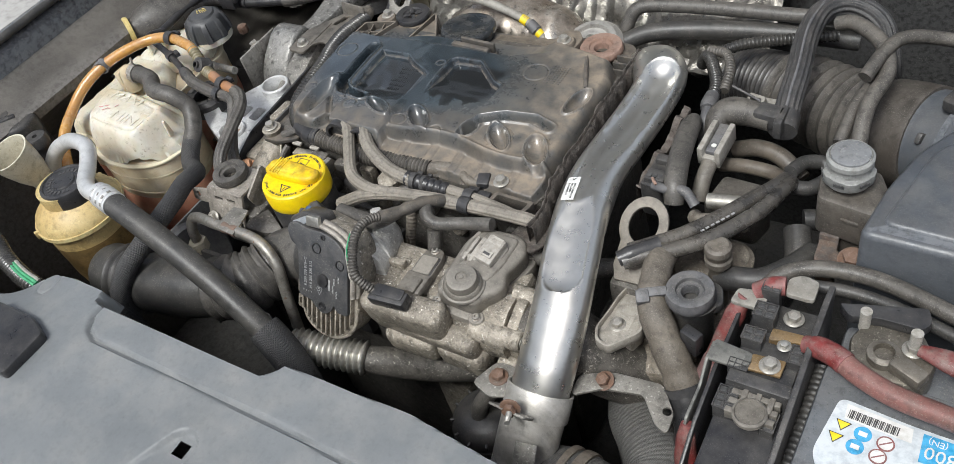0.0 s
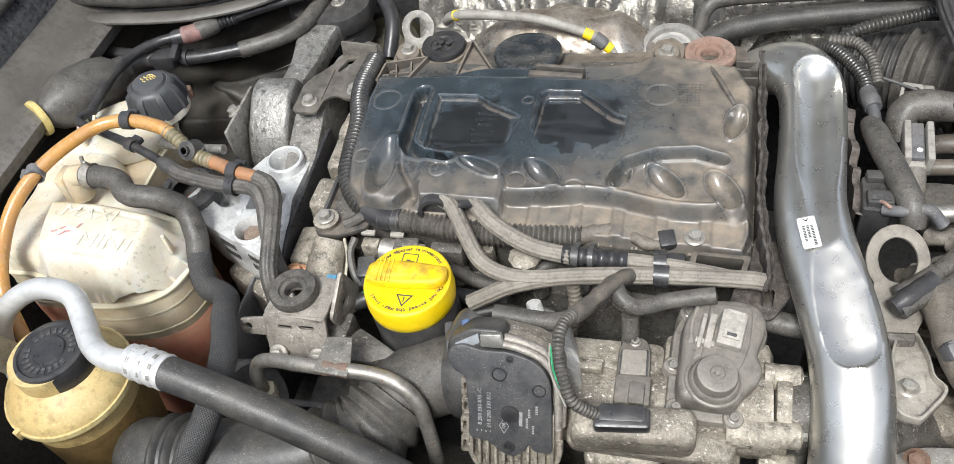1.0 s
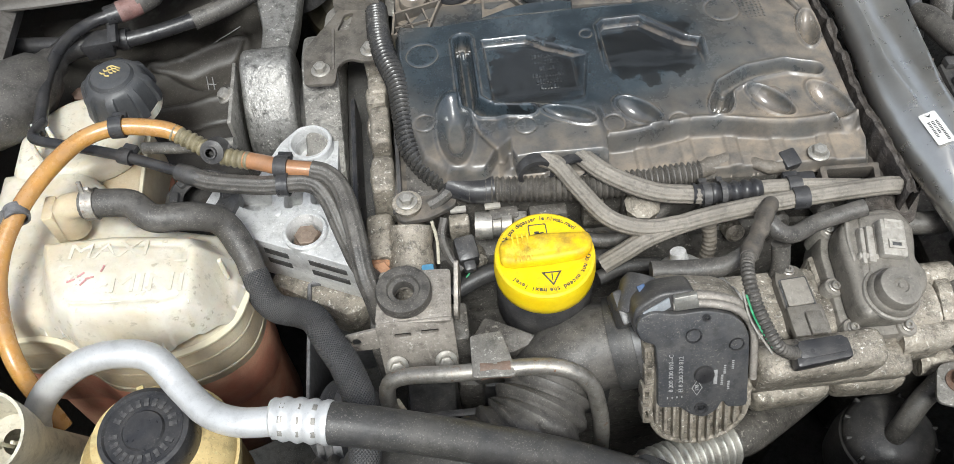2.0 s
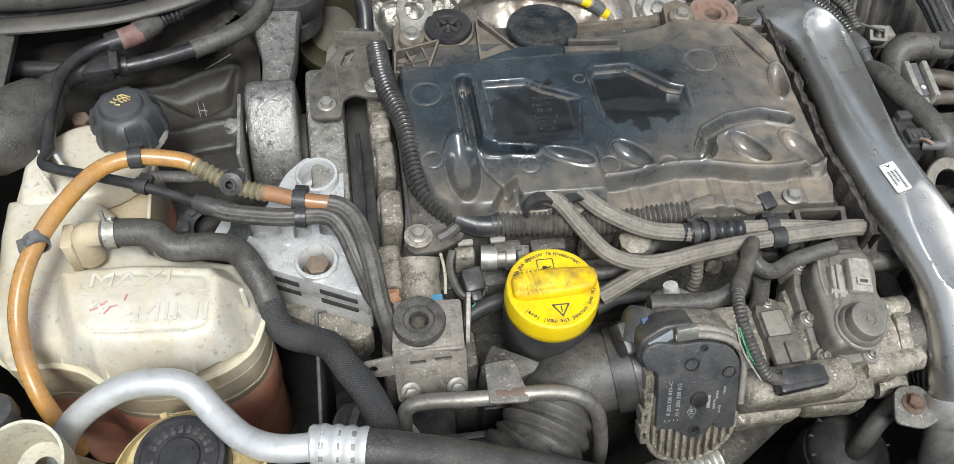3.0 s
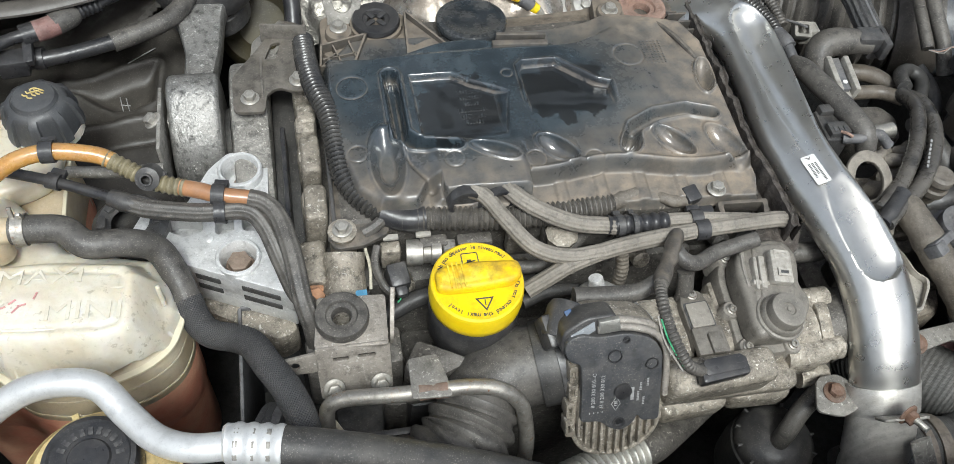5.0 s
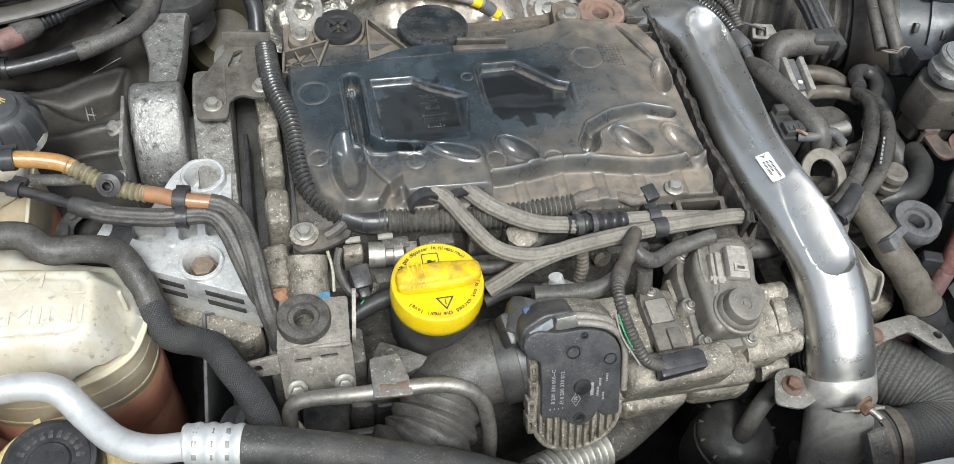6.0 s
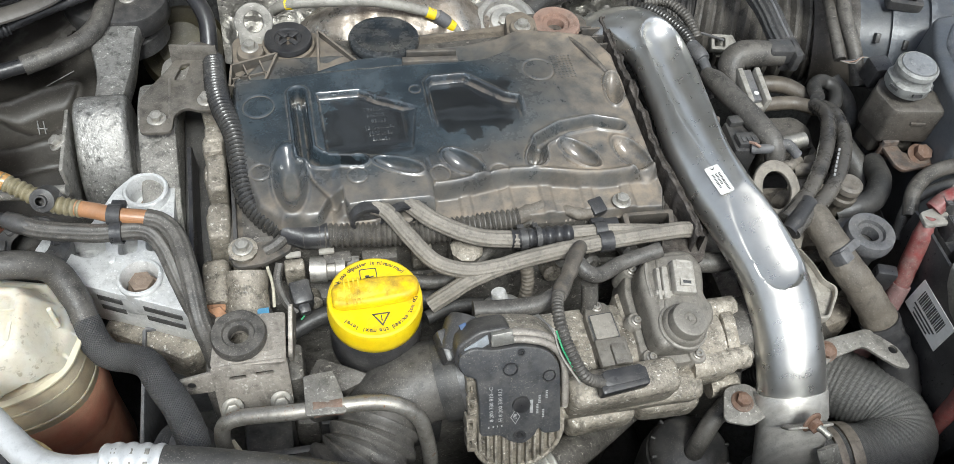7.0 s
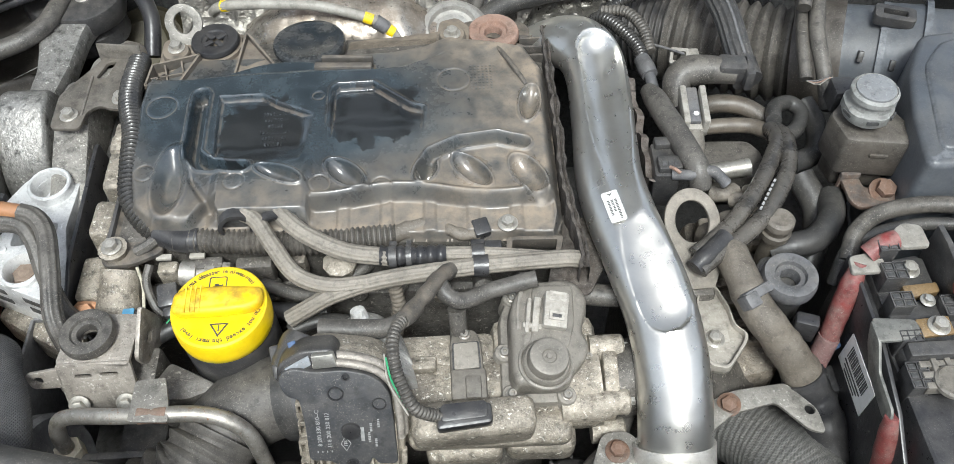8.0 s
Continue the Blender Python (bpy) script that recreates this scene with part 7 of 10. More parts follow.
tank_hose = thing("tank_hose", "black rubber coolant hose running into a braided sleeve", "coolant hose", (-0.1, -0.08, 0.74))
part("hose", tube(bmesh.new(), [(-0.283, 0.011, 0.881), (-0.262, 0.010, 0.881), (-0.240, 0.007, 0.879), (-0.221, -0.007, 0.874), (-0.190, -0.005, 0.868), (-0.169, 0.000, 0.847), (-0.155, -0.018, 0.826), (-0.147, -0.040, 0.813)], 0.0128, step=0.004, seg=18), DULL_RUBBER, tank_hose)
part("braided_sleeve", tube(bmesh.new(), [(-0.1475, -0.037, 0.8145), (-0.140, -0.056, 0.803), (-0.128, -0.068, 0.798), (-0.108, -0.077, 0.802), (-0.091, -0.092, 0.813), (-0.077, -0.120, 0.825), (-0.060, -0.152, 0.832), (-0.048, -0.190, 0.835), (-0.048, -0.232, 0.826), (-0.062, -0.266, 0.803), (-0.070, -0.290, 0.765), (-0.070, -0.297, 0.70)], [0.0132, 0.0134, 0.0134, 0.0134, 0.0134, 0.0134, 0.0134, 0.0134, 0.0134, 0.0134, 0.0134, 0.0134], step=0.004, seg=20), DARK_BRAID, tank_hose, "black braided sleeve")
bm = bmesh.new()
m = along((-0.275, 0.0105, 0.881), (1, 0, 0))
lathe(bm, [(0.0130, -0.005), (0.0145, -0.005), (0.0145, 0.005), (0.0130, 0.005)], m, seg=24)
for s in (-1, 1):
    rbox(bm, (0.004, 0.003, 0.012), 0.0006, Matrix.Translation((-0.275 + 0.004 * s, 0.014, 0.893)) @ pose(0, 0, 0, 20 * s, 0, 0))
part("spring_clamp", bm, STEEL, tank_hose, "steel spring clamp")

# ---- orange overflow hose, fuel pipe and junction ----
orange = thing("orange_hose", "translucent orange hose with olive fittings", "hose", (-0.33, -0.15, 0.80))
part("hose", tube(bmesh.new(), [(-0.312, -0.158, 0.79), (-0.336, -0.119, 0.84), (-0.350, -0.071, 0.862), (-0.347, -0.034, 0.880), (-0.334, 0.0, 0.892), (-0.313, 0.036, 0.899), (-0.286, 0.069, 0.901), (-0.254, 0.081, 0.90), (-0.217, 0.079, 0.894), (-0.200, 0.074, 0.888)], 0.0080, step=0.004), AMBER, orange)
part("fitting", tube(bmesh.new(), [(-0.206, 0.076, 0.89), (-0.190, 0.068, 0.884), (-0.176, 0.059, 0.880)], 0.0088, ribs=(0.006, 0.002)), OLIVE, orange, "olive ribbed fitting")
part("fitting", tube(bmesh.new(), [(-0.162, 0.051, 0.879), (-0.150, 0.047, 0.878), (-0.138, 0.043, 0.878)], 0.0088, ribs=(0.006, 0.002)), OLIVE, orange, "olive ribbed fitting")
part("hose", tube(bmesh.new(), [(-0.142, 0.0445, 0.878), (-0.124, 0.038, 0.878), (-0.108, 0.032, 0.877), (-0.080, 0.027, 0.874)], 0.0078, step=0.004), ORANGE, orange)
part("grey_sleeve", tube(bmesh.new(), [(-0.082, 0.027, 0.8745), (-0.068, 0.022, 0.872), (-0.056, 0.006, 0.867), (-0.047, -0.031, 0.858), (-0.042, -0.068, 0.842), (-0.036, -0.085, 0.82), (-0.034, -0.09, 0.78)], 0.0088, step=0.004, seg=56, flutes=(9, 0.05)), DUSTY_RUBBER, orange, "grey rubber hose")
bm = bmesh.new()
lathe(bm, [(0.004, 0.012), (0.0055, 0.012), (0.0055, 0.008), (0.011, 0.007), (0.012, -0.010), (0.009, -0.014), (0, -0.014)], along((-0.169, 0.054, 0.884), (-0.1, -0.75, 0.65)), seg=20)
rbox(bm, (0.026, 0.018, 0.016), 0.004, Matrix.Translation((-0.168, 0.058, 0.868)) @ pose(0, 0, 0, 0, 0, -25))
part("valve_plug", bm, BLACK, orange, "black bleed plug")
for x, y, z, d in ((-0.254, 0.0812, 0.9, (1, 0.0, 0)), (-0.108, 0.032, 0.877, (1, -0.2, 0)), (-0.334, 0.0, 0.892, (-0.3, 1, 0.1))):
    clip_band(orange, (x, y, z), d, 0.0083, 0.012, GREY if x < -0.3 else CLEAN)

pipe = thing("fuel_pipe", "thin black fuel pipe joining grey rubber hose", "fuel pipe", (-0.1, 0.02, 0.78))
part("pipe", tube(bmesh.new(), [(-0.350, 0.135, 0.862), (-0.352, 0.112, 0.870), (-0.340, 0.098, 0.875), (-0.300, 0.083, 0.876), (-0.255, 0.066, 0.876), (-0.195, 0.040, 0.872)], 0.0052, step=0.005), CLEAN, pipe)
part("connector", tube(bmesh.new(), [(-0.205, 0.044, 0.873), (-0.193, 0.038, 0.872), (-0.182, 0.033, 0.871)], [0.008, 0.0095, 0.008]), BLACK, pipe, "black pipe coupling")
part("grey_hose", tube(bmesh.new(), [(-0.186, 0.035, 0.871), (-0.171, 0.029, 0.870), (-0.126, 0.020, 0.869), (-0.086, 0.018, 0.868), (-0.070, 0.004, 0.860), (-0.058, -0.026, 0.842), (-0.045, -0.050, 0.815), (-0.02, -0.055, 0.79), (0.01, -0.055, 0.78)], 0.0085, step=0.004, seg=56, flutes=(9, 0.05)), DUSTY_RUBBER, pipe)
clip_band(pipe, (-0.254, 0.066, 0.876), (1, -0.4, 0), 0.0056, 0.012)
clip_band(pipe, (-0.108, 0.0185, 0.869), (1, -0.1, 0), 0.009, 0.010)

primer = thing("primer_bulb", "black rubber fuel priming bulb with a gold ring", "priming bulb", (-0.39, 0.17, 0.80))
axis = Vector((-0.362, 0.232, 0.850)) - Vector((-0.420, 0.118, 0.862))
bm = bmesh.new()
lathe(bm, [(0, -0.068), (0.016, -0.068), (0.018, -0.056), (0.027, -0.046), (0.034, -0.026), (0.036, 0.0), (0.034, 0.024), (0.027, 0.044), (0.018, 0.053), (0.016, 0.066), (0, 0.066)], along((-0.391, 0.175, 0.856), axis), seg=36)
part("bulb", bm, DULL_RUBBER, primer)
bm = bmesh.new()
lathe(bm, [(0.014, -0.004), (0.023, -0.004), (0.024, 0.0), (0.023, 0.004), (0.014, 0.004)], along((-0.4195, 0.118, 0.862), axis), seg=28)
part("ring", bm, GOLD, primer, "gold ring")
part("lower_hose", tube(bmesh.new(), [(-0.418, 0.122, 0.862), (-0.430, 0.09, 0.858), (-0.440, 0.05, 0.85), (-0.452, 0.0, 0.84), (-0.46, -0.06, 0.83)], 0.013), CLEAN, primer, "black hose")
part("upper_hose", tube(bmesh.new(), [(-0.364, 0.228, 0.850), (-0.357, 0.245, 0.848), (-0.345, 0.258, 0.842), (-0.32, 0.262, 0.84)], [0.013, 0.013, 0.011, 0.010]), BLACK, primer, "black elbow hose")

line = thing("fuel_line", "black fuel line with a red-marked quick connector", "fuel line", (-0.35, 0.2, 0.84))
part("pipe", tube(bmesh.new(), [(-0.352, 0.120, 0.862), (-0.354, 0.15, 0.862), (-0.356, 0.19, 0.864), (-0.349, 0.244, 0.862), (-0.325, 0.275, 0.86), (-0.290, 0.288, 0.86)], 0.0066, step=0.005), CLEAN, line)
part("collar", tube(bmesh.new(), [(-0.297, 0.287, 0.86), (-0.285, 0.292, 0.86), (-0.277, 0.297, 0.86)], 0.0118), mat("faded red connector", (0.17, 0.105, 0.09), (0.21, 0.075, 0.065), rough=0.6, dust=0.3), line, "faded red connector")
part("connector", tube(bmesh.new(), [(-0.280, 0.296, 0.86), (-0.272, 0.302, 0.86), (-0.262, 0.309, 0.86), (-0.256, 0.313, 0.86)], [0.0125, 0.0128, 0.0122, 0.0085]), DULL_RUBBER, line, "grey quick connector")
part("ribbed_end", tube(bmesh.new(), [(-0.258, 0.312, 0.86), (-0.248, 0.319, 0.86), (-0.235, 0.326, 0.86)], 0.0088, ribs=(0.0055, 0.0018)), CLEAN, line, "black ribbed hose end")
part("pipe", tube(bmesh.new(), [(-0.24, 0.324, 0.86), (-0.20, 0.348, 0.861), (-0.15, 0.375, 0.862), (-0.10, 0.41, 0.86)], 0.0062), CLEAN, line)
clip_band(line, (-0.302, 0.284, 0.86), (0.8, 0.3, 0), 0.0075, 0.016)
line = thing("vapour_line", "black vapour pipe running into a grey hose", "pipe", (-0.3, 0.28, 0.82))
part("pipe", tube(bmesh.new(), [(-0.430, 0.283, 0.832), (-0.371, 0.277, 0.832), (-0.319, 0.272, 0.832), (-0.270, 0.280, 0.832), (-0.222, 0.296, 0.832)], [0.010, 0.0095, 0.009, 0.0085, 0.0085], step=0.005), CLEAN, line)
part("grey_hose", tube(bmesh.new(), [(-0.226, 0.294, 0.832), (-0.195, 0.308, 0.833), (-0.165, 0.326, 0.835), (-0.146, 0.357, 0.838), (-0.140, 0.42, 0.838)], 0.0110, step=0.005), DUSTY_RUBBER, line, "grey rubber hose")
clip_band(line, (-0.325, 0.273, 0.832), (1, 0, 0), 0.0095, 0.022)
bm = rbox(bmesh.new(), (0.030, 0.024, 0.022), 0.003, Matrix.Translation((-0.322, 0.262, 0.829)) @ pose(0, 0, 0, 0, 0, 6))
rbox(bm, (0.034, 0.006, 0.012), 0.002, Matrix.Translation((-0.322, 0.254, 0.838)) @ pose(0, 0, 0, 0, 0, 6))
rbox(bm, (0.010, 0.040, 0.010), 0.002, Matrix.Translation((-0.306, 0.274, 0.845)) @ pose(0, 0, 0, 12, 0, 6))
part("clip_block", bm, CLEAN, line, "square black double clip")
clip_band(line, (-0.300, 0.275, 0.832), (1, 0.1, 0), 0.0092, 0.010)
bm = bmesh.new()
lathe(bm, [(0, 0), (0.017, 0), (0.018, 0.004), (0.012, 0.008), (0.006, 0.010), (0, 0.010)], Matrix.Translation((-0.345, 0.215, 0.80)), seg=20)
prism(bm, hexagon(0.010), 0.012, 0.001, Matrix.Translation((-0.345, 0.215, 0.806)))
tagged(part("rusty_nut", bm, RUST), "rusty nut on the inner wing behind the tank", "nut")
bm = bmesh.new()
prism(bm, hexagon(0.009), 0.014, 0.001, Matrix.Translation((-0.300, 0.245, 0.79)))
tagged(part("rusty_nut", bm, RUST), "rusty nut on the inner wing behind the tank", "nut")


LOBE_LOW = [(-0.301, 0.312), (-0.282, 0.305), (-0.262, 0.289), (-0.243, 0.277), (-0.225, 0.277), (-0.203, 0.288), (-0.198, 0.340), (-0.233, 0.330), (-0.267, 0.316)]
LOBE_HIGH = [(-0.289, 0.326), (-0.278, 0.354), (-0.267, 0.385), (-0.200, 0.390), (-0.198, 0.365), (-0.233, 0.348), (-0.267, 0.334)]


def arch_height(x, y):
    z = 0.735 + 0.16 * (y - 0.25) - 0.20 * max(0, x + 0.20)
    z += 0.005 * noise.noise((x * 11, y * 11, 2)) + 0.0015 * noise.noise((x * 40, y * 40, 6))
    z -= 0.014 * smooth(-0.010, 0.014, to_polygon(x, y, LOBE_LOW))
    z -= 0.010 * smooth(-0.010, 0.012, to_polygon(x, y, LOBE_HIGH))
    z += 0.007 * math.exp(-((to_polygon(x, y, LOBE_LOW) + 0.007) / 0.006) ** 2)
    z += 0.010 * math.exp(-(to_line(x, y, [(-0.33, 0.247), (-0.25, 0.253), (-0.200, 0.262)]) / 0.007) ** 2) - 0.012 * math.exp(-(to_line(x, y, [(-0.33, 0.228), (-0.25, 0.233), (-0.200, 0.240)]) / 0.007) ** 2)
    return z + 0.10 * smooth(-0.36, -0.46, x)


def shelf_height(x, y):
    z = 0.793 + 0.30 * (y - 0.30) + 0.10 * smooth(-0.42, -0.47, x) + 0.0025 * noise.noise((x * 13, y * 13, 5))
    z += 0.004 * math.exp(-(to_line(x, y, [(-0.46, 0.335), (-0.34, 0.350), (-0.22, 0.385)]) / 0.004) ** 2)
    return z if y > 0.318 + 0.06 * smooth(-0.24, -0.16, x) else None


bm = relief(-0.475, -0.155, 0.31, 0.50, 0.005, shelf_height)
bmesh.ops.solidify(bm, geom=bm.faces[:], thickness=0.003)
tagged(part("trim", bm, PRIMER), "dusty grey body shelf under the windscreen tray", "body shelf", kind="structure")
arch = part("trim", relief(-0.48, -0.165, 0.06, 0.57, 0.0035, arch_height), LINING, sharp=179)
tagged(arch, "black moulded inner wing lining behind the tank", "wing lining", kind="structure")
slab("trim", -0.47, -0.30, 0.06, 0.40, 0.27, 0.66, SHADOWED, "black chassis rail under the lining", "chassis rail")
STROKES = ((((-0.232, 0.350, -0.200, 0.370),), "pale chalk stroke on the black lining"),
           (((-0.243, 0.308, -0.238, 0.284), (-0.236, 0.306, -0.231, 0.284), (-0.242, 0.297, -0.231, 0.295)), "small crossed chalk mark on the black lining"))
for lines, label in STROKES:
    bm = bmesh.new()
    for x0, y0, x1, y1 in lines:
        tube(bm, [(x0, y0, arch_height(x0, y0) + 0.001), (x1, y1, arch_height(x1, y1) + 0.001)], 0.0007, seg=6)
    tagged(part("chalk_mark", bm, PALE_INK), label, "mark")

# scuttle moulding and strut top, upper left
scuttle = thing("scuttle_moulding", "black scuttle moulding with a thick rounded seal", "scuttle", (-0.3, 0.34, 0.84))
part("seal", tube(bmesh.new(), [(-0.52, 0.335, 0.895), (-0.44, 0.325, 0.90), (-0.36, 0.322, 0.90), (-0.28, 0.332, 0.90), (-0.21, 0.365, 0.90), (-0.16, 0.42, 0.90)], 0.017, seg=18, step=0.008), DULL_RUBBER, scuttle, "dull black rounded seal")
part("lip", tube(bmesh.new(), [(-0.52, 0.305, 0.87), (-0.44, 0.302, 0.875), (-0.36, 0.302, 0.876), (-0.28, 0.312, 0.876), (-0.20, 0.345, 0.876), (-0.14, 0.41, 0.876)], 0.012, oval=0.5, step=0.008), PRIMER, scuttle, "dusty lower lip")
bm = bmesh.new()
prism(bm, rounded([(-0.52, 0.315), (-0.40, 0.312), (-0.28, 0.325), (-0.20, 0.36), (-0.13, 0.44), (-0.13, 0.56), (-0.52, 0.56)], 0.02), 0.02, 0.004, Matrix.Translation((0, 0, 0.86)))
part("tray", bm, BLACK, scuttle)
tower = thing("strut_top", "black strut top plate with a bolt", "strut top", (-0.13, 0.40, 0.78))
bm = bmesh.new()
prism(bm, rounded([(-0.195, 0.385), (-0.16, 0.355), (-0.10, 0.350), (-0.07, 0.385), (-0.08, 0.44), (-0.12, 0.49), (-0.19, 0.46)], 0.02, 5), 0.03, 0.006, Matrix.Translation((0, 0, 0.805)))
lathe(bm, [(0, 0), (0.05, 0), (0.048, 0.02), (0.035, 0.03), (0, 0.03)], Matrix.Translation((-0.13, 0.40, 0.775)), seg=28)
part("plate", bm, BLACK, tower)
again("bolt", BOLT, Matrix.Translation((-0.118, 0.395, 0.835)), tower, "dull bolt")
drum = thing("brake_drum_servo", "yellowed brake servo drum against the firewall", "brake servo", (-0.05, 0.47, 0.66))
bm = bmesh.new()
lathe(bm, [(0, 0.040), (0.030, 0.040), (0.036, 0.034), (0.050, 0.030), (0.056, 0.020), (0.058, 0.0), (0.054, -0.04), (0, -0.05)], along((-0.070, 0.425, 0.720), (0, -0.6, 0.8)), seg=36)
part("drum", bm, mat("yellow passivated steel", (0.055, 0.045, 0.018), (0.028, 0.023, 0.011), rough=0.6, metal=0.1, dust=0.06, grime=0.2, edge=0.1), drum)
part("black_hose", tube(bmesh.new(), [(-0.09, 0.42, 0.84), (-0.055, 0.40, 0.845), (-0.03, 0.36, 0.83), (-0.03, 0.32, 0.80)], 0.010), CLEAN, drum, "glossy black vacuum hose")

# ---- lifting eye at the rear ----
def eye(name, at, r, hole, u, v, thick, label, length):
    e = thing(name, label, "lifting eye", at)
    o = [(r * math.cos(radians(a)), r * math.sin(radians(a))) for a in range(-30, 211, 12)]
    o += [(-r * 0.8, -length), (r * 0.8, -length)]
    bm = prism(bmesh.new(), o, thick, thick * 0.25, basis(at, u, v), holes=[[(hole * 0.86 * math.cos(2 * math.pi * k / 24), hole * math.sin(2 * math.pi * k / 24)) for k in range(24)]])
    part("eye", bm, BRACKET, e)
    return e


eye("lifting_eye", (0.028, 0.305, 0.862), 0.0215, 0.0125, (1, 0.0, 0), (0, 0.55, 0.83), 0.005, "grey steel lifting eye behind the cover", 0.06)

# ---- steering reservoir, filler neck, air-conditioning pipe ----
res = thing("steering_reservoir", "yellowed steering fluid reservoir with a black cap", "fluid reservoir", (-0.213, -0.207, 0.60))
bm = bmesh.new()
lathe(bm, [(0, 0.05), (0.036, 0.05), (0.036, 0.030), (0.044, 0.026), (0.058, 0.014), (0.062, 0.004), (0.062, -0.004), (0.0585, -0.008), (0.0575, -0.03)], Matrix.Translation((-0.213, -0.207, 0.818)), seg=48)
part("shoulder", bm, OILY, res)
bm = bmesh.new()
lathe(bm, [(0.0580, 0.0), (0.056, -0.06), (0.050, -0.10), (0.03, -0.13), (0.0, -0.22)], Matrix.Translation((-0.213, -0.207, 0.79)), seg=48)
part("lower_body", bm, OILY_LOW, res, "dark oil behind dirty plastic")
bm = bmesh.new()
lathe(bm, [(0.062, -0.003), (0.0645, -0.003), (0.0645, 0.003), (0.062, 0.003)], Matrix.Translation((-0.213, -0.207, 0.818)), seg=48)
for a in (20, 110, 250):
    rbox(bm, (0.010, 0.006, 0.012), 0.001, Matrix.Translation((-0.213, -0.207, 0.812)) @ pose(0, 0, 0, 0, 0, a) @ Matrix.Translation((0.063, 0, 0)))
part("seam", bm, OILY, res, "moulded seam")
bm = bmesh.new()
knurl = lambda a, r, z: r * (1 + (0.02 * (1 if math.sin(20 * a) > 0 else 0) if 0.004 < z < 0.026 else 0))
lathe(bm, [(0, 0), (0.0355, 0), (0.0365, 0.003), (0.0360, 0.026), (0.0345, 0.0295), (0.0310, 0.0305), (0.0295, 0.0285), (0.0165, 0.0285), (0.0150, 0.0305), (0, 0.031)], Matrix.Translation((-0.2085, -0.2035, 0.841)), seg=120, wobble=knurl)
rcap = part("cap", bm, CLEAN, res, "black knurled cap")
bar_mesh = mesh_of(rbox(bmesh.new(), (0.0036, 0.0062, 0.0008), 0, Matrix()), BLACK)
for k in range(22):
    if k % 11 != 5:
        again("moulded_bar", bar_mesh, Matrix.Translation((-0.2085, -0.2035, 0.8694)) @ pose(0, 0, 0, 0, 0, 360 * k / 22) @ Matrix.Translation((0, 0.0228, 0)), rcap, "worn raised moulding")
funnel = thing("washer_filler", "ivory plastic washer filler neck, open", "filler neck", (-0.318, -0.205, 0.72))
bm = bmesh.new()
lathe(bm, [(0.016, -0.15), (0.017, -0.05), (0.024, -0.03), (0.029, -0.008), (0.032, 0.012), (0.0325, 0.014), (0.0300, 0.014), (0.026, -0.006), (0.021, -0.026), (0.010, -0.03)], along((-0.318, -0.200, 0.880), (-0.05, -0.25, 1)), seg=36)
for k in range(3):
    rbox(bm, (0.003, 0.003, 0.020), 0.001, along((-0.322 + 0.010 * k - 0.006, -0.196, 0.850), (-0.05, -0.25, 1)))
part("neck", bm, IVORY, funnel)
bm = bmesh.new()
lathe(bm, [(0, -0.1), (0.012, -0.1), (0.012, -0.002), (0.0165, 0.0), (0.0170, 0.012), (0.015, 0.016), (0.004, 0.016), (0.003, 0.010), (0, 0.010)], Matrix.Translation((-0.361, -0.142, 0.846)), seg=24)
tagged(part("small_cap", bm, BLACK), "small black plastic cap beside the filler neck", "cap")
lamp = thing("headlamp_housing", "black ribbed headlamp housing at the wing", "headlamp", (-0.45, -0.15, 0.78))
bm = bmesh.new()
prism(bm, rounded([(-0.53, -0.20), (-0.42, -0.19), (-0.392, -0.135), (-0.398, -0.105), (-0.455, -0.085), (-0.53, -0.095)], 0.012), 0.07, 0.010, Matrix.Translation((0, 0, 0.80)), segments=3)
prism(bm, rounded([(-0.505, -0.175), (-0.445, -0.170), (-0.425, -0.13), (-0.46, -0.105), (-0.505, -0.11)], 0.010), 0.012, 0.004, Matrix.Translation((0, 0, 0.868)))
rbox(bm, (0.05, 0.010, 0.012), 0.003, Matrix.Translation((-0.43, -0.148, 0.868)) @ pose(0, 0, 0, 0, 0, 60))
part("housing", bm, BLACK, lamp)

ac = thing("air_conditioning_pipe", "bare aluminium pipe crimped to a thick black hose", "refrigerant pipe", (-0.26, -0.17, 0.78))
part("pipe", tube(bmesh.new(), [(-0.330, -0.178, 0.76), (-0.324, -0.172, 0.80), (-0.312, -0.163, 0.836), (-0.288, -0.154, 0.864), (-0.256, -0.146, 0.882), (-0.226, -0.146, 0.888), (-0.200, -0.153, 0.887), (-0.179, -0.176, 0.880), (-0.157, -0.199, 0.880), (-0.131, -0.212, 0.884), (-0.098, -0.216, 0.888)], 0.0112, seg=22, step=0.004), ALU, ac)
part("crimp", tube(bmesh.new(), [(-0.106, -0.214, 0.889), (-0.102, -0.2145, 0.889), (-0.084, -0.218, 0.889), (-0.062, -0.2225, 0.889)], [0.0135, 0.0165, 0.0170, 0.0168], seg=26, ribs=(0.0105, 0.0018)), ALU, ac, "crimped aluminium sleeve")
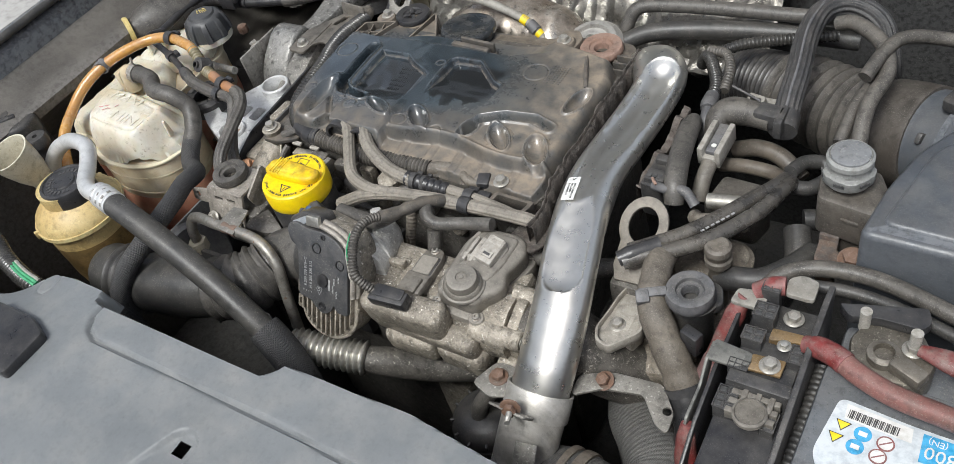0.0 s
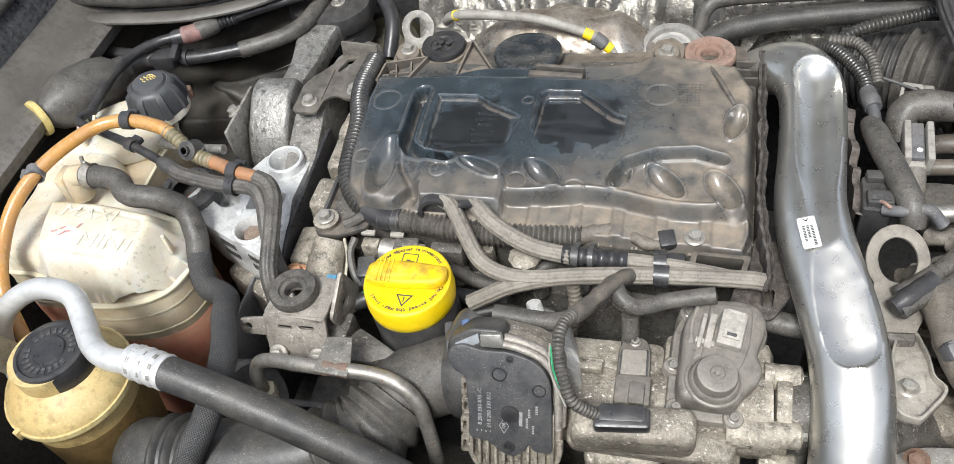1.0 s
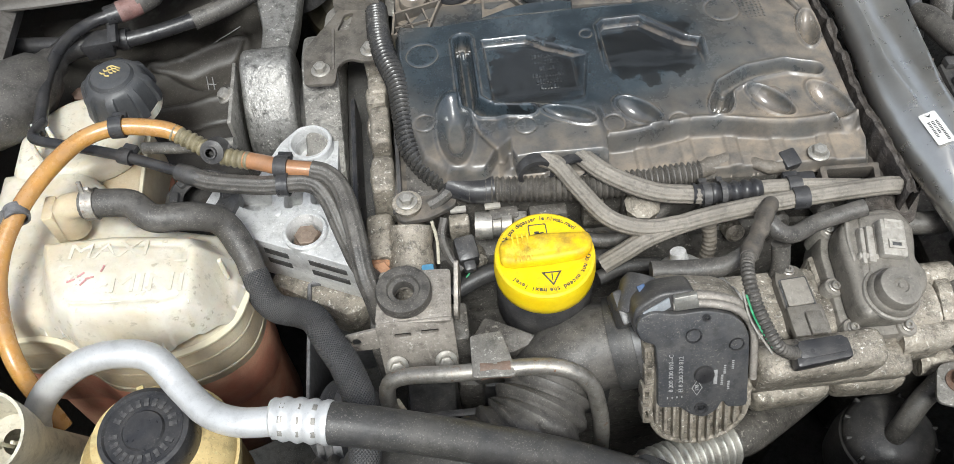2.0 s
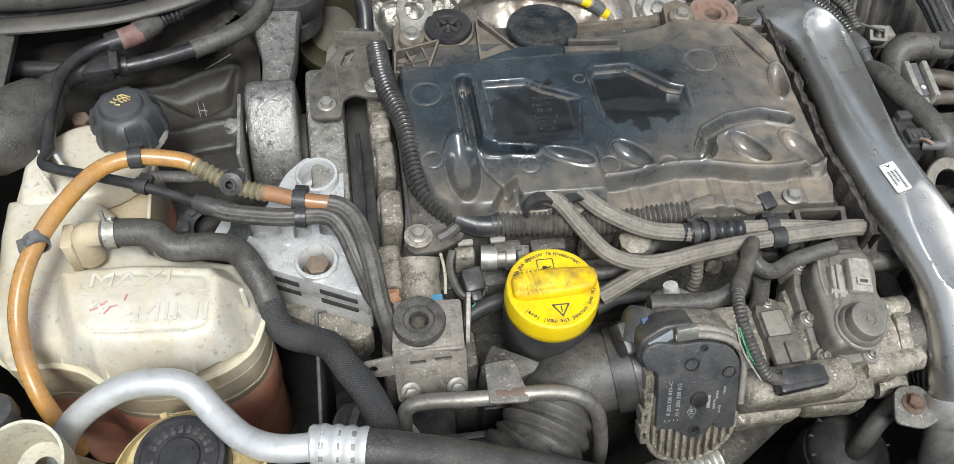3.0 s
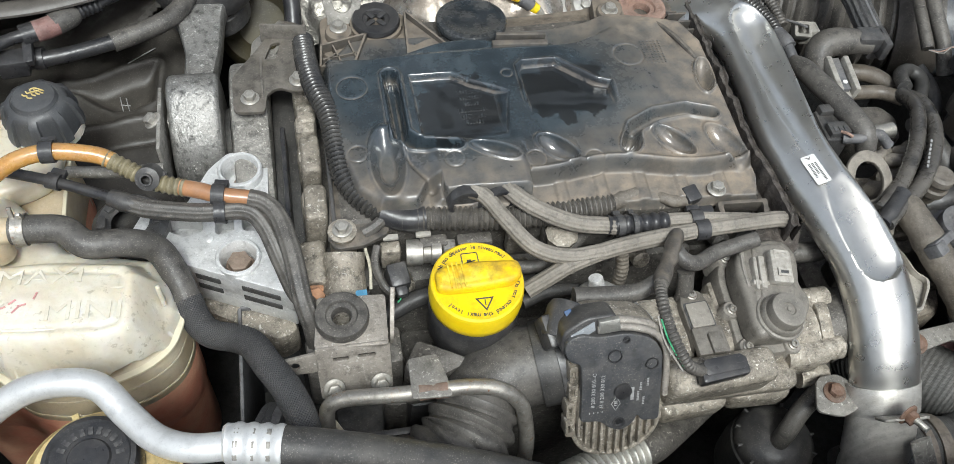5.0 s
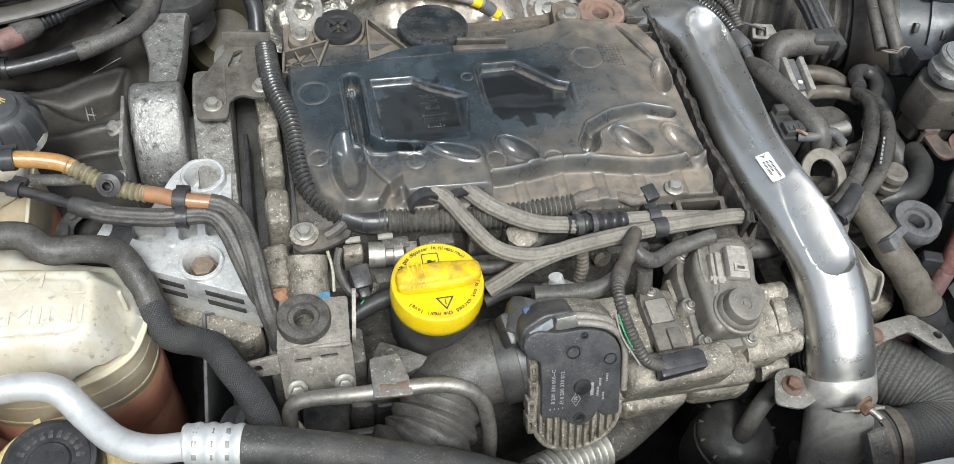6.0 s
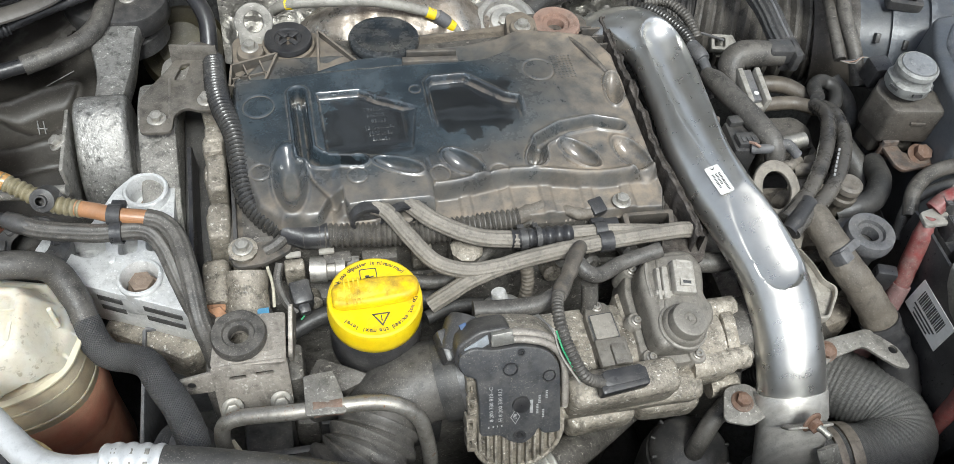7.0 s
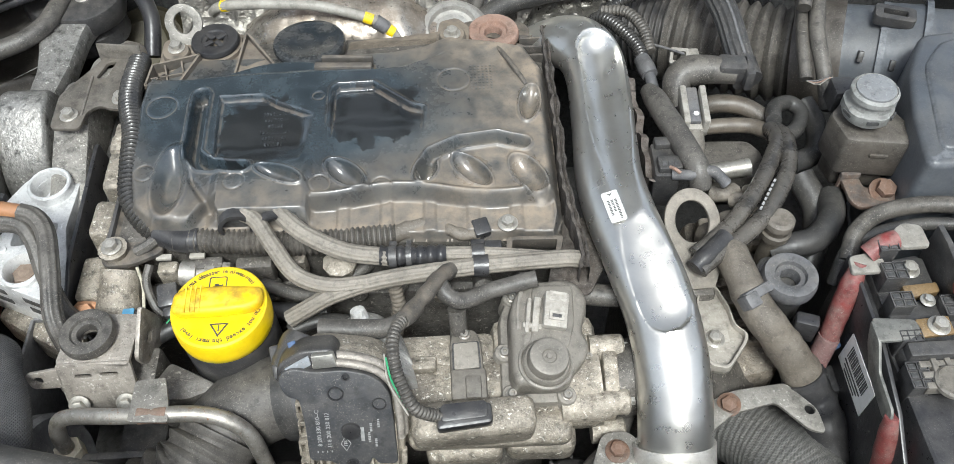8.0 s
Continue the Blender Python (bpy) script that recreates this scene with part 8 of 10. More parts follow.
# Darker grey insets paint the shade of dents pressed into the crimp.
for k in range(3):
    for a in (-38, 0, 38):
        c = Vector((-0.0955 + 0.0118 * k, -0.2160 - 0.0021 * k, 0.889))
        notch = rbox(bmesh.new(), (0.0036, 0.0050, 0.0012), 0.0004, Matrix.Translation(c) @ pose(0, 0, 0, a + 22, 0, -10) @ Matrix.Translation((0, 0, 0.0152)))
        part("notch", notch, BRACKET, ac, "grey inset painting the shade of a pressed notch")
HOSE_PATH = [(-0.066, -0.222, 0.889), (-0.03, -0.2265, 0.879), (0.03, -0.2345, 0.857), (0.10, -0.2445, 0.826), (0.15, -0.253, 0.797), (0.186, -0.259, 0.770)]
part("rubber_hose", tube(bmesh.new(), HOSE_PATH, 0.0158, seg=22, step=0.006), RUBBER, ac, "thick black rubber hose")
part("end_sleeve", tube(bmesh.new(), [(0.170, -0.256, 0.783), (0.182, -0.259, 0.772), (0.198, -0.263, 0.752), (0.21, -0.267, 0.72), (0.214, -0.27, 0.67)], [0.0205, 0.0215, 0.0215, 0.021, 0.020], seg=22), DARK_BRAID, ac, "black braided end sleeve")
harness = thing("lamp_harness", "dusty corrugated harness with a split showing green wires", "wiring harness", (-0.15, -0.36, 0.82))
part("conduit", tube(bmesh.new(), [(-0.30, -0.30, 0.83), (-0.24, -0.315, 0.85), (-0.18, -0.335, 0.858), (-0.12, -0.348, 0.858), (-0.07, -0.352, 0.85)], 0.0125, ribs=(0.0062, 0.002)), CONDUIT, harness)
for k in range(3):
    part("wire", tube(bmesh.new(), [(-0.15, -0.343 + 0.004 * k, 0.869), (-0.12, -0.350 + 0.004 * k, 0.8705), (-0.09, -0.353 + 0.004 * k, 0.867)], 0.0022, seg=6), (GREEN, GREEN, PALE_PLUG)[k], harness, "bare wire")

# ---- behind the engine: turbo, foil, firewall pipes ----
turbo = thing("turbo_shield", "shiny steel turbo heat shield behind the engine", "heat shield", (0.2, 0.35, 0.60))
bm = tube(bmesh.new(), [(0.095, 0.345, 0.77), (0.14, 0.352, 0.785), (0.20, 0.356, 0.79), (0.26, 0.350, 0.785), (0.31, 0.338, 0.765)], [0.040, 0.052, 0.056, 0.054, 0.040], seg=36, step=0.005)
for v in bm.verts:
    v.co += Vector((0, 0, 1)) * (0.008 * noise.noise(v.co * 28) + 0.004 * abs(noise.noise(v.co * 75))) + Vector((0, 0.006, 0)) * noise.noise(v.co * 60)
part("shell", bm, TURBO, turbo)
part("edge_roll", tube(bmesh.new(), [(0.10, 0.312, 0.80), (0.15, 0.308, 0.815), (0.20, 0.306, 0.818), (0.26, 0.303, 0.81), (0.30, 0.30, 0.79)], 0.004, seg=8), RUST, turbo, "rust-brown rolled edge")
part("stem", tube(bmesh.new(), [(0.2, 0.37, 0.76), (0.2, 0.38, 0.6), (0.2, 0.36, 0.40)], 0.05), CAST_DARK, turbo)
disc = thing("turbo_actuator", "round grey pressed-steel actuator can", "actuator", (0.335, 0.335, 0.72))
bm = bmesh.new()
lathe(bm, [(0, -0.05), (0.040, -0.05), (0.043, -0.01), (0.046, -0.004), (0.046, 0.0), (0.041, 0.004), (0.038, 0.010), (0.030, 0.013), (0.027, 0.008), (0.021, 0.008), (0.019, 0.014), (0.010, 0.016), (0.008, 0.010), (0, 0.010)], along((0.335, 0.334, 0.802), (0.0, -0.35, 1)), seg=48)
part("can", bm, mat("dull zinc", (0.50, 0.49, 0.46), (0.36, 0.34, 0.31), rough=0.42, metal=0.55, dust=0.35), disc)
again("bolt", BOLT, along((0.330, 0.327, 0.813), (0, -0.35, 1)), disc, "zinc nut")
bar = thing("rear_bar", "flat strip brown with dust behind the cover", "strip", (0.27, 0.275, 0.82))
bm = bmesh.new()
prism(bm, rounded([(0.212, 0.268), (0.325, 0.272), (0.335, 0.30), (0.31, 0.292), (0.215, 0.284)], 0.004), 0.012, 0.002, Matrix.Translation((0, 0, 0.828)))
part("bar", bm, TAN_BLACK, bar)
bm = bmesh.new()
prism(bm, rounded([(0.314, 0.248), (0.352, 0.248), (0.354, 0.280), (0.340, 0.296), (0.320, 0.290)], 0.006), 0.016, 0.0015, Matrix.Translation((0, 0, 0.842)))
lathe(bm, [(0.0165, 0), (0.0150, 0.008), (0.0135, 0.0100), (0, 0.0100)], Matrix.Translation((0.334, 0.262, 0.8530)), seg=24)
part("bolt_lug", bm, TAN_BLACK, cover, "dusty lug under the bolt")
vent = thing("breather_hose", "pale grey hose with yellow tags over the turbo", "hose", (0.2, 0.325, 0.83))
part("hose", tube(bmesh.new(), [(0.050, 0.345, 0.842), (0.062, 0.338, 0.855), (0.085, 0.332, 0.862), (0.13, 0.330, 0.862), (0.18, 0.327, 0.858), (0.236, 0.3215, 0.842), (0.260, 0.317, 0.826), (0.280, 0.308, 0.806), (0.29, 0.302, 0.79)], 0.0062, step=0.004), PALE_PLUG, vent)
for a, b in (((0.231, 0.3222, 0.8435), (0.241, 0.3208, 0.8393)), ((0.258, 0.3170, 0.8275), (0.264, 0.3153, 0.8228)), ((0.066, 0.337, 0.857), (0.073, 0.335, 0.859))):
    part("tag", tube(bmesh.new(), [a, b], 0.0068), YELLOW, vent, "yellow tag")
part("coupling", tube(bmesh.new(), [(0.244, 0.3205, 0.838), (0.250, 0.319, 0.8335), (0.256, 0.3175, 0.829)], 0.0085), GREY, vent, "grey coupling")


def foil_height(x, y):
    z = 0.735 + 1.05 * (y - 0.39)
    z += 0.022 * noise.noise((x * 8, y * 8, 0)) + 0.024 * abs(noise.noise((x * 17 + 3 * y, y * 19, 4))) - 0.016 * abs(noise.noise((x * 31, y * 27, 8))) + 0.004 * abs(noise.noise((x * 85, y * 85, 2)))
    return z


foil = thing("firewall_foil", "crumpled silver heat foil on the firewall", "heat foil", (0.27, 0.40, 0.74))
part("sheet", relief(-0.02, 0.285, 0.385, 0.575, 0.0034, foil_height), FOIL, foil, sharp=26)
part("sheet", relief(0.275, 0.565, 0.385, 0.575, 0.0034, lambda x, y: foil_height(x, y) + 0.003), FOIL, foil, sharp=26)
bm = relief(0.42, 0.56, 0.355, 0.43, 0.004, lambda x, y: 0.765 + 0.25 * (y - 0.36) + 0.014 * noise.noise((x * 30, y * 30, 3)) + 0.006 * noise.noise((x * 80, y * 80, 5)) - 0.03 * smooth(0.04, 0.075, abs(x - 0.49)))
tagged(part("pipe_foil", bm, FOIL, None, sharp=15), "crumpled silver foil wrapped over a pipe", "heat foil")
bulk = thing("firewall_pipe", "dusty grey heater pipes along the firewall", "heater pipe", (0.5, 0.41, 0.77))
part("pipe", tube(bmesh.new(), [(0.355, 0.345, 0.79), (0.39, 0.375, 0.80), (0.428, 0.392, 0.803), (0.505, 0.408, 0.805), (0.60, 0.42, 0.805), (0.68, 0.43, 0.80)], 0.0135, step=0.008), RUBBER, bulk)
part("pipe", tube(bmesh.new(), [(0.365, 0.385, 0.80), (0.375, 0.40, 0.825), (0.40, 0.41, 0.83), (0.482, 0.418, 0.832), (0.615, 0.425, 0.832), (0.70, 0.44, 0.83)], 0.010, step=0.008), DUSTY_RUBBER, bulk)
part("ribbed_lead", tube(bmesh.new(), [(0.522, 0.338, 0.82), (0.55, 0.352, 0.828), (0.60, 0.372, 0.83), (0.66, 0.395, 0.83)], 0.008, ribs=(0.005, 0.0014)), CONDUIT, bulk)

# ---- air intake hose and filter housing ----
air = thing("air_intake_hose", "large ribbed air intake hose, dusty brown-grey", "air hose", (0.68, 0.3, 0.66))
part("dark_bellows", tube(bmesh.new(), [(0.535, 0.385, 0.74), (0.575, 0.372, 0.752), (0.615, 0.354, 0.760)], [0.044, 0.048, 0.050], seg=36, ribs=(0.0085, 0.004)), BLACK, air, "black fine-ribbed bellows")
part("bellows", tube(bmesh.new(), [(0.612, 0.356, 0.760), (0.660, 0.333, 0.766), (0.71, 0.308, 0.772), (0.755, 0.288, 0.780)], [0.056, 0.058, 0.060, 0.060], seg=40, ribs=(0.0165, 0.0085)), HOSE, air)
part("cuff", tube(bmesh.new(), [(0.750, 0.290, 0.778), (0.775, 0.280, 0.784), (0.80, 0.270, 0.790)], [0.064, 0.066, 0.066], seg=40), mat("tan rubber", (0.060, 0.050, 0.041), (0.045, 0.039, 0.033), rough=0.5, dust=0.3), air, "brown rubber cuff")
BLUE_GREY = mat("blue-grey plastic", (0.085, 0.094, 0.106), (0.060, 0.067, 0.077), rough=0.34, dust=0.25, grime=0.2)
for k, (a, b, r) in enumerate((((0.797, 0.271, 0.79), (0.835, 0.255, 0.797), 0.062), ((0.838, 0.254, 0.798), (0.875, 0.238, 0.805), 0.066), ((0.878, 0.237, 0.806), (0.96, 0.205, 0.82), 0.062))):
    part("duct_section", tube(bmesh.new(), [a, tuple((Vector(a) + Vector(b)) / 2), b], r, seg=36), BLUE_GREY, air, "blue-grey plastic duct")
    m = along(b, Vector(b) - Vector(a))
    part("clamp_ring", lathe(bmesh.new(), [(r - 0.002, -0.003), (r + 0.005, -0.003), (r + 0.005, 0.004), (r - 0.002, 0.004)], m, seg=40), BLUE_GREY, air)
bm = bmesh.new()
prism(bm, rounded([(-0.022, -0.012), (0.022, -0.012), (0.022, 0.012), (-0.022, 0.012)], 0.006), 0.012, 0.003, Matrix.Translation((0.828, 0.248, 0.862)) @ pose(0, 0, 0, 0, 0, -20), holes=[rounded([(-0.013, -0.004), (0.013, -0.004), (0.013, 0.005), (-0.013, 0.005)], 0.002)])
for x, y in ((0.792, 0.222), (0.822, 0.205)):
    rbox(bm, (0.006, 0.022, 0.012), 0.001, Matrix.Translation((x, y, 0.828)) @ pose(0, 0, 0, -35, 0, -20))
part("catch", bm, BLACK, air, "black plastic catch")
box = thing("air_filter_box", "dark grey plastic air filter box", "air filter", (0.92, 0.1, 0.40))
bm = bmesh.new()
prism(bm, rounded([(0.774, 0.014), (0.784, 0.085), (0.800, 0.142), (0.83, 0.195), (1.07, 0.215), (1.07, 0.008)], 0.012, 5), 0.20, 0.012, Matrix.Translation((0, 0, 0.69)), segments=3)
prism(bm, rounded([(0.79, 0.03), (0.815, 0.145), (0.845, 0.18), (1.05, 0.195), (1.05, 0.02)], 0.012, 5), 0.010, 0.006, Matrix.Translation((0, 0, 0.884)), segments=3)
part("lid", bm, BLUE_GREY, box)
bm = bmesh.new()
prism(bm, rounded([(0.770, 0.002), (0.780, 0.088), (0.797, 0.150), (0.83, 0.205), (1.07, 0.225), (1.07, 0.0)], 0.010), 0.43, 0.006, Matrix.Translation((0, 0, 0.27)))
part("base", bm, BLACK, box)
for k, (pts, r) in enumerate((([(0.737, 0.31, 0.870), (0.728, 0.26, 0.868), (0.720, 0.223, 0.862), (0.716, 0.180, 0.845)], 0.0085), ([(0.668, 0.345, 0.884), (0.69, 0.338, 0.892), (0.725, 0.31, 0.890), (0.742, 0.270, 0.882), (0.734, 0.225, 0.870), (0.736, 0.185, 0.85), (0.742, 0.16, 0.82)], 0.0105),
                              ([(0.722, 0.25, 0.885), (0.735, 0.29, 0.898), (0.752, 0.32, 0.895), (0.79, 0.345, 0.88), (0.85, 0.35, 0.87)], 0.0095))):
    hose_thing("vacuum_hose", "dusty grey rubber vacuum hose by the air duct", "hose", pts, r * 0.85, HOSE, step=0.005)
e = thing("wire_pair", "thin pale wires to the relay plug", "wires", (0.72, 0.17, 0.84))
for k in range(3):
    part("wire", tube(bmesh.new(), [(0.716, 0.178, 0.845), (0.724, 0.170 - 0.003 * k, 0.852), (0.737, 0.168, 0.858), (0.746, 0.155 - 0.004 * k, 0.862)], 0.0008, seg=6), (GREY, PINK_RUST, PALE_PLUG)[k], e)
strap = thing("heater_hose", "grey striped heater hose arching over the bay", "heater hose", (0.64, 0.25, 0.82))
bm = tube(bmesh.new(), [(0.652, 0.188, 0.846), (0.648, 0.225, 0.856), (0.645, 0.265, 0.864), (0.636, 0.335, 0.868), (0.640, 0.388, 0.868), (0.668, 0.412, 0.864), (0.705, 0.405, 0.85), (0.725, 0.385, 0.81), (0.73, 0.38, 0.76)], 0.0140, seg=80, step=0.006, flutes=(13, 0.06))
part("hose", bm, mat("striped grey rubber", (0.045, 0.045, 0.046), (0.03, 0.03, 0.031), rough=0.45, dust=0.25, stretch=(6, 1, 1), fine=160, bump=0.5), strap)
part("stripe", tube(bmesh.new(), [(0.6525, 0.186, 0.8605), (0.648, 0.225, 0.8705), (0.645, 0.265, 0.8785), (0.636, 0.335, 0.8825), (0.640, 0.388, 0.8825)], 0.0016, seg=6), GREY, strap, "moulded rib along the hose")
part("end_clip", tube(bmesh.new(), [(0.653, 0.182, 0.845), (0.650, 0.205, 0.850)], 0.0165), BLACK, strap, "black hose clip")

# ---- plugs, hoses and elbows between pipe and relay ----
elbow = thing("plastic_elbow", "brown-grey plastic elbow pipe with a pale locking clip", "pipe elbow", (0.6, 0.18, 0.78))
part("elbow", tube(bmesh.new(), [(0.578, 0.168, 0.825), (0.577, 0.188, 0.843), (0.590, 0.196, 0.850), (0.615, 0.194, 0.853), (0.640, 0.188, 0.853)], [0.013, 0.016, 0.0175, 0.0155, 0.013], seg=24, step=0.004), HOSE, elbow)
bm = bmesh.new()
rbox(bm, (0.034, 0.024, 0.022), 0.004, Matrix.Translation((0.636, 0.190, 0.846)) @ pose(0, 0, 0, 0, 0, -8))
rbox(bm, (0.010, 0.034, 0.026), 0.003, Matrix.Translation((0.650, 0.186, 0.842)))
part("coupling", bm, BLACK, elbow, "black quick coupling")
bm = bmesh.new()
rbox(bm, (0.007, 0.050, 0.026), 0.002, Matrix.Translation((0.577, 0.150, 0.826)) @ pose(0, 0, 0, 6, 0, -3))
rbox(bm, (0.007, 0.050, 0.026), 0.002, Matrix.Translation((0.598, 0.149, 0.826)) @ pose(0, 0, 0, 6, 0, -3))
rbox(bm, (0.018, 0.052, 0.016), 0.003, Matrix.Translation((0.5875, 0.150, 0.824)) @ pose(0, 0, 0, 6, 0, -3))
clip = part("locking_clip", bm, PALE_PLUG, elbow, "pale plastic locking clip")
bm = bmesh.new()
rbox(bm, (0.012, 0.046, 0.006), 0.001, Matrix.Translation((0.5875, 0.152, 0.8395)) @ pose(0, 0, 0, 6, 0, -3))
part("slide", bm, GREY, clip, "grey slide")
bm = bmesh.new()
lathe(bm, [(0, 0), (0.003, 0), (0.003, 0.001), (0, 0.001)], Matrix.Translation((0.588, 0.138, 0.8445)), seg=12)
part("dot", bm, WHITE, clip, "white dot")
part("spigot", tube(bmesh.new(), [(0.587, 0.128, 0.828), (0.586, 0.108, 0.82), (0.585, 0.09, 0.80)], 0.0095), SENSOR, elbow)
plug = thing("loose_plug", "pale square plug on a thin wire", "plug", (0.6, 0.26, 0.79))
bm = bmesh.new()
prism(bm, rounded([(-0.011, -0.010), (0.011, -0.010), (0.011, 0.010), (-0.011, 0.010)], 0.003), 0.014, 0.001, along((0.598, 0.262, 0.806), (-0.1, -0.5, 1)), holes=[rounded([(-0.007, -0.006), (0.007, -0.006), (0.007, 0.006), (-0.007, 0.006)], 0.002)])
rbox(bm, (0.024, 0.020, 0.022), 0.003, Matrix.Translation((0.612, 0.266, 0.79)))
part("body", bm, PALE_PLUG, plug)
part("wire", tube(bmesh.new(), [(0.603, 0.259, 0.818), (0.58, 0.262, 0.826), (0.555, 0.268, 0.832), (0.540, 0.285, 0.832)], 0.0016, seg=8), GREY, plug)
lead = thing("sensor_conduit", "dusty ribbed conduit looping down behind the pipe", "wiring conduit", (0.55, 0.25, 0.8))
part("conduit", tube(bmesh.new(), [(0.500, 0.335, 0.80), (0.512, 0.322, 0.825), (0.528, 0.298, 0.832), (0.546, 0.262, 0.832), (0.550, 0.235, 0.83)], 0.0085, ribs=(0.0048, 0.0016)), CONDUIT, lead)
part("conduit", tube(bmesh.new(), [(0.515, 0.325, 0.832), (0.540, 0.315, 0.838), (0.556, 0.285, 0.838), (0.560, 0.25, 0.832)], 0.007, ribs=(0.0048, 0.0014)), HOSE, lead)
part("collar", tube(bmesh.new(), [(0.549, 0.240, 0.83), (0.551, 0.222, 0.832), (0.553, 0.212, 0.832)], [0.009, 0.0105, 0.009]), GREY, lead)
part("tail", tube(bmesh.new(), [(0.552, 0.216, 0.832), (0.555, 0.195, 0.825), (0.558, 0.18, 0.80)], 0.0065), GREY, lead)
sleeve = thing("grey_sleeve", "thick grey foam sleeve on a cable", "cable sleeve", (0.56, 0.1, 0.78))
part("sleeve", tube(bmesh.new(), [(0.546, 0.185, 0.835), (0.549, 0.165, 0.842), (0.555, 0.13, 0.848), (0.563, 0.092, 0.852), (0.572, 0.058, 0.85), (0.575, 0.045, 0.835)], [0.009, 0.0125, 0.0130, 0.0128, 0.0125, 0.011], seg=22, step=0.005), DUSTY_RUBBER, sleeve)
bm = bmesh.new()
prism(bm, rounded([(0.530, 0.055), (0.556, 0.053), (0.558, 0.098), (0.532, 0.100)], 0.004), 0.05, 0.003, Matrix.Translation((0, 0, 0.795)))
rbox(bm, (0.020, 0.012, 0.010), 0.002, Matrix.Translation((0.545, 0.096, 0.842)))
rbox(bm, (0.024, 0.018, 0.012), 0.002, Matrix.Translation((0.546, 0.067, 0.84)))
block = thing("square_connector", "dark grey square connector block", "connector", (0.545, 0.08, 0.79))
part("body", bm, BLACK, block)
# Flat black tabs in place of shaded socket holes.
for k in range(3):
    bm = rbox(bmesh.new(), (0.0045, 0.006, 0.001), 0, Matrix.Translation((0.540 + 0.006 * k, 0.064, 0.8522)))
    part("socket", bm, INK_AND_SHADE, block)
part("lead", tube(bmesh.new(), [(0.548, 0.056, 0.845), (0.565, 0.050, 0.85), (0.585, 0.052, 0.852), (0.60, 0.045, 0.84)], 0.006, wave=0.2), GREY, block, "grey taped lead")
part("wire", tube(bmesh.new(), [(0.545, 0.060, 0.852), (0.549, 0.053, 0.856), (0.553, 0.050, 0.854)], 0.0018, seg=6), PINK_RUST, block, "pink wire")
BROWNED = mat("dirt-brown rubber", (0.125, 0.104, 0.080), (0.065, 0.055, 0.044), rough=0.42, dust=0.3, big=26, grime=0.4, edge=0)
# Strip of scorched felt beside the pipe, not a bracket.
felt_web = thing("scorched_felt", "rough brown scorched felt strip beside the pipe", "bracket", (0.53, 0.1, 0.76))
bm = bmesh.new()
rowsb = []
for k in range(60):
    y = 0.205 - 0.15 * k / 59
    x = 0.527 + 0.004 * noise.noise((y * 37, 0, 1))
    zt = 0.836 + 0.012 * noise.noise((y * 41, 3, 0)) + 0.004 * noise.noise((y * 113, 1, 2))
    rowsb.append([bm.verts.new(q) for q in ((x - 0.002, y, 0.78), (x - 0.002, y, zt), (x + 0.006, y, zt - 0.003), (x + 0.008, y, 0.78))])
for a, b in zip(rowsb, rowsb[1:]):
    for k in range(3):
        bm.faces.new((a[k], a[k + 1], b[k + 1], b[k]))
part("web", bm, mat("scorched felt", (0.07, 0.052, 0.042), (0.04, 0.032, 0.027), rough=0.9, dust=0.35, bump=0.9, big=50), felt_web)
for pts, r, material, label in (([(0.598, 0.185, 0.80), (0.625, 0.182, 0.812), (0.655, 0.175, 0.812), (0.685, 0.158, 0.80)], 0.0105, BROWNED, "brown dusty hose under the elbow"),
                                ([(0.590, 0.155, 0.80), (0.62, 0.152, 0.808), (0.655, 0.148, 0.81), (0.675, 0.130, 0.815)], 0.0086, BROWNED, "smooth brown-grey hose under the elbow"),
                                ([(0.676, 0.140, 0.825), (0.685, 0.165, 0.82), (0.705, 0.175, 0.815), (0.715, 0.16, 0.812), (0.70, 0.135, 0.812), (0.68, 0.128, 0.815)], 0.0085, RUBBER, "looped black rubber hose"),
                                ([(0.728, 0.19, 0.80), (0.738, 0.16, 0.79), (0.73, 0.13, 0.78), (0.70, 0.115, 0.78)], 0.012, RUBBER, "black rubber hose by the relay"),
                                ([(0.645, -0.005, 0.79), (0.665, -0.006, 0.798), (0.69, 0.0, 0.80), (0.712, 0.025, 0.80), (0.725, 0.06, 0.79)], 0.0135, RUBBER, "black rubber hose below the relay"),
                                ([(0.700, 0.09, 0.79), (0.712, 0.05, 0.775), (0.70, 0.01, 0.75), (0.68, -0.02, 0.72)], 0.015, RUBBER, "thick black hose going down"),
                                ([(0.700, -0.045, 0.825), (0.712, -0.020, 0.838), (0.745, -0.002, 0.843), (0.80, 0.0, 0.846), (0.87, -0.022, 0.850), (0.95, -0.05, 0.85)], 0.0085, HOSE, "grey rubber hose along the battery"),
                                ([(0.690, -0.055, 0.80), (0.705, -0.032, 0.828), (0.745, -0.018, 0.834), (0.80, -0.016, 0.836), (0.87, -0.036, 0.840), (0.95, -0.066, 0.84)], 0.0065, RUBBER, "thin black hose along the battery")):
    hose_thing("rubber_hose", label, "hose", pts, r, material, step=0.005, seg=18)
flat = thing("solenoid_box", "dusty flat black solenoid box with a chrome barrel", "solenoid", (0.62, 0.11, 0.74))
bm = bmesh.new()
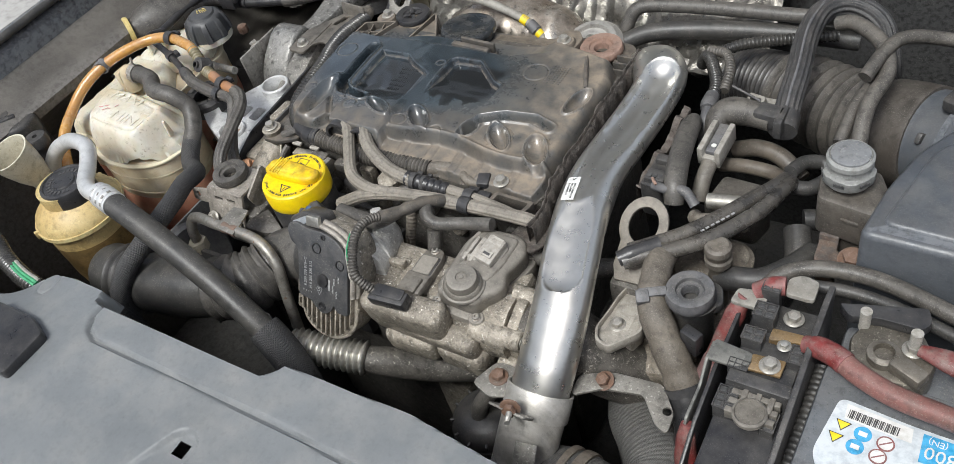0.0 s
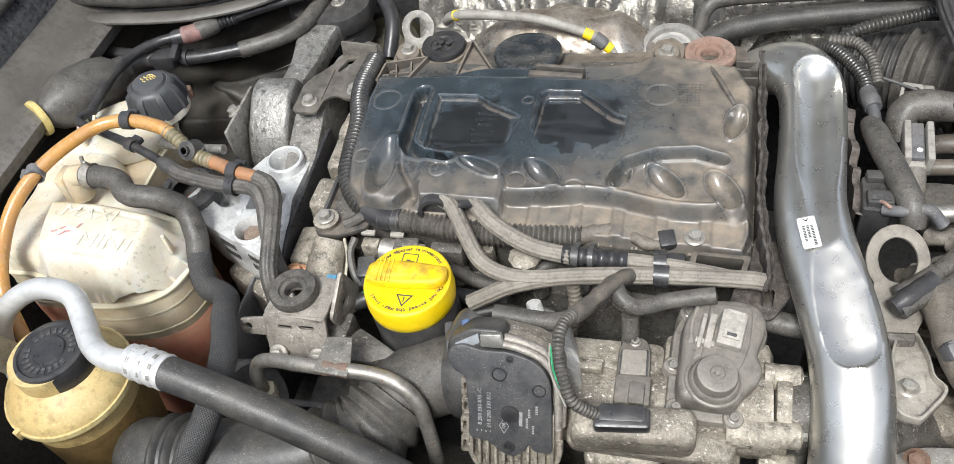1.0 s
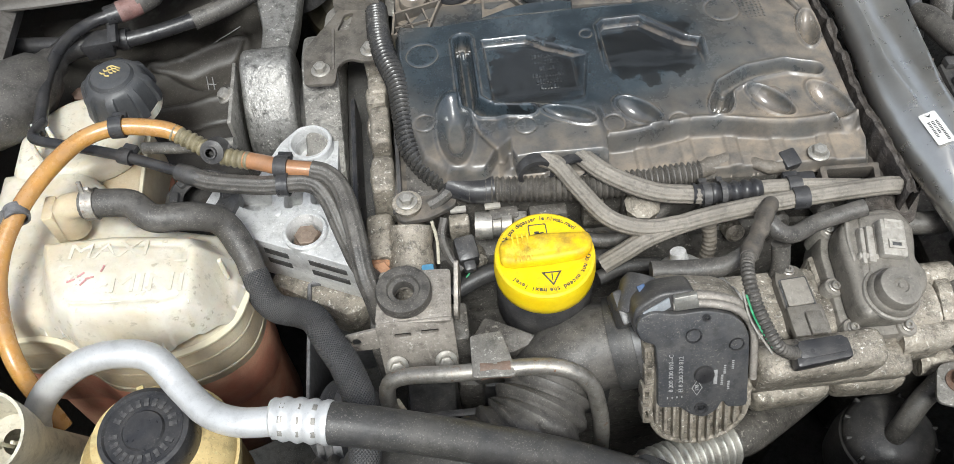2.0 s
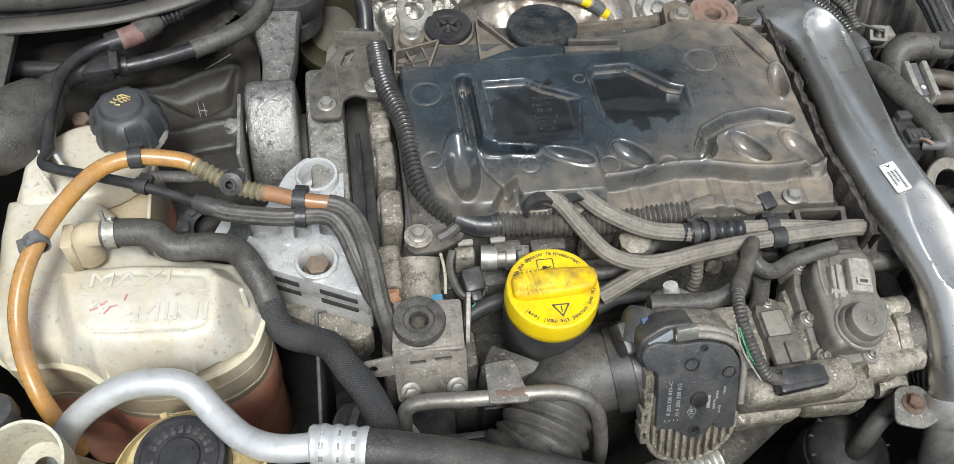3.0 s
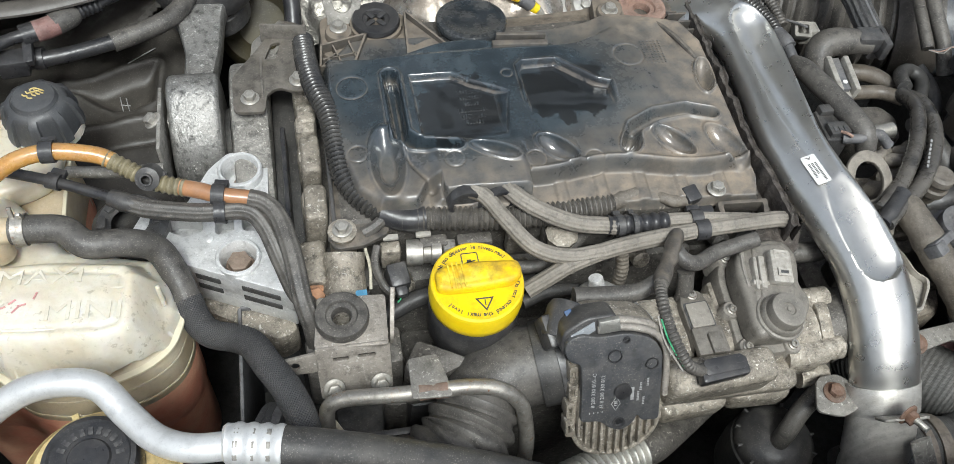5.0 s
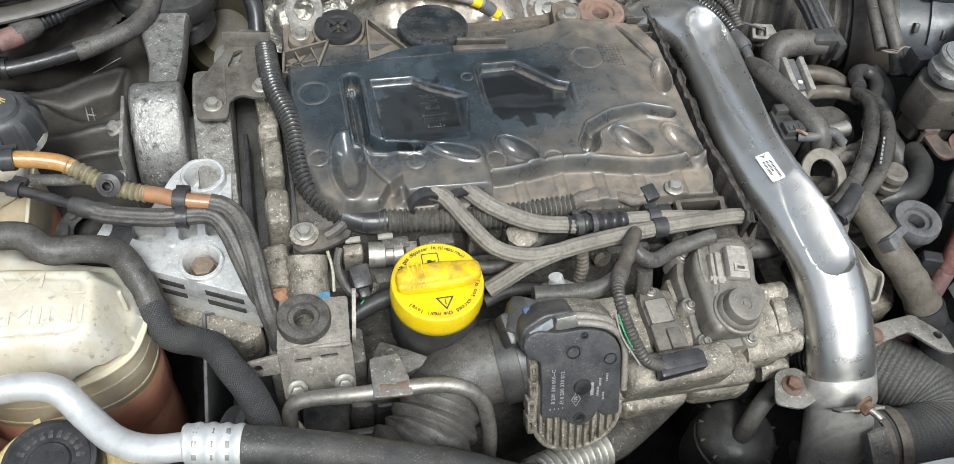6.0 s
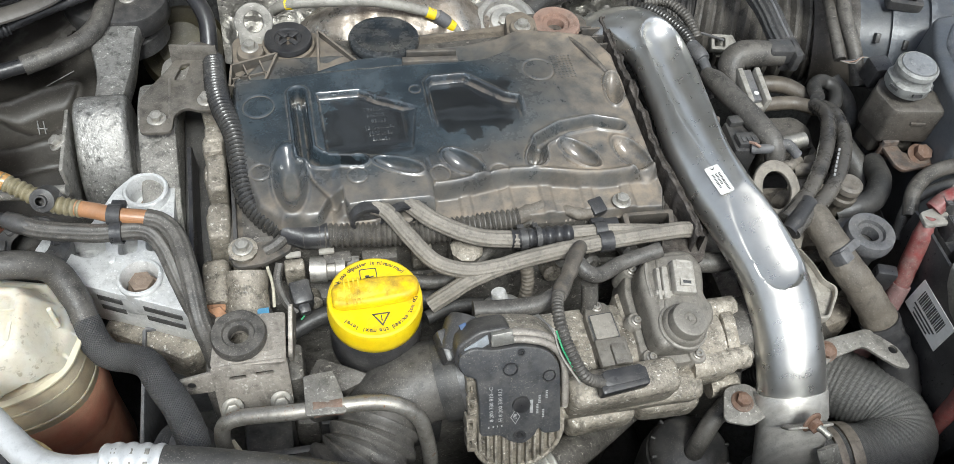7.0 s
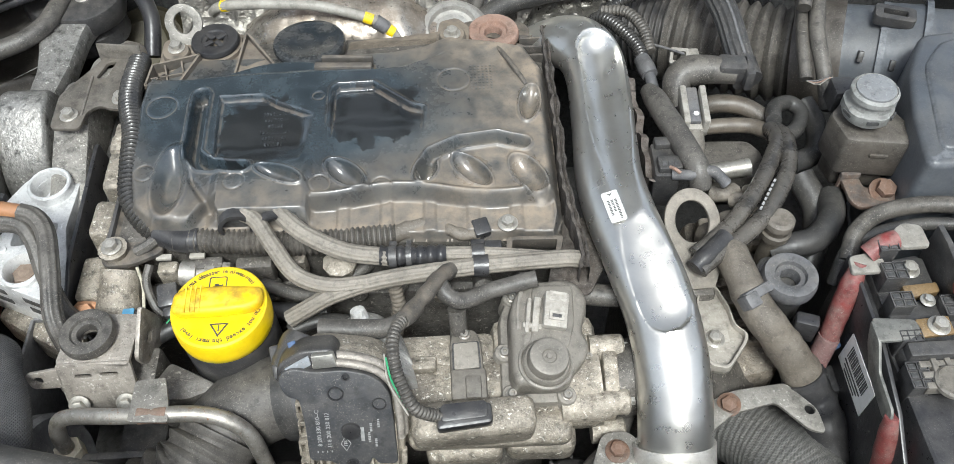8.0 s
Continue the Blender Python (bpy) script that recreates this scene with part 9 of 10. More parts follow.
prism(bm, rounded([(0.592, 0.085), (0.655, 0.082), (0.664, 0.115), (0.652, 0.135), (0.600, 0.138)], 0.008), 0.05, 0.004, Matrix.Translation((0, 0, 0.752)))
part("box", bm, HOSE, flat)
part("barrel", tube(bmesh.new(), [(0.600, 0.085, 0.808), (0.612, 0.086, 0.81), (0.640, 0.088, 0.812)], 0.0095, seg=18), ZINC, flat, "bright barrel")
for k, (x, y, z) in enumerate(((0.595, 0.055, 0.81), (0.612, 0.045, 0.812), (0.628, 0.058, 0.81), (0.60, 0.03, 0.80))):
    part("crumpled_tape", tube(bmesh.new(), [(x, y, z), (x + 0.010, y - 0.006, z + 0.006), (x + 0.022, y + 0.003, z)], 0.008, wave=0.5, seg=10), TAPE, flat)

eye_two = thing("lifting_eye", "thick grey steel lifting ring standing by the pipe", "lifting eye", (0.557, 0.005, 0.76))
ER = basis((0.5575, 0.004, 0.834), (1, 0.05, 0), (0, 0.86, 0.51))
bm = bmesh.new()
oval = lambda a, b: [(a * math.cos(2 * math.pi * k / 32), b * math.sin(2 * math.pi * k / 32)) for k in range(32)]
outer = [(0.0275 * math.cos(radians(a)), 0.033 * math.sin(radians(a))) for a in range(-40, 221, 10)] + [(-0.022, -0.05), (-0.016, -0.066), (0.014, -0.066), (0.022, -0.05)]
prism(bm, outer, 0.006, 0.0016, ER, holes=[oval(0.0165, 0.0205)])
part("ring", bm, mat("dusty brown steel", (0.225, 0.20, 0.165), (0.145, 0.128, 0.105), rough=0.6, metal=0.15, dust=0.3, big=30, bump=0.3, grime=0.4), eye_two)
bm = bmesh.new()
rbox(bm, (0.04, 0.03, 0.10), 0.006, Matrix.Translation((0.557, -0.045, 0.70)))
rbox(bm, (0.10, 0.14, 0.42), 0.012, Matrix.Translation((0.56, 0.0, 0.30)))
part("gearbox_lug", bm, CAST_DARK, eye_two, "dirty cast lug")
twin = thing("twin_hose", "pair of worn black hoses with white print", "hose", (0.6, 0.02, 0.8))
TWIN = mat("worn dusty hose", (0.018, 0.018, 0.019), (0.085, 0.076, 0.064), rough=0.24, dust=0.25, big=16, cloud=(0.42, 0.62))
for k, off in enumerate((0.0, 0.021)):
    part("hose", tube(bmesh.new(), [(0.672 + off * 0.4, 0.135 - off * 0.2, 0.818), (0.668 + off * 0.5, 0.105, 0.832), (0.652 + off * 0.75, 0.072 - off * 0.4, 0.838), (0.628 + off * 0.75, 0.035 - off * 0.6, 0.838), (0.600 + off * 0.5, 0.002 - off * 0.7, 0.836), (0.573, -0.022 - off * 0.75, 0.835), (0.555, -0.034 - off * 0.8, 0.832)], 0.0088, seg=18, step=0.005), TWIN, twin)
part("tape", tube(bmesh.new(), [(0.585, -0.020, 0.838), (0.565, -0.038, 0.838), (0.550, -0.050, 0.834)], [0.0100, 0.0105, 0.009], wave=0.25), CLEAN, twin, "black tape")
bm = bmesh.new()
for k in range(7):
    rbox(bm, (0.0022, 0.0042, 0.0008), 0, Matrix.Translation((0.645 - 0.0036 * k, 0.0385 - 0.0055 * k, 0.8482)) @ pose(0, 0, 0, 0, 0, -35))
part("print_bar", bm, PALE_INK, twin, "worn white print")
tag = thing("sensor_bracket", "pale grey sensor bracket with a bolt", "sensor bracket", (0.57, -0.1, 0.74))
bm = bmesh.new()
SB = Matrix.Translation((0, 0, 0.784))
outl = rounded([(0.5545, -0.070), (0.562, -0.044), (0.578, -0.046), (0.586, -0.070), (0.588, -0.092), (0.598, -0.102), (0.594, -0.112), (0.572, -0.138), (0.556, -0.134), (0.549, -0.118), (0.553, -0.09)], 0.005)
prism(bm, outl, 0.006, 0.0015, SB)
prism(bm, outl, 0.014, 0.001, SB, holes=[[(x + (0.571 - x) * 0.12, y + (-0.094 - y) * 0.09) for x, y in outl]])
rbox(bm, (0.03, 0.05, 0.10), 0.004, Matrix.Translation((0.57, -0.085, 0.69)))
part("plate", bm, mat("pale dusty metal", (0.42, 0.39, 0.34), (0.3, 0.275, 0.235), rough=0.6, metal=0.3, dust=0.4), tag)
again("bolt", BOLT, Matrix.Translation((0.567, -0.102, 0.789)), tag, "dirty stud nut")
taped = thing("taped_loom", "thick cloth-taped wiring loom going down", "wiring loom", (0.65, -0.15, 0.66))
part("loom", tube(bmesh.new(), [(0.583, 0.01, 0.80), (0.588, -0.025, 0.826), (0.594, -0.055, 0.828), (0.603, -0.085, 0.818), (0.625, -0.108, 0.795), (0.655, -0.134, 0.756), (0.675, -0.168, 0.718), (0.676, -0.205, 0.685), (0.662, -0.24, 0.64)], [0.015, 0.017, 0.0165, 0.0165, 0.018, 0.019, 0.019, 0.019, 0.018], seg=24, step=0.004, wave=0.09), TAPE, taped)
clip_band(taped, (0.6525, -0.1320, 0.7590), (0.5, -0.5, -0.75), 0.0188, 0.009)
bm = bmesh.new()
rbox(bm, (0.030, 0.010, 0.014), 0.002, Matrix.Translation((0.600, -0.078, 0.828)) @ pose(0, 0, 0, 25, 0, 28))
rbox(bm, (0.014, 0.014, 0.018), 0.002, Matrix.Translation((0.592, -0.085, 0.824)) @ pose(0, 0, 0, 25, 0, 28))
part("clip", bm, GREY, taped, "grey cable clip")
part("dark_tape", tube(bmesh.new(), [(0.655, -0.134, 0.756), (0.6755, -0.168, 0.718), (0.6765, -0.205, 0.685), (0.664, -0.237, 0.644)], [0.0196, 0.0206, 0.0208, 0.02], wave=0.14, seg=20, step=0.005), CLEAN, taped, "black tape")
vent_cap = thing("gearbox_breather", "grey stepped plastic breather cap", "breather", (0.642, -0.003, 0.74))
bm = bmesh.new()
lathe(bm, [(0, -0.08), (0.010, -0.08), (0.010, 0.0), (0.0145, 0.002), (0.0150, 0.010), (0.0130, 0.012), (0.0130, 0.018), (0.0145, 0.020), (0.0140, 0.027), (0.011, 0.030), (0, 0.030)], Matrix.Translation((0.643, -0.002, 0.812)), seg=28)
part("cap", bm, mat("dust-brown cap", (0.135, 0.116, 0.092), (0.085, 0.074, 0.060), rough=0.5, dust=0.3, big=40), vent_cap)
gearbox = thing("gearbox", "dirt-brown cast gearbox casing below the looms", "gearbox", (0.62, 0.0, 0.50))
EARTH = mat("dirt-covered casting", (0.20, 0.168, 0.128), (0.105, 0.088, 0.068), rough=0.6, metal=0.1, dust=0.4, big=26, bump=0.8, grime=0.7, specks=(0.42, 0.37, 0.30))
bm = bmesh.new()
prism(bm, rounded([(0.575, 0.075), (0.655, 0.070), (0.668, 0.020), (0.660, -0.050), (0.640, -0.115), (0.590, -0.125), (0.572, -0.06)], 0.016), 0.245, 0.012, Matrix.Translation((0, 0, 0.50)))
prism(bm, rounded([(0.585, 0.060), (0.622, 0.056), (0.628, 0.006), (0.600, -0.010), (0.582, 0.010)], 0.010), 0.035, 0.008, Matrix.Translation((0, 0, 0.735)))
part("casing", bm, EARTH, gearbox)
bm = bmesh.new()
lathe(bm, [(0, 0), (0.022, 0), (0.024, 0.004), (0.024, 0.012), (0.021, 0.014), (0.021, 0.020), (0.024, 0.022), (0.024, 0.034), (0.018, 0.040), (0, 0.040)], along((0.640, 0.046, 0.738), (0.1, -0.15, 1)), seg=30)
part("sender", bm, EARTH, gearbox, "ringed sender on the casing")
for k in range(4):
    part("rib", rbox(bmesh.new(), (0.060, 0.004, 0.012), 0.001, Matrix.Translation((0.618, -0.02 - 0.022 * k, 0.742))), EARTH, gearbox)
post = thing("mount_post", "dark post carrying a rubber mount", "mount", (0.636, -0.066, 0.6))
bm = bmesh.new()
lathe(bm, [(0, -0.3), (0.020, -0.3), (0.021, -0.02), (0.027, 0.0), (0.010, 0.0), (0.009, -0.02), (0, -0.02)], Matrix.Translation((0.637, -0.062, 0.822)), seg=28)
prism(bm, rounded([(0.608, -0.05), (0.622, -0.03), (0.660, -0.035), (0.670, -0.06), (0.64, -0.085)], 0.008), 0.012, 0.003, Matrix.Translation((0, 0, 0.808)))
part("post", bm, BLACK, post)
grommet("rubber_mount", (0.6365, -0.066, 0.822), 0.0260, 0.0085, 0.018, GREY, "grey rubber mount on a dark post")

# ---- relay and its bracket ----
relay = thing("glow_relay", "dusty brown-black relay box with a pale round cap", "relay", (0.75, 0.09, 0.78))
bm = bmesh.new()
prism(bm, rounded([(0.715, 0.108), (0.722, 0.070), (0.784, 0.060), (0.792, 0.088), (0.772, 0.126), (0.735, 0.128)], 0.006), 0.052, 0.005, Matrix.Translation((0, 0, 0.815)))
prism(bm, rounded([(0.722, 0.105), (0.728, 0.078), (0.778, 0.070), (0.784, 0.090), (0.766, 0.118)], 0.005), 0.030, 0.004, Matrix.Translation((0, 0, 0.788)))
rbox(bm, (0.018, 0.004, 0.004), 0.001, Matrix.Translation((0.757, 0.064, 0.846)) @ pose(0, 0, 0, 0, 0, -9))
part("box", bm, mat("dusty brown relay plastic", (0.085, 0.072, 0.058), (0.05, 0.044, 0.037), rough=0.45, dust=0.35, big=18), relay)
bm = bmesh.new()
lug = lambda a, r, z: r * (1 + (0.06 * (1 if math.cos(5 * a) > 0.1 else 0) if 0.003 < z < 0.016 else 0))
lathe(bm, [(0.026, 0), (0.0275, 0.004), (0.0275, 0.015), (0.0245, 0.018), (0.0235, 0.022), (0.0235, 0.026), (0.0262, 0.028), (0.0262, 0.034), (0.0235, 0.037), (0.0225, 0.0355), (0, 0.0355)], Matrix.Translation((0.7445, 0.098, 0.876)) @ Matrix.Diagonal((0.88, 0.88, 0.92, 1)), seg=60, wobble=lug)
rcap = part("cap", bm, mat("pale grey cap", (0.27, 0.275, 0.262), (0.20, 0.20, 0.19), rough=0.42, dust=0.3), relay, "pale grey round cap")
# Black bars put the shade of the cap's slots into colour.
for a in (200, 262, 320):
    bm = rbox(bmesh.new(), (0.0016, 0.011, 0.0034), 0, Matrix.Translation((0.7445, 0.098, 0.884)) @ pose(0, 0, 0, 0, 0, a) @ Matrix.Translation((0.0254, 0, 0)))
    part("slot", bm, INK_AND_SHADE, rcap, "black bar in place of a shaded slot")
bm = lathe(bmesh.new(), [(0, 0.0025), (0.0170, 0.0028), (0.0188, 0.0020), (0.0192, 0.0)], Matrix.Translation((0.7445, 0.098, 0.9086)), seg=40)
part("disc", bm, mat("smooth grey disc", (0.22, 0.225, 0.23), (0.17, 0.175, 0.18), rough=0.2, dust=0.15, coat=0.4), rcap, "glossy grey disc")
bm = bmesh.new()
rbox(bm, (0.026, 0.026, 0.030), 0.004, Matrix.Translation((0.738, 0.140, 0.845)))
part("plug", bm, CLEAN, relay, "black plug behind the cap")
plate = thing("relay_bracket", "rusty painted steel relay bracket", "bracket", (0.765, 0.05, 0.76))
bm = bmesh.new()
prism(bm, rounded([(0.730, 0.074), (0.731, 0.036), (0.738, 0.026), (0.780, 0.030), (0.803, 0.060), (0.790, 0.066), (0.776, 0.050), (0.750, 0.052), (0.748, 0.076)], 0.005), 0.005, 0.001, Matrix.Translation((0, 0, 0.808)))
rbox(bm, (0.020, 0.005, 0.09), 0.001, Matrix.Translation((0.739, 0.066, 0.73)))
part("plate", bm, mat("black paint over rust", (0.05, 0.047, 0.044), (0.17, 0.10, 0.065), rough=0.6, dust=0.3, big=40), plate)
again("bolt", bolt_mesh(0.010, RUST), along((0.768, 0.045, 0.813), (0, -0.25, 1)), plate, "rusty bolt")

# ---- battery and fuse box ----
battery = thing("car_battery", "dark grey car battery with warning labels", "battery", (0.88, -0.2, 0.60))
bm = bmesh.new()
prism(bm, rounded([(0.782, -0.105), (0.782, -0.36), (1.05, -0.36), (1.05, -0.112)], 0.008), 0.205, 0.006, Matrix.Translation((0, 0, 0.64)))
prism(bm, rounded([(0.785, -0.04), (1.05, -0.04), (1.05, -0.115), (0.785, -0.115)], 0.008), 0.180, 0.006, Matrix.Translation((0, 0, 0.64)))
part("case", bm, BATTERY, battery)
bm = bmesh.new()
LB = rounded([(0.803, -0.140), (0.795, -0.200), (0.812, -0.230), (1.0, -0.235), (1.0, -0.150), (0.862, -0.146)], 0.008)
prism(bm, LB, 0.0012, 0, Matrix.Translation((0, 0, 0.845)))
label = part("label", bm, LABEL_GREY, battery, "pale blue-grey warning label")
L0 = Matrix.Translation((0, 0, 0.8463)) @ pose(0, 0, 0, 0, 0, 0)
bm = prism(bmesh.new(), [(0.810, -0.1445), (0.864, -0.1490), (0.865, -0.1625), (0.811, -0.1590)], 0.0006, 0, Matrix.Translation((0, 0, 0.8461)))
part("barcode_field", bm, WHITE, label, "white barcode field")
bm = bmesh.new()
for k in range(26):
    rbox(bm, (0.0006 + 0.0005 * (k * 7 % 3), 0.0085, 0.0003), 0, pose(0.8135 + 0.0016 * k, -0.1535 - 0.00011 * k, 0.8466, 0, 0, -4))
part("barcode", bm, INK_AND_SHADE, label)
for x, y in ((0.8115, -0.1665), (0.8085, -0.1800)):
    bm = prism(bmesh.new(), [(-0.0065, 0.0042), (0.0065, 0.0042), (0, -0.0060)], 0.0006, 0, pose(x, y, 0.8461, 0, 0, -4))
    part("warning_triangle", bm, INK_AND_SHADE, label, "black-edged yellow triangle")
    bm = prism(bmesh.new(), [(-0.0052, 0.0034), (0.0052, 0.0034), (0, -0.0046)], 0.0006, 0, pose(x, y, 0.8464, 0, 0, -4))
    part("warning_field", bm, YELLOW, label)
for x, y, material in ((0.8285, -0.1690, BLUE), (0.8255, -0.1830, BLUE), (0.8470, -0.1710, RED), (0.8440, -0.1850, RED)):
    bm = lathe(bmesh.new(), [(0.0072, 0), (0.0072, 0.0006), (0, 0.0006)], Matrix.Translation((x, y, 0.8461)), seg=28)
    part("sign_disc", bm, material, label, "round warning sign")
    bm = bmesh.new()
    if material is RED:
        lathe(bm, [(0.0058, 0), (0.0058, 0.0004), (0, 0.0004)], Matrix.Translation((x, y, 0.8466)), seg=28)
        part("sign_field", bm, WHITE, label)
        bm = rbox(bmesh.new(), (0.011, 0.0011, 0.0004), 0, pose(x, y, 0.8469, 0, 0, 35))
        part("sign_bar", bm, RED, label)
    else:
        rbox(bm, (0.007, 0.0045, 0.0004), 0.0, pose(x, y, 0.8466, 0, 0, -4))
        part("sign_field", bm, WHITE, label)
bm = prism(bmesh.new(), [(0.872, -0.150), (0.96, -0.152), (0.96, -0.178), (0.873, -0.177)], 0.0008, 0, Matrix.Translation((0, 0, 0.8461)))
blue = part("rating_field", bm, BLUE, label, "blue rating field")
bm = lettering("800", 0.017, pose(0.888, -0.1665, 0.8470, 0, 0, 177), 0.0002)
merge(bm, lettering("(EN)", 0.008, pose(0.884, -0.1555, 0.8470, 0, 0, 177), 0.0002))
part("rating", bm, WHITE, blue, "white rating text")
term = thing("battery_terminal", "corroded battery clamp with studs", "terminal", (0.82, -0.09, 0.82))
bm = bmesh.new()
prism(bm, rounded([(0.795, -0.085), (0.806, -0.058), (0.85, -0.058), (0.868, -0.085), (0.862, -0.118), (0.82, -0.122), (0.80, -0.105)], 0.006), 0.040, 0.004, Matrix.Translation((0, 0, 0.822)))
lathe(bm, [(0.014, 0), (0.014, 0.008), (0.009, 0.010), (0.008, 0.004), (0, 0.004)], Matrix.Translation((0.826, -0.098, 0.862)), seg=20)
rbox(bm, (0.030, 0.016, 0.014), 0.003, Matrix.Translation((0.848, -0.110, 0.862)) @ pose(0, 0, 0, 0, 0, -25))
part("clamp", bm, mat("oily terminal metal", (0.16, 0.14, 0.11), (0.09, 0.08, 0.065), rough=0.35, metal=0.5, dust=0.3, specks=(0.4, 0.37, 0.3)), term)
for x, y, z in ((0.803, -0.068, 0.858), (0.847, -0.080, 0.862)):
    part("stud", tube(bmesh.new(), [(x, y, z), (x, y, z + 0.024)], 0.0052, seg=12, ribs=(0.002, 0.0005)), PALE_PLUG, term, "pale threaded stud")
again("nut", BOLT, Matrix.Translation((0.847, -0.080, 0.861)), term, "brass nut")
bm = bmesh.new()
prism(bm, rounded([(0.778, -0.060), (0.850, -0.040), (0.856, -0.056), (0.85, -0.066), (0.815, -0.066), (0.79, -0.072)], 0.004), 0.012, 0.003, Matrix.Translation((0, 0, 0.862)))
part("holder", bm, CLEAN, term, "black clamp holder")
cable = thing("red_battery_cable", "thick faded red battery cable across the battery", "battery cable", (0.84, -0.13, 0.84))
part("boot", tube(bmesh.new(), [(0.762, -0.109, 0.864), (0.775, -0.111, 0.868), (0.790, -0.116, 0.870), (0.800, -0.121, 0.870)], [0.008, 0.0105, 0.0105, 0.0108], seg=18, step=0.004), RED, cable, "red rubber boot")
part("cable", tube(bmesh.new(), [(0.798, -0.120, 0.870), (0.815, -0.129, 0.870), (0.845, -0.138, 0.869), (0.89, -0.142, 0.867), (0.95, -0.15, 0.862)], 0.0098, seg=18, step=0.006), mat("dirty red cable", (0.24, 0.07, 0.06), (0.13, 0.075, 0.06), rough=0.55, dust=0.3, big=10), cable)
red_two = thing("red_lug", "red cable boot on a flat lug", "battery cable", (0.88, -0.08, 0.85))
part("boot", tube(bmesh.new(), [(0.852, -0.085, 0.870), (0.875, -0.090, 0.872), (0.91, -0.098, 0.868), (0.96, -0.11, 0.86)], [0.006, 0.011, 0.011, 0.010], oval=0.7), RED, red_two)

fuse = thing("fuse_box", "open black fuse box with studs and corroded links", "fuse box", (0.735, -0.14, 0.62))
bm = bmesh.new()
prism(bm, rounded([(0.701, -0.055), (0.765, -0.045), (0.768, -0.255), (0.707, -0.255)], 0.005), 0.19, 0.003, Matrix.Translation((0, 0, 0.64)))
part("base", bm, CLEAN, fuse)
bm = bmesh.new()
prism(bm, [(-0.060, 0.66), (-0.052, 0.845), (-0.070, 0.848), (-0.150, 0.846), (-0.205, 0.832), (-0.262, 0.80), (-0.262, 0.66)], 0.004, 0.001, basis((0.691, 0, 0), (0, 1, 0), (0, 0, 1)))
side = part("side_wall", bm, CLEAN, fuse, "black side wall")
SW = basis((0.6905, -0.145, 0.785), (0, -1, 0), (0, 0, 1), (-1, 0, 0))
bm = rbox(bmesh.new(), (0.062, 0.044, 0.001), 0, SW)
paper = part("label", bm, WHITE, side, "white paper label with bar print")
bm = bmesh.new()
for k in range(16):
    rbox(bm, (0.0010 + 0.0006 * (k % 3), 0.018, 0.0004), 0, SW @ Matrix.Translation((-0.021 + 0.0027 * k, 0.006, 0.001)))
for k in range(3):
    rbox(bm, (0.040 - 0.006 * k, 0.002, 0.0004), 0, SW @ Matrix.Translation((-0.002, -0.008 - 0.005 * k, 0.001)))
part("print_bar", bm, INK_AND_SHADE, paper)
bm = bmesh.new()
prism(bm, [(-0.050, 0.70), (-0.045, 0.876), (-0.066, 0.878), (-0.110, 0.874), (-0.225, 0.846), (-0.262, 0.83), (-0.262, 0.70)], 0.006, 0.0015, basis((0.7655, 0, 0), (0, 1, 0), (0, 0, 1)))
part("divider", bm, BLACK, fuse, "scuffed black divider")


def socket_block(x, y, z, w, d, h, cols, rows):
    bm = rbox(bmesh.new(), (w, d, h), 0.0012, Matrix.Translation((x, y, z)))
    b = part("socket_block", bm, BLACK, fuse, "black socket block")
    # Black squares stand in for the shaded insides of the sockets.
    hollow = mesh_of(rbox(bmesh.new(), (w / cols * 0.62, d / rows * 0.62, 0.0012), 0, Matrix()), INK_AND_SHADE)
    for i in range(cols):
        for j in range(rows):
            again("socket", hollow, Matrix.Translation((x + (i + 0.5 - cols / 2) * w / cols, y + (j + 0.5 - rows / 2) * d / rows, z + h - 0.0004)), b, "flat black square for a shaded socket hole")
    bm = bmesh.new()
    for i in range(cols + 1):
        rbox(bm, (0.0009, d, 0.0016), 0, Matrix.Translation((x + (i - cols / 2) * w / cols, y, z + h)))
    for j in range(rows + 1):
        rbox(bm, (w, 0.0009, 0.0016), 0, Matrix.Translation((x, y + (j - rows / 2) * d / rows, z + h)))
    part("rim", bm, BLACK, b, "black socket rim")


for args in ((0.7175, -0.061, 0.825, 0.017, 0.011, 0.045, 2, 1), (0.7185, -0.083, 0.825, 0.020, 0.017, 0.037, 2, 2), (0.7165, -0.112, 0.82, 0.019, 0.015, 0.040, 2, 2), (0.7140, -0.146, 0.82, 0.018, 0.010, 0.036, 3, 2), (0.758, -0.118, 0.82, 0.012, 0.020, 0.036, 1, 2), (0.7135, -0.178, 0.81, 0.018, 0.024, 0.036, 2, 3), (0.755, -0.185, 0.81, 0.012, 0.020, 0.032, 1, 2)):
    socket_block(*args)
bm = bmesh.new()
prism(bm, rounded([(0.728, -0.090), (0.760, -0.088), (0.760, -0.098), (0.728, -0.104)], 0.002), 0.020, 0.001, Matrix.Translation((0, 0, 0.828)))
part("brass_link", bm, TAN, fuse, "corroded brass link")
bm = bmesh.new()
prism(bm, rounded([(0.722, -0.130), (0.752, -0.128), (0.752, -0.146), (0.722, -0.148)], 0.002), 0.004, 0.001, Matrix.Translation((0, 0, 0.853)))
part("brass_link", bm, TAN, fuse, "corroded brass link")
bm = bmesh.new()
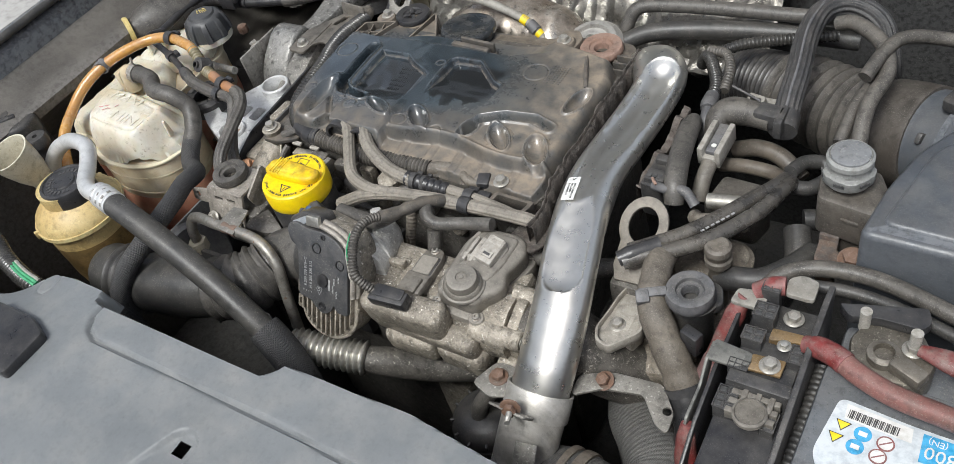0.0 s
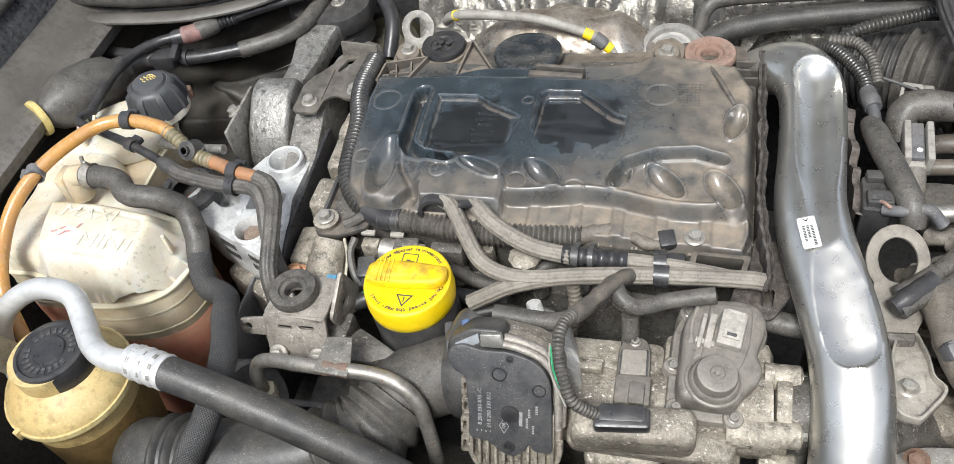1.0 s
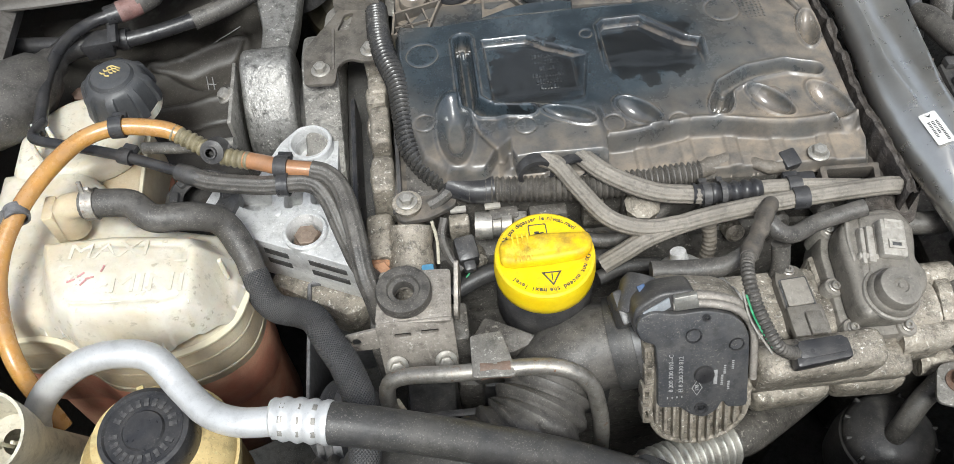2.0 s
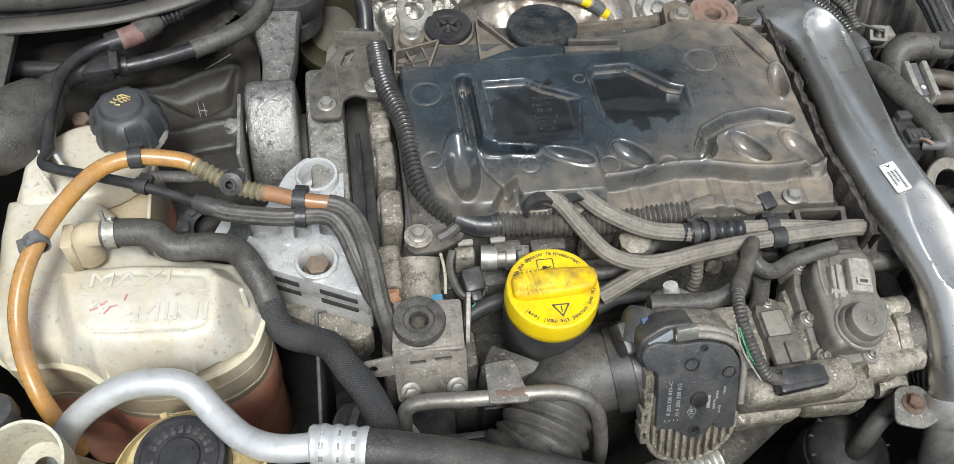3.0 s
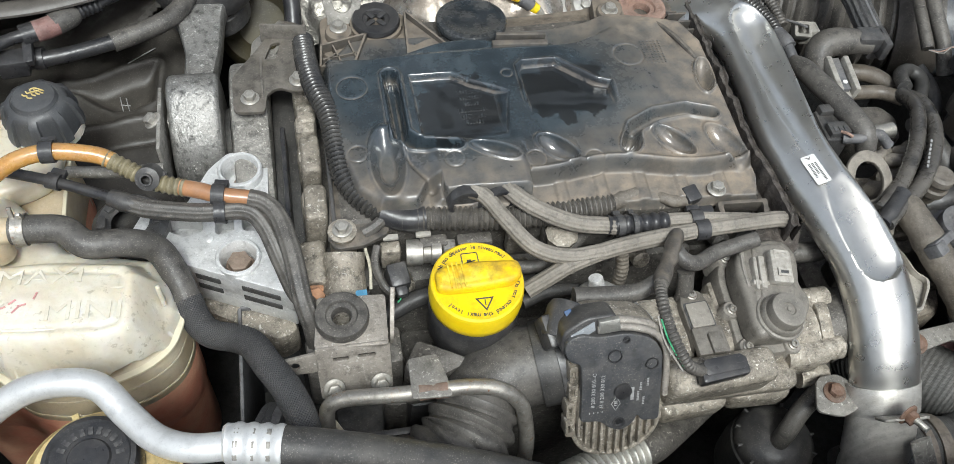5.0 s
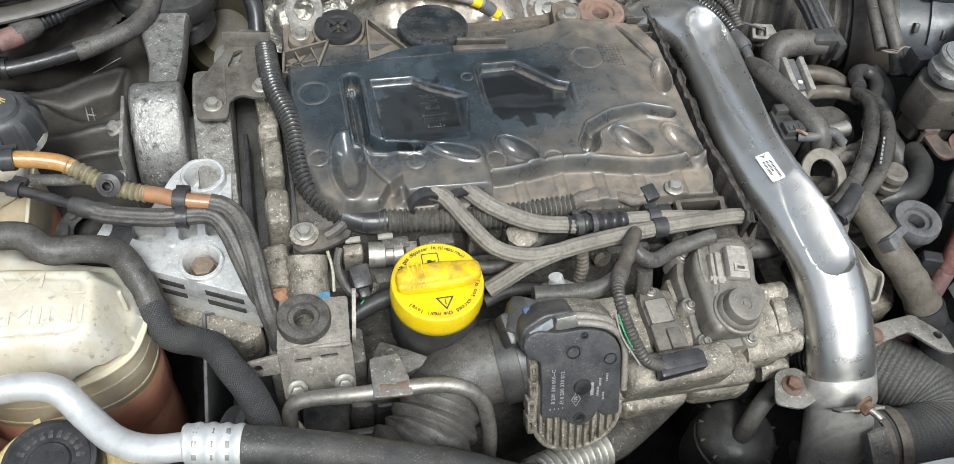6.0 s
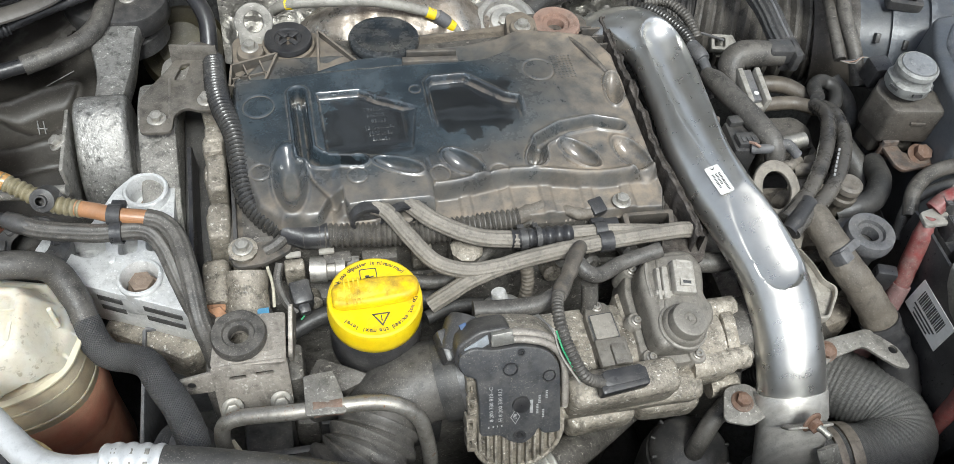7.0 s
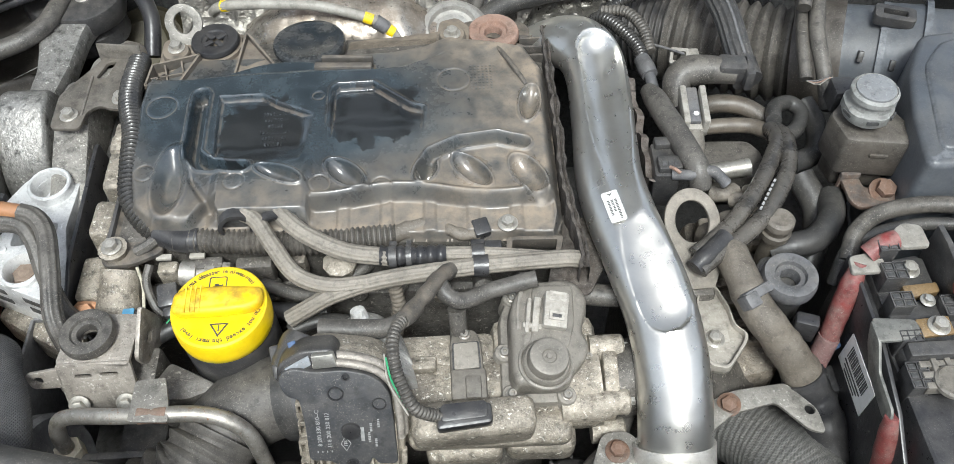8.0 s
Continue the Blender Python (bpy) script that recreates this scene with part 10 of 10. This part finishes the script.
rbox(bm, (0.055, 0.060, 0.050), 0.003, Matrix.Translation((0.735, -0.085, 0.79)))
rbox(bm, (0.058, 0.014, 0.046), 0.002, Matrix.Translation((0.737, -0.158, 0.81)))
rbox(bm, (0.056, 0.060, 0.036), 0.003, Matrix.Translation((0.735, -0.135, 0.81)))
part("stud_carrier", bm, BLACK, fuse, "black stud carrier")
for p, m_ in (((0.742, -0.071, 0.844), BOLT), ((0.740, -0.138, 0.857), BOLT), ((0.744, -0.108, 0.850), BOLT_SMALL)):
    again("nut", m_, Matrix.Translation(p), fuse, "zinc nut")
bm = bmesh.new()
lathe(bm, [(0, 0), (0.0155, 0), (0.0155, 0.004), (0.0135, 0.006), (0.0125, 0.0045), (0, 0.0045)], Matrix.Translation((0.738, -0.187, 0.846)), seg=32)
part("round_lid", bm, SENSOR, fuse, "round dusty lid")
for k in range(3):
    part("fuse_link", rbox(bmesh.new(), (0.044, 0.006, 0.012), 0.001, Matrix.Translation((0.738, -0.1685 - 0.010 * k, 0.836))), SENSOR, fuse, "pale fuse link")
    part("fuse_link", rbox(bmesh.new(), (0.005, 0.020, 0.014), 0.001, Matrix.Translation((0.728 + 0.012 * k, -0.172, 0.836))), SENSOR, fuse, "pale fuse link")
bm = bmesh.new()
prism(bm, rounded([(0.730, -0.062), (0.728, -0.042), (0.740, -0.034), (0.756, -0.038), (0.757, -0.062)], 0.005), 0.006, 0.0015, Matrix.Translation((0, 0, 0.862)) @ pose(0, 0, 0, 0, 0, 0))
prism(bm, rounded([(0.683, -0.080), (0.685, -0.062), (0.705, -0.058), (0.716, -0.066), (0.712, -0.080)], 0.004), 0.006, 0.0015, Matrix.Translation((0, 0, 0.852)))
part("lug", bm, PALE_PLUG, fuse, "pale corroded cable lugs")
bm = bmesh.new()
prism(bm, rounded([(0.684, -0.150), (0.686, -0.126), (0.722, -0.130), (0.726, -0.142), (0.712, -0.150)], 0.003), 0.004, 0.0012, Matrix.Translation((0, 0, 0.853)))
prism(bm, rounded([(-0.128, 0.857), (-0.150, 0.857), (-0.170, 0.838), (-0.205, 0.836), (-0.212, 0.824), (-0.200, 0.816), (-0.160, 0.820), (-0.138, 0.838)], 0.004), 0.003, 0.001, basis((0.684, 0, 0), (0, 1, 0), (0, 0, 1)))
part("bus_blade", bm, mat("corroded busbar", (0.22, 0.22, 0.20), (0.13, 0.13, 0.12), rough=0.5, metal=0.5, dust=0.3), fuse, "corroded grey busbar blade")
for name, pts, r in (("red_cable", [(0.694, -0.068, 0.856), (0.688, -0.080, 0.838), (0.681, -0.093, 0.812), (0.674, -0.108, 0.785)], [0.007, 0.0100, 0.0098, 0.0095]), ("red_cable", [(0.687, -0.206, 0.828), (0.688, -0.214, 0.812), (0.690, -0.222, 0.79), (0.692, -0.230, 0.76), (0.692, -0.238, 0.68)], [0.006, 0.0095, 0.0105, 0.0105, 0.0095])):
    e = thing(name, "red battery cable with a rubber boot going down", "battery cable", pts[-1])
    part("boot", tube(bmesh.new(), pts, r, seg=18, step=0.004, wave=0.06), RED, e)
part("cable", tube(bmesh.new(), [(0.675, -0.106, 0.79), (0.664, -0.122, 0.75), (0.650, -0.14, 0.70), (0.64, -0.15, 0.64)], 0.0105), mat("grey red cable", (0.20, 0.085, 0.08), (0.14, 0.09, 0.085), rough=0.6, dust=0.4), bpy.data.objects["red_cable"])
part("top_lead", tube(bmesh.new(), [(0.728, -0.052, 0.866), (0.715, -0.055, 0.864), (0.703, -0.060, 0.856)], 0.0095), RED, bpy.data.objects["red_cable"])
part("ribbed_drain", tube(bmesh.new(), [(0.778, -0.10, 0.82), (0.779, -0.14, 0.818), (0.778, -0.19, 0.81), (0.776, -0.24, 0.80)], 0.0085, ribs=(0.006, 0.0018)), RUBBER, battery, "black ribbed drain hose")
bp_plug = thing("blue_plug", "small blue and black plugs below the fuse box", "plug", (0.67, -0.13, 0.74))
bm = bmesh.new()
rbox(bm, (0.022, 0.016, 0.016), 0.003, Matrix.Translation((0.676, -0.104, 0.765)) @ pose(0, 0, 0, 15, 0, 20))
part("blue_body", bm, BLUE_PLUG, bp_plug)
bm = bmesh.new()
rbox(bm, (0.022, 0.014, 0.030), 0.003, Matrix.Translation((0.650, -0.100, 0.785)) @ pose(0, 0, 0, 0, 0, -20))
part("black_body", bm, CLEAN, bp_plug)
bm = rbox(bmesh.new(), (0.026, 0.030, 0.08), 0.004, Matrix.Translation((0.684, -0.125, 0.66)))
part("black_socket", bm, CLEAN, bp_plug)
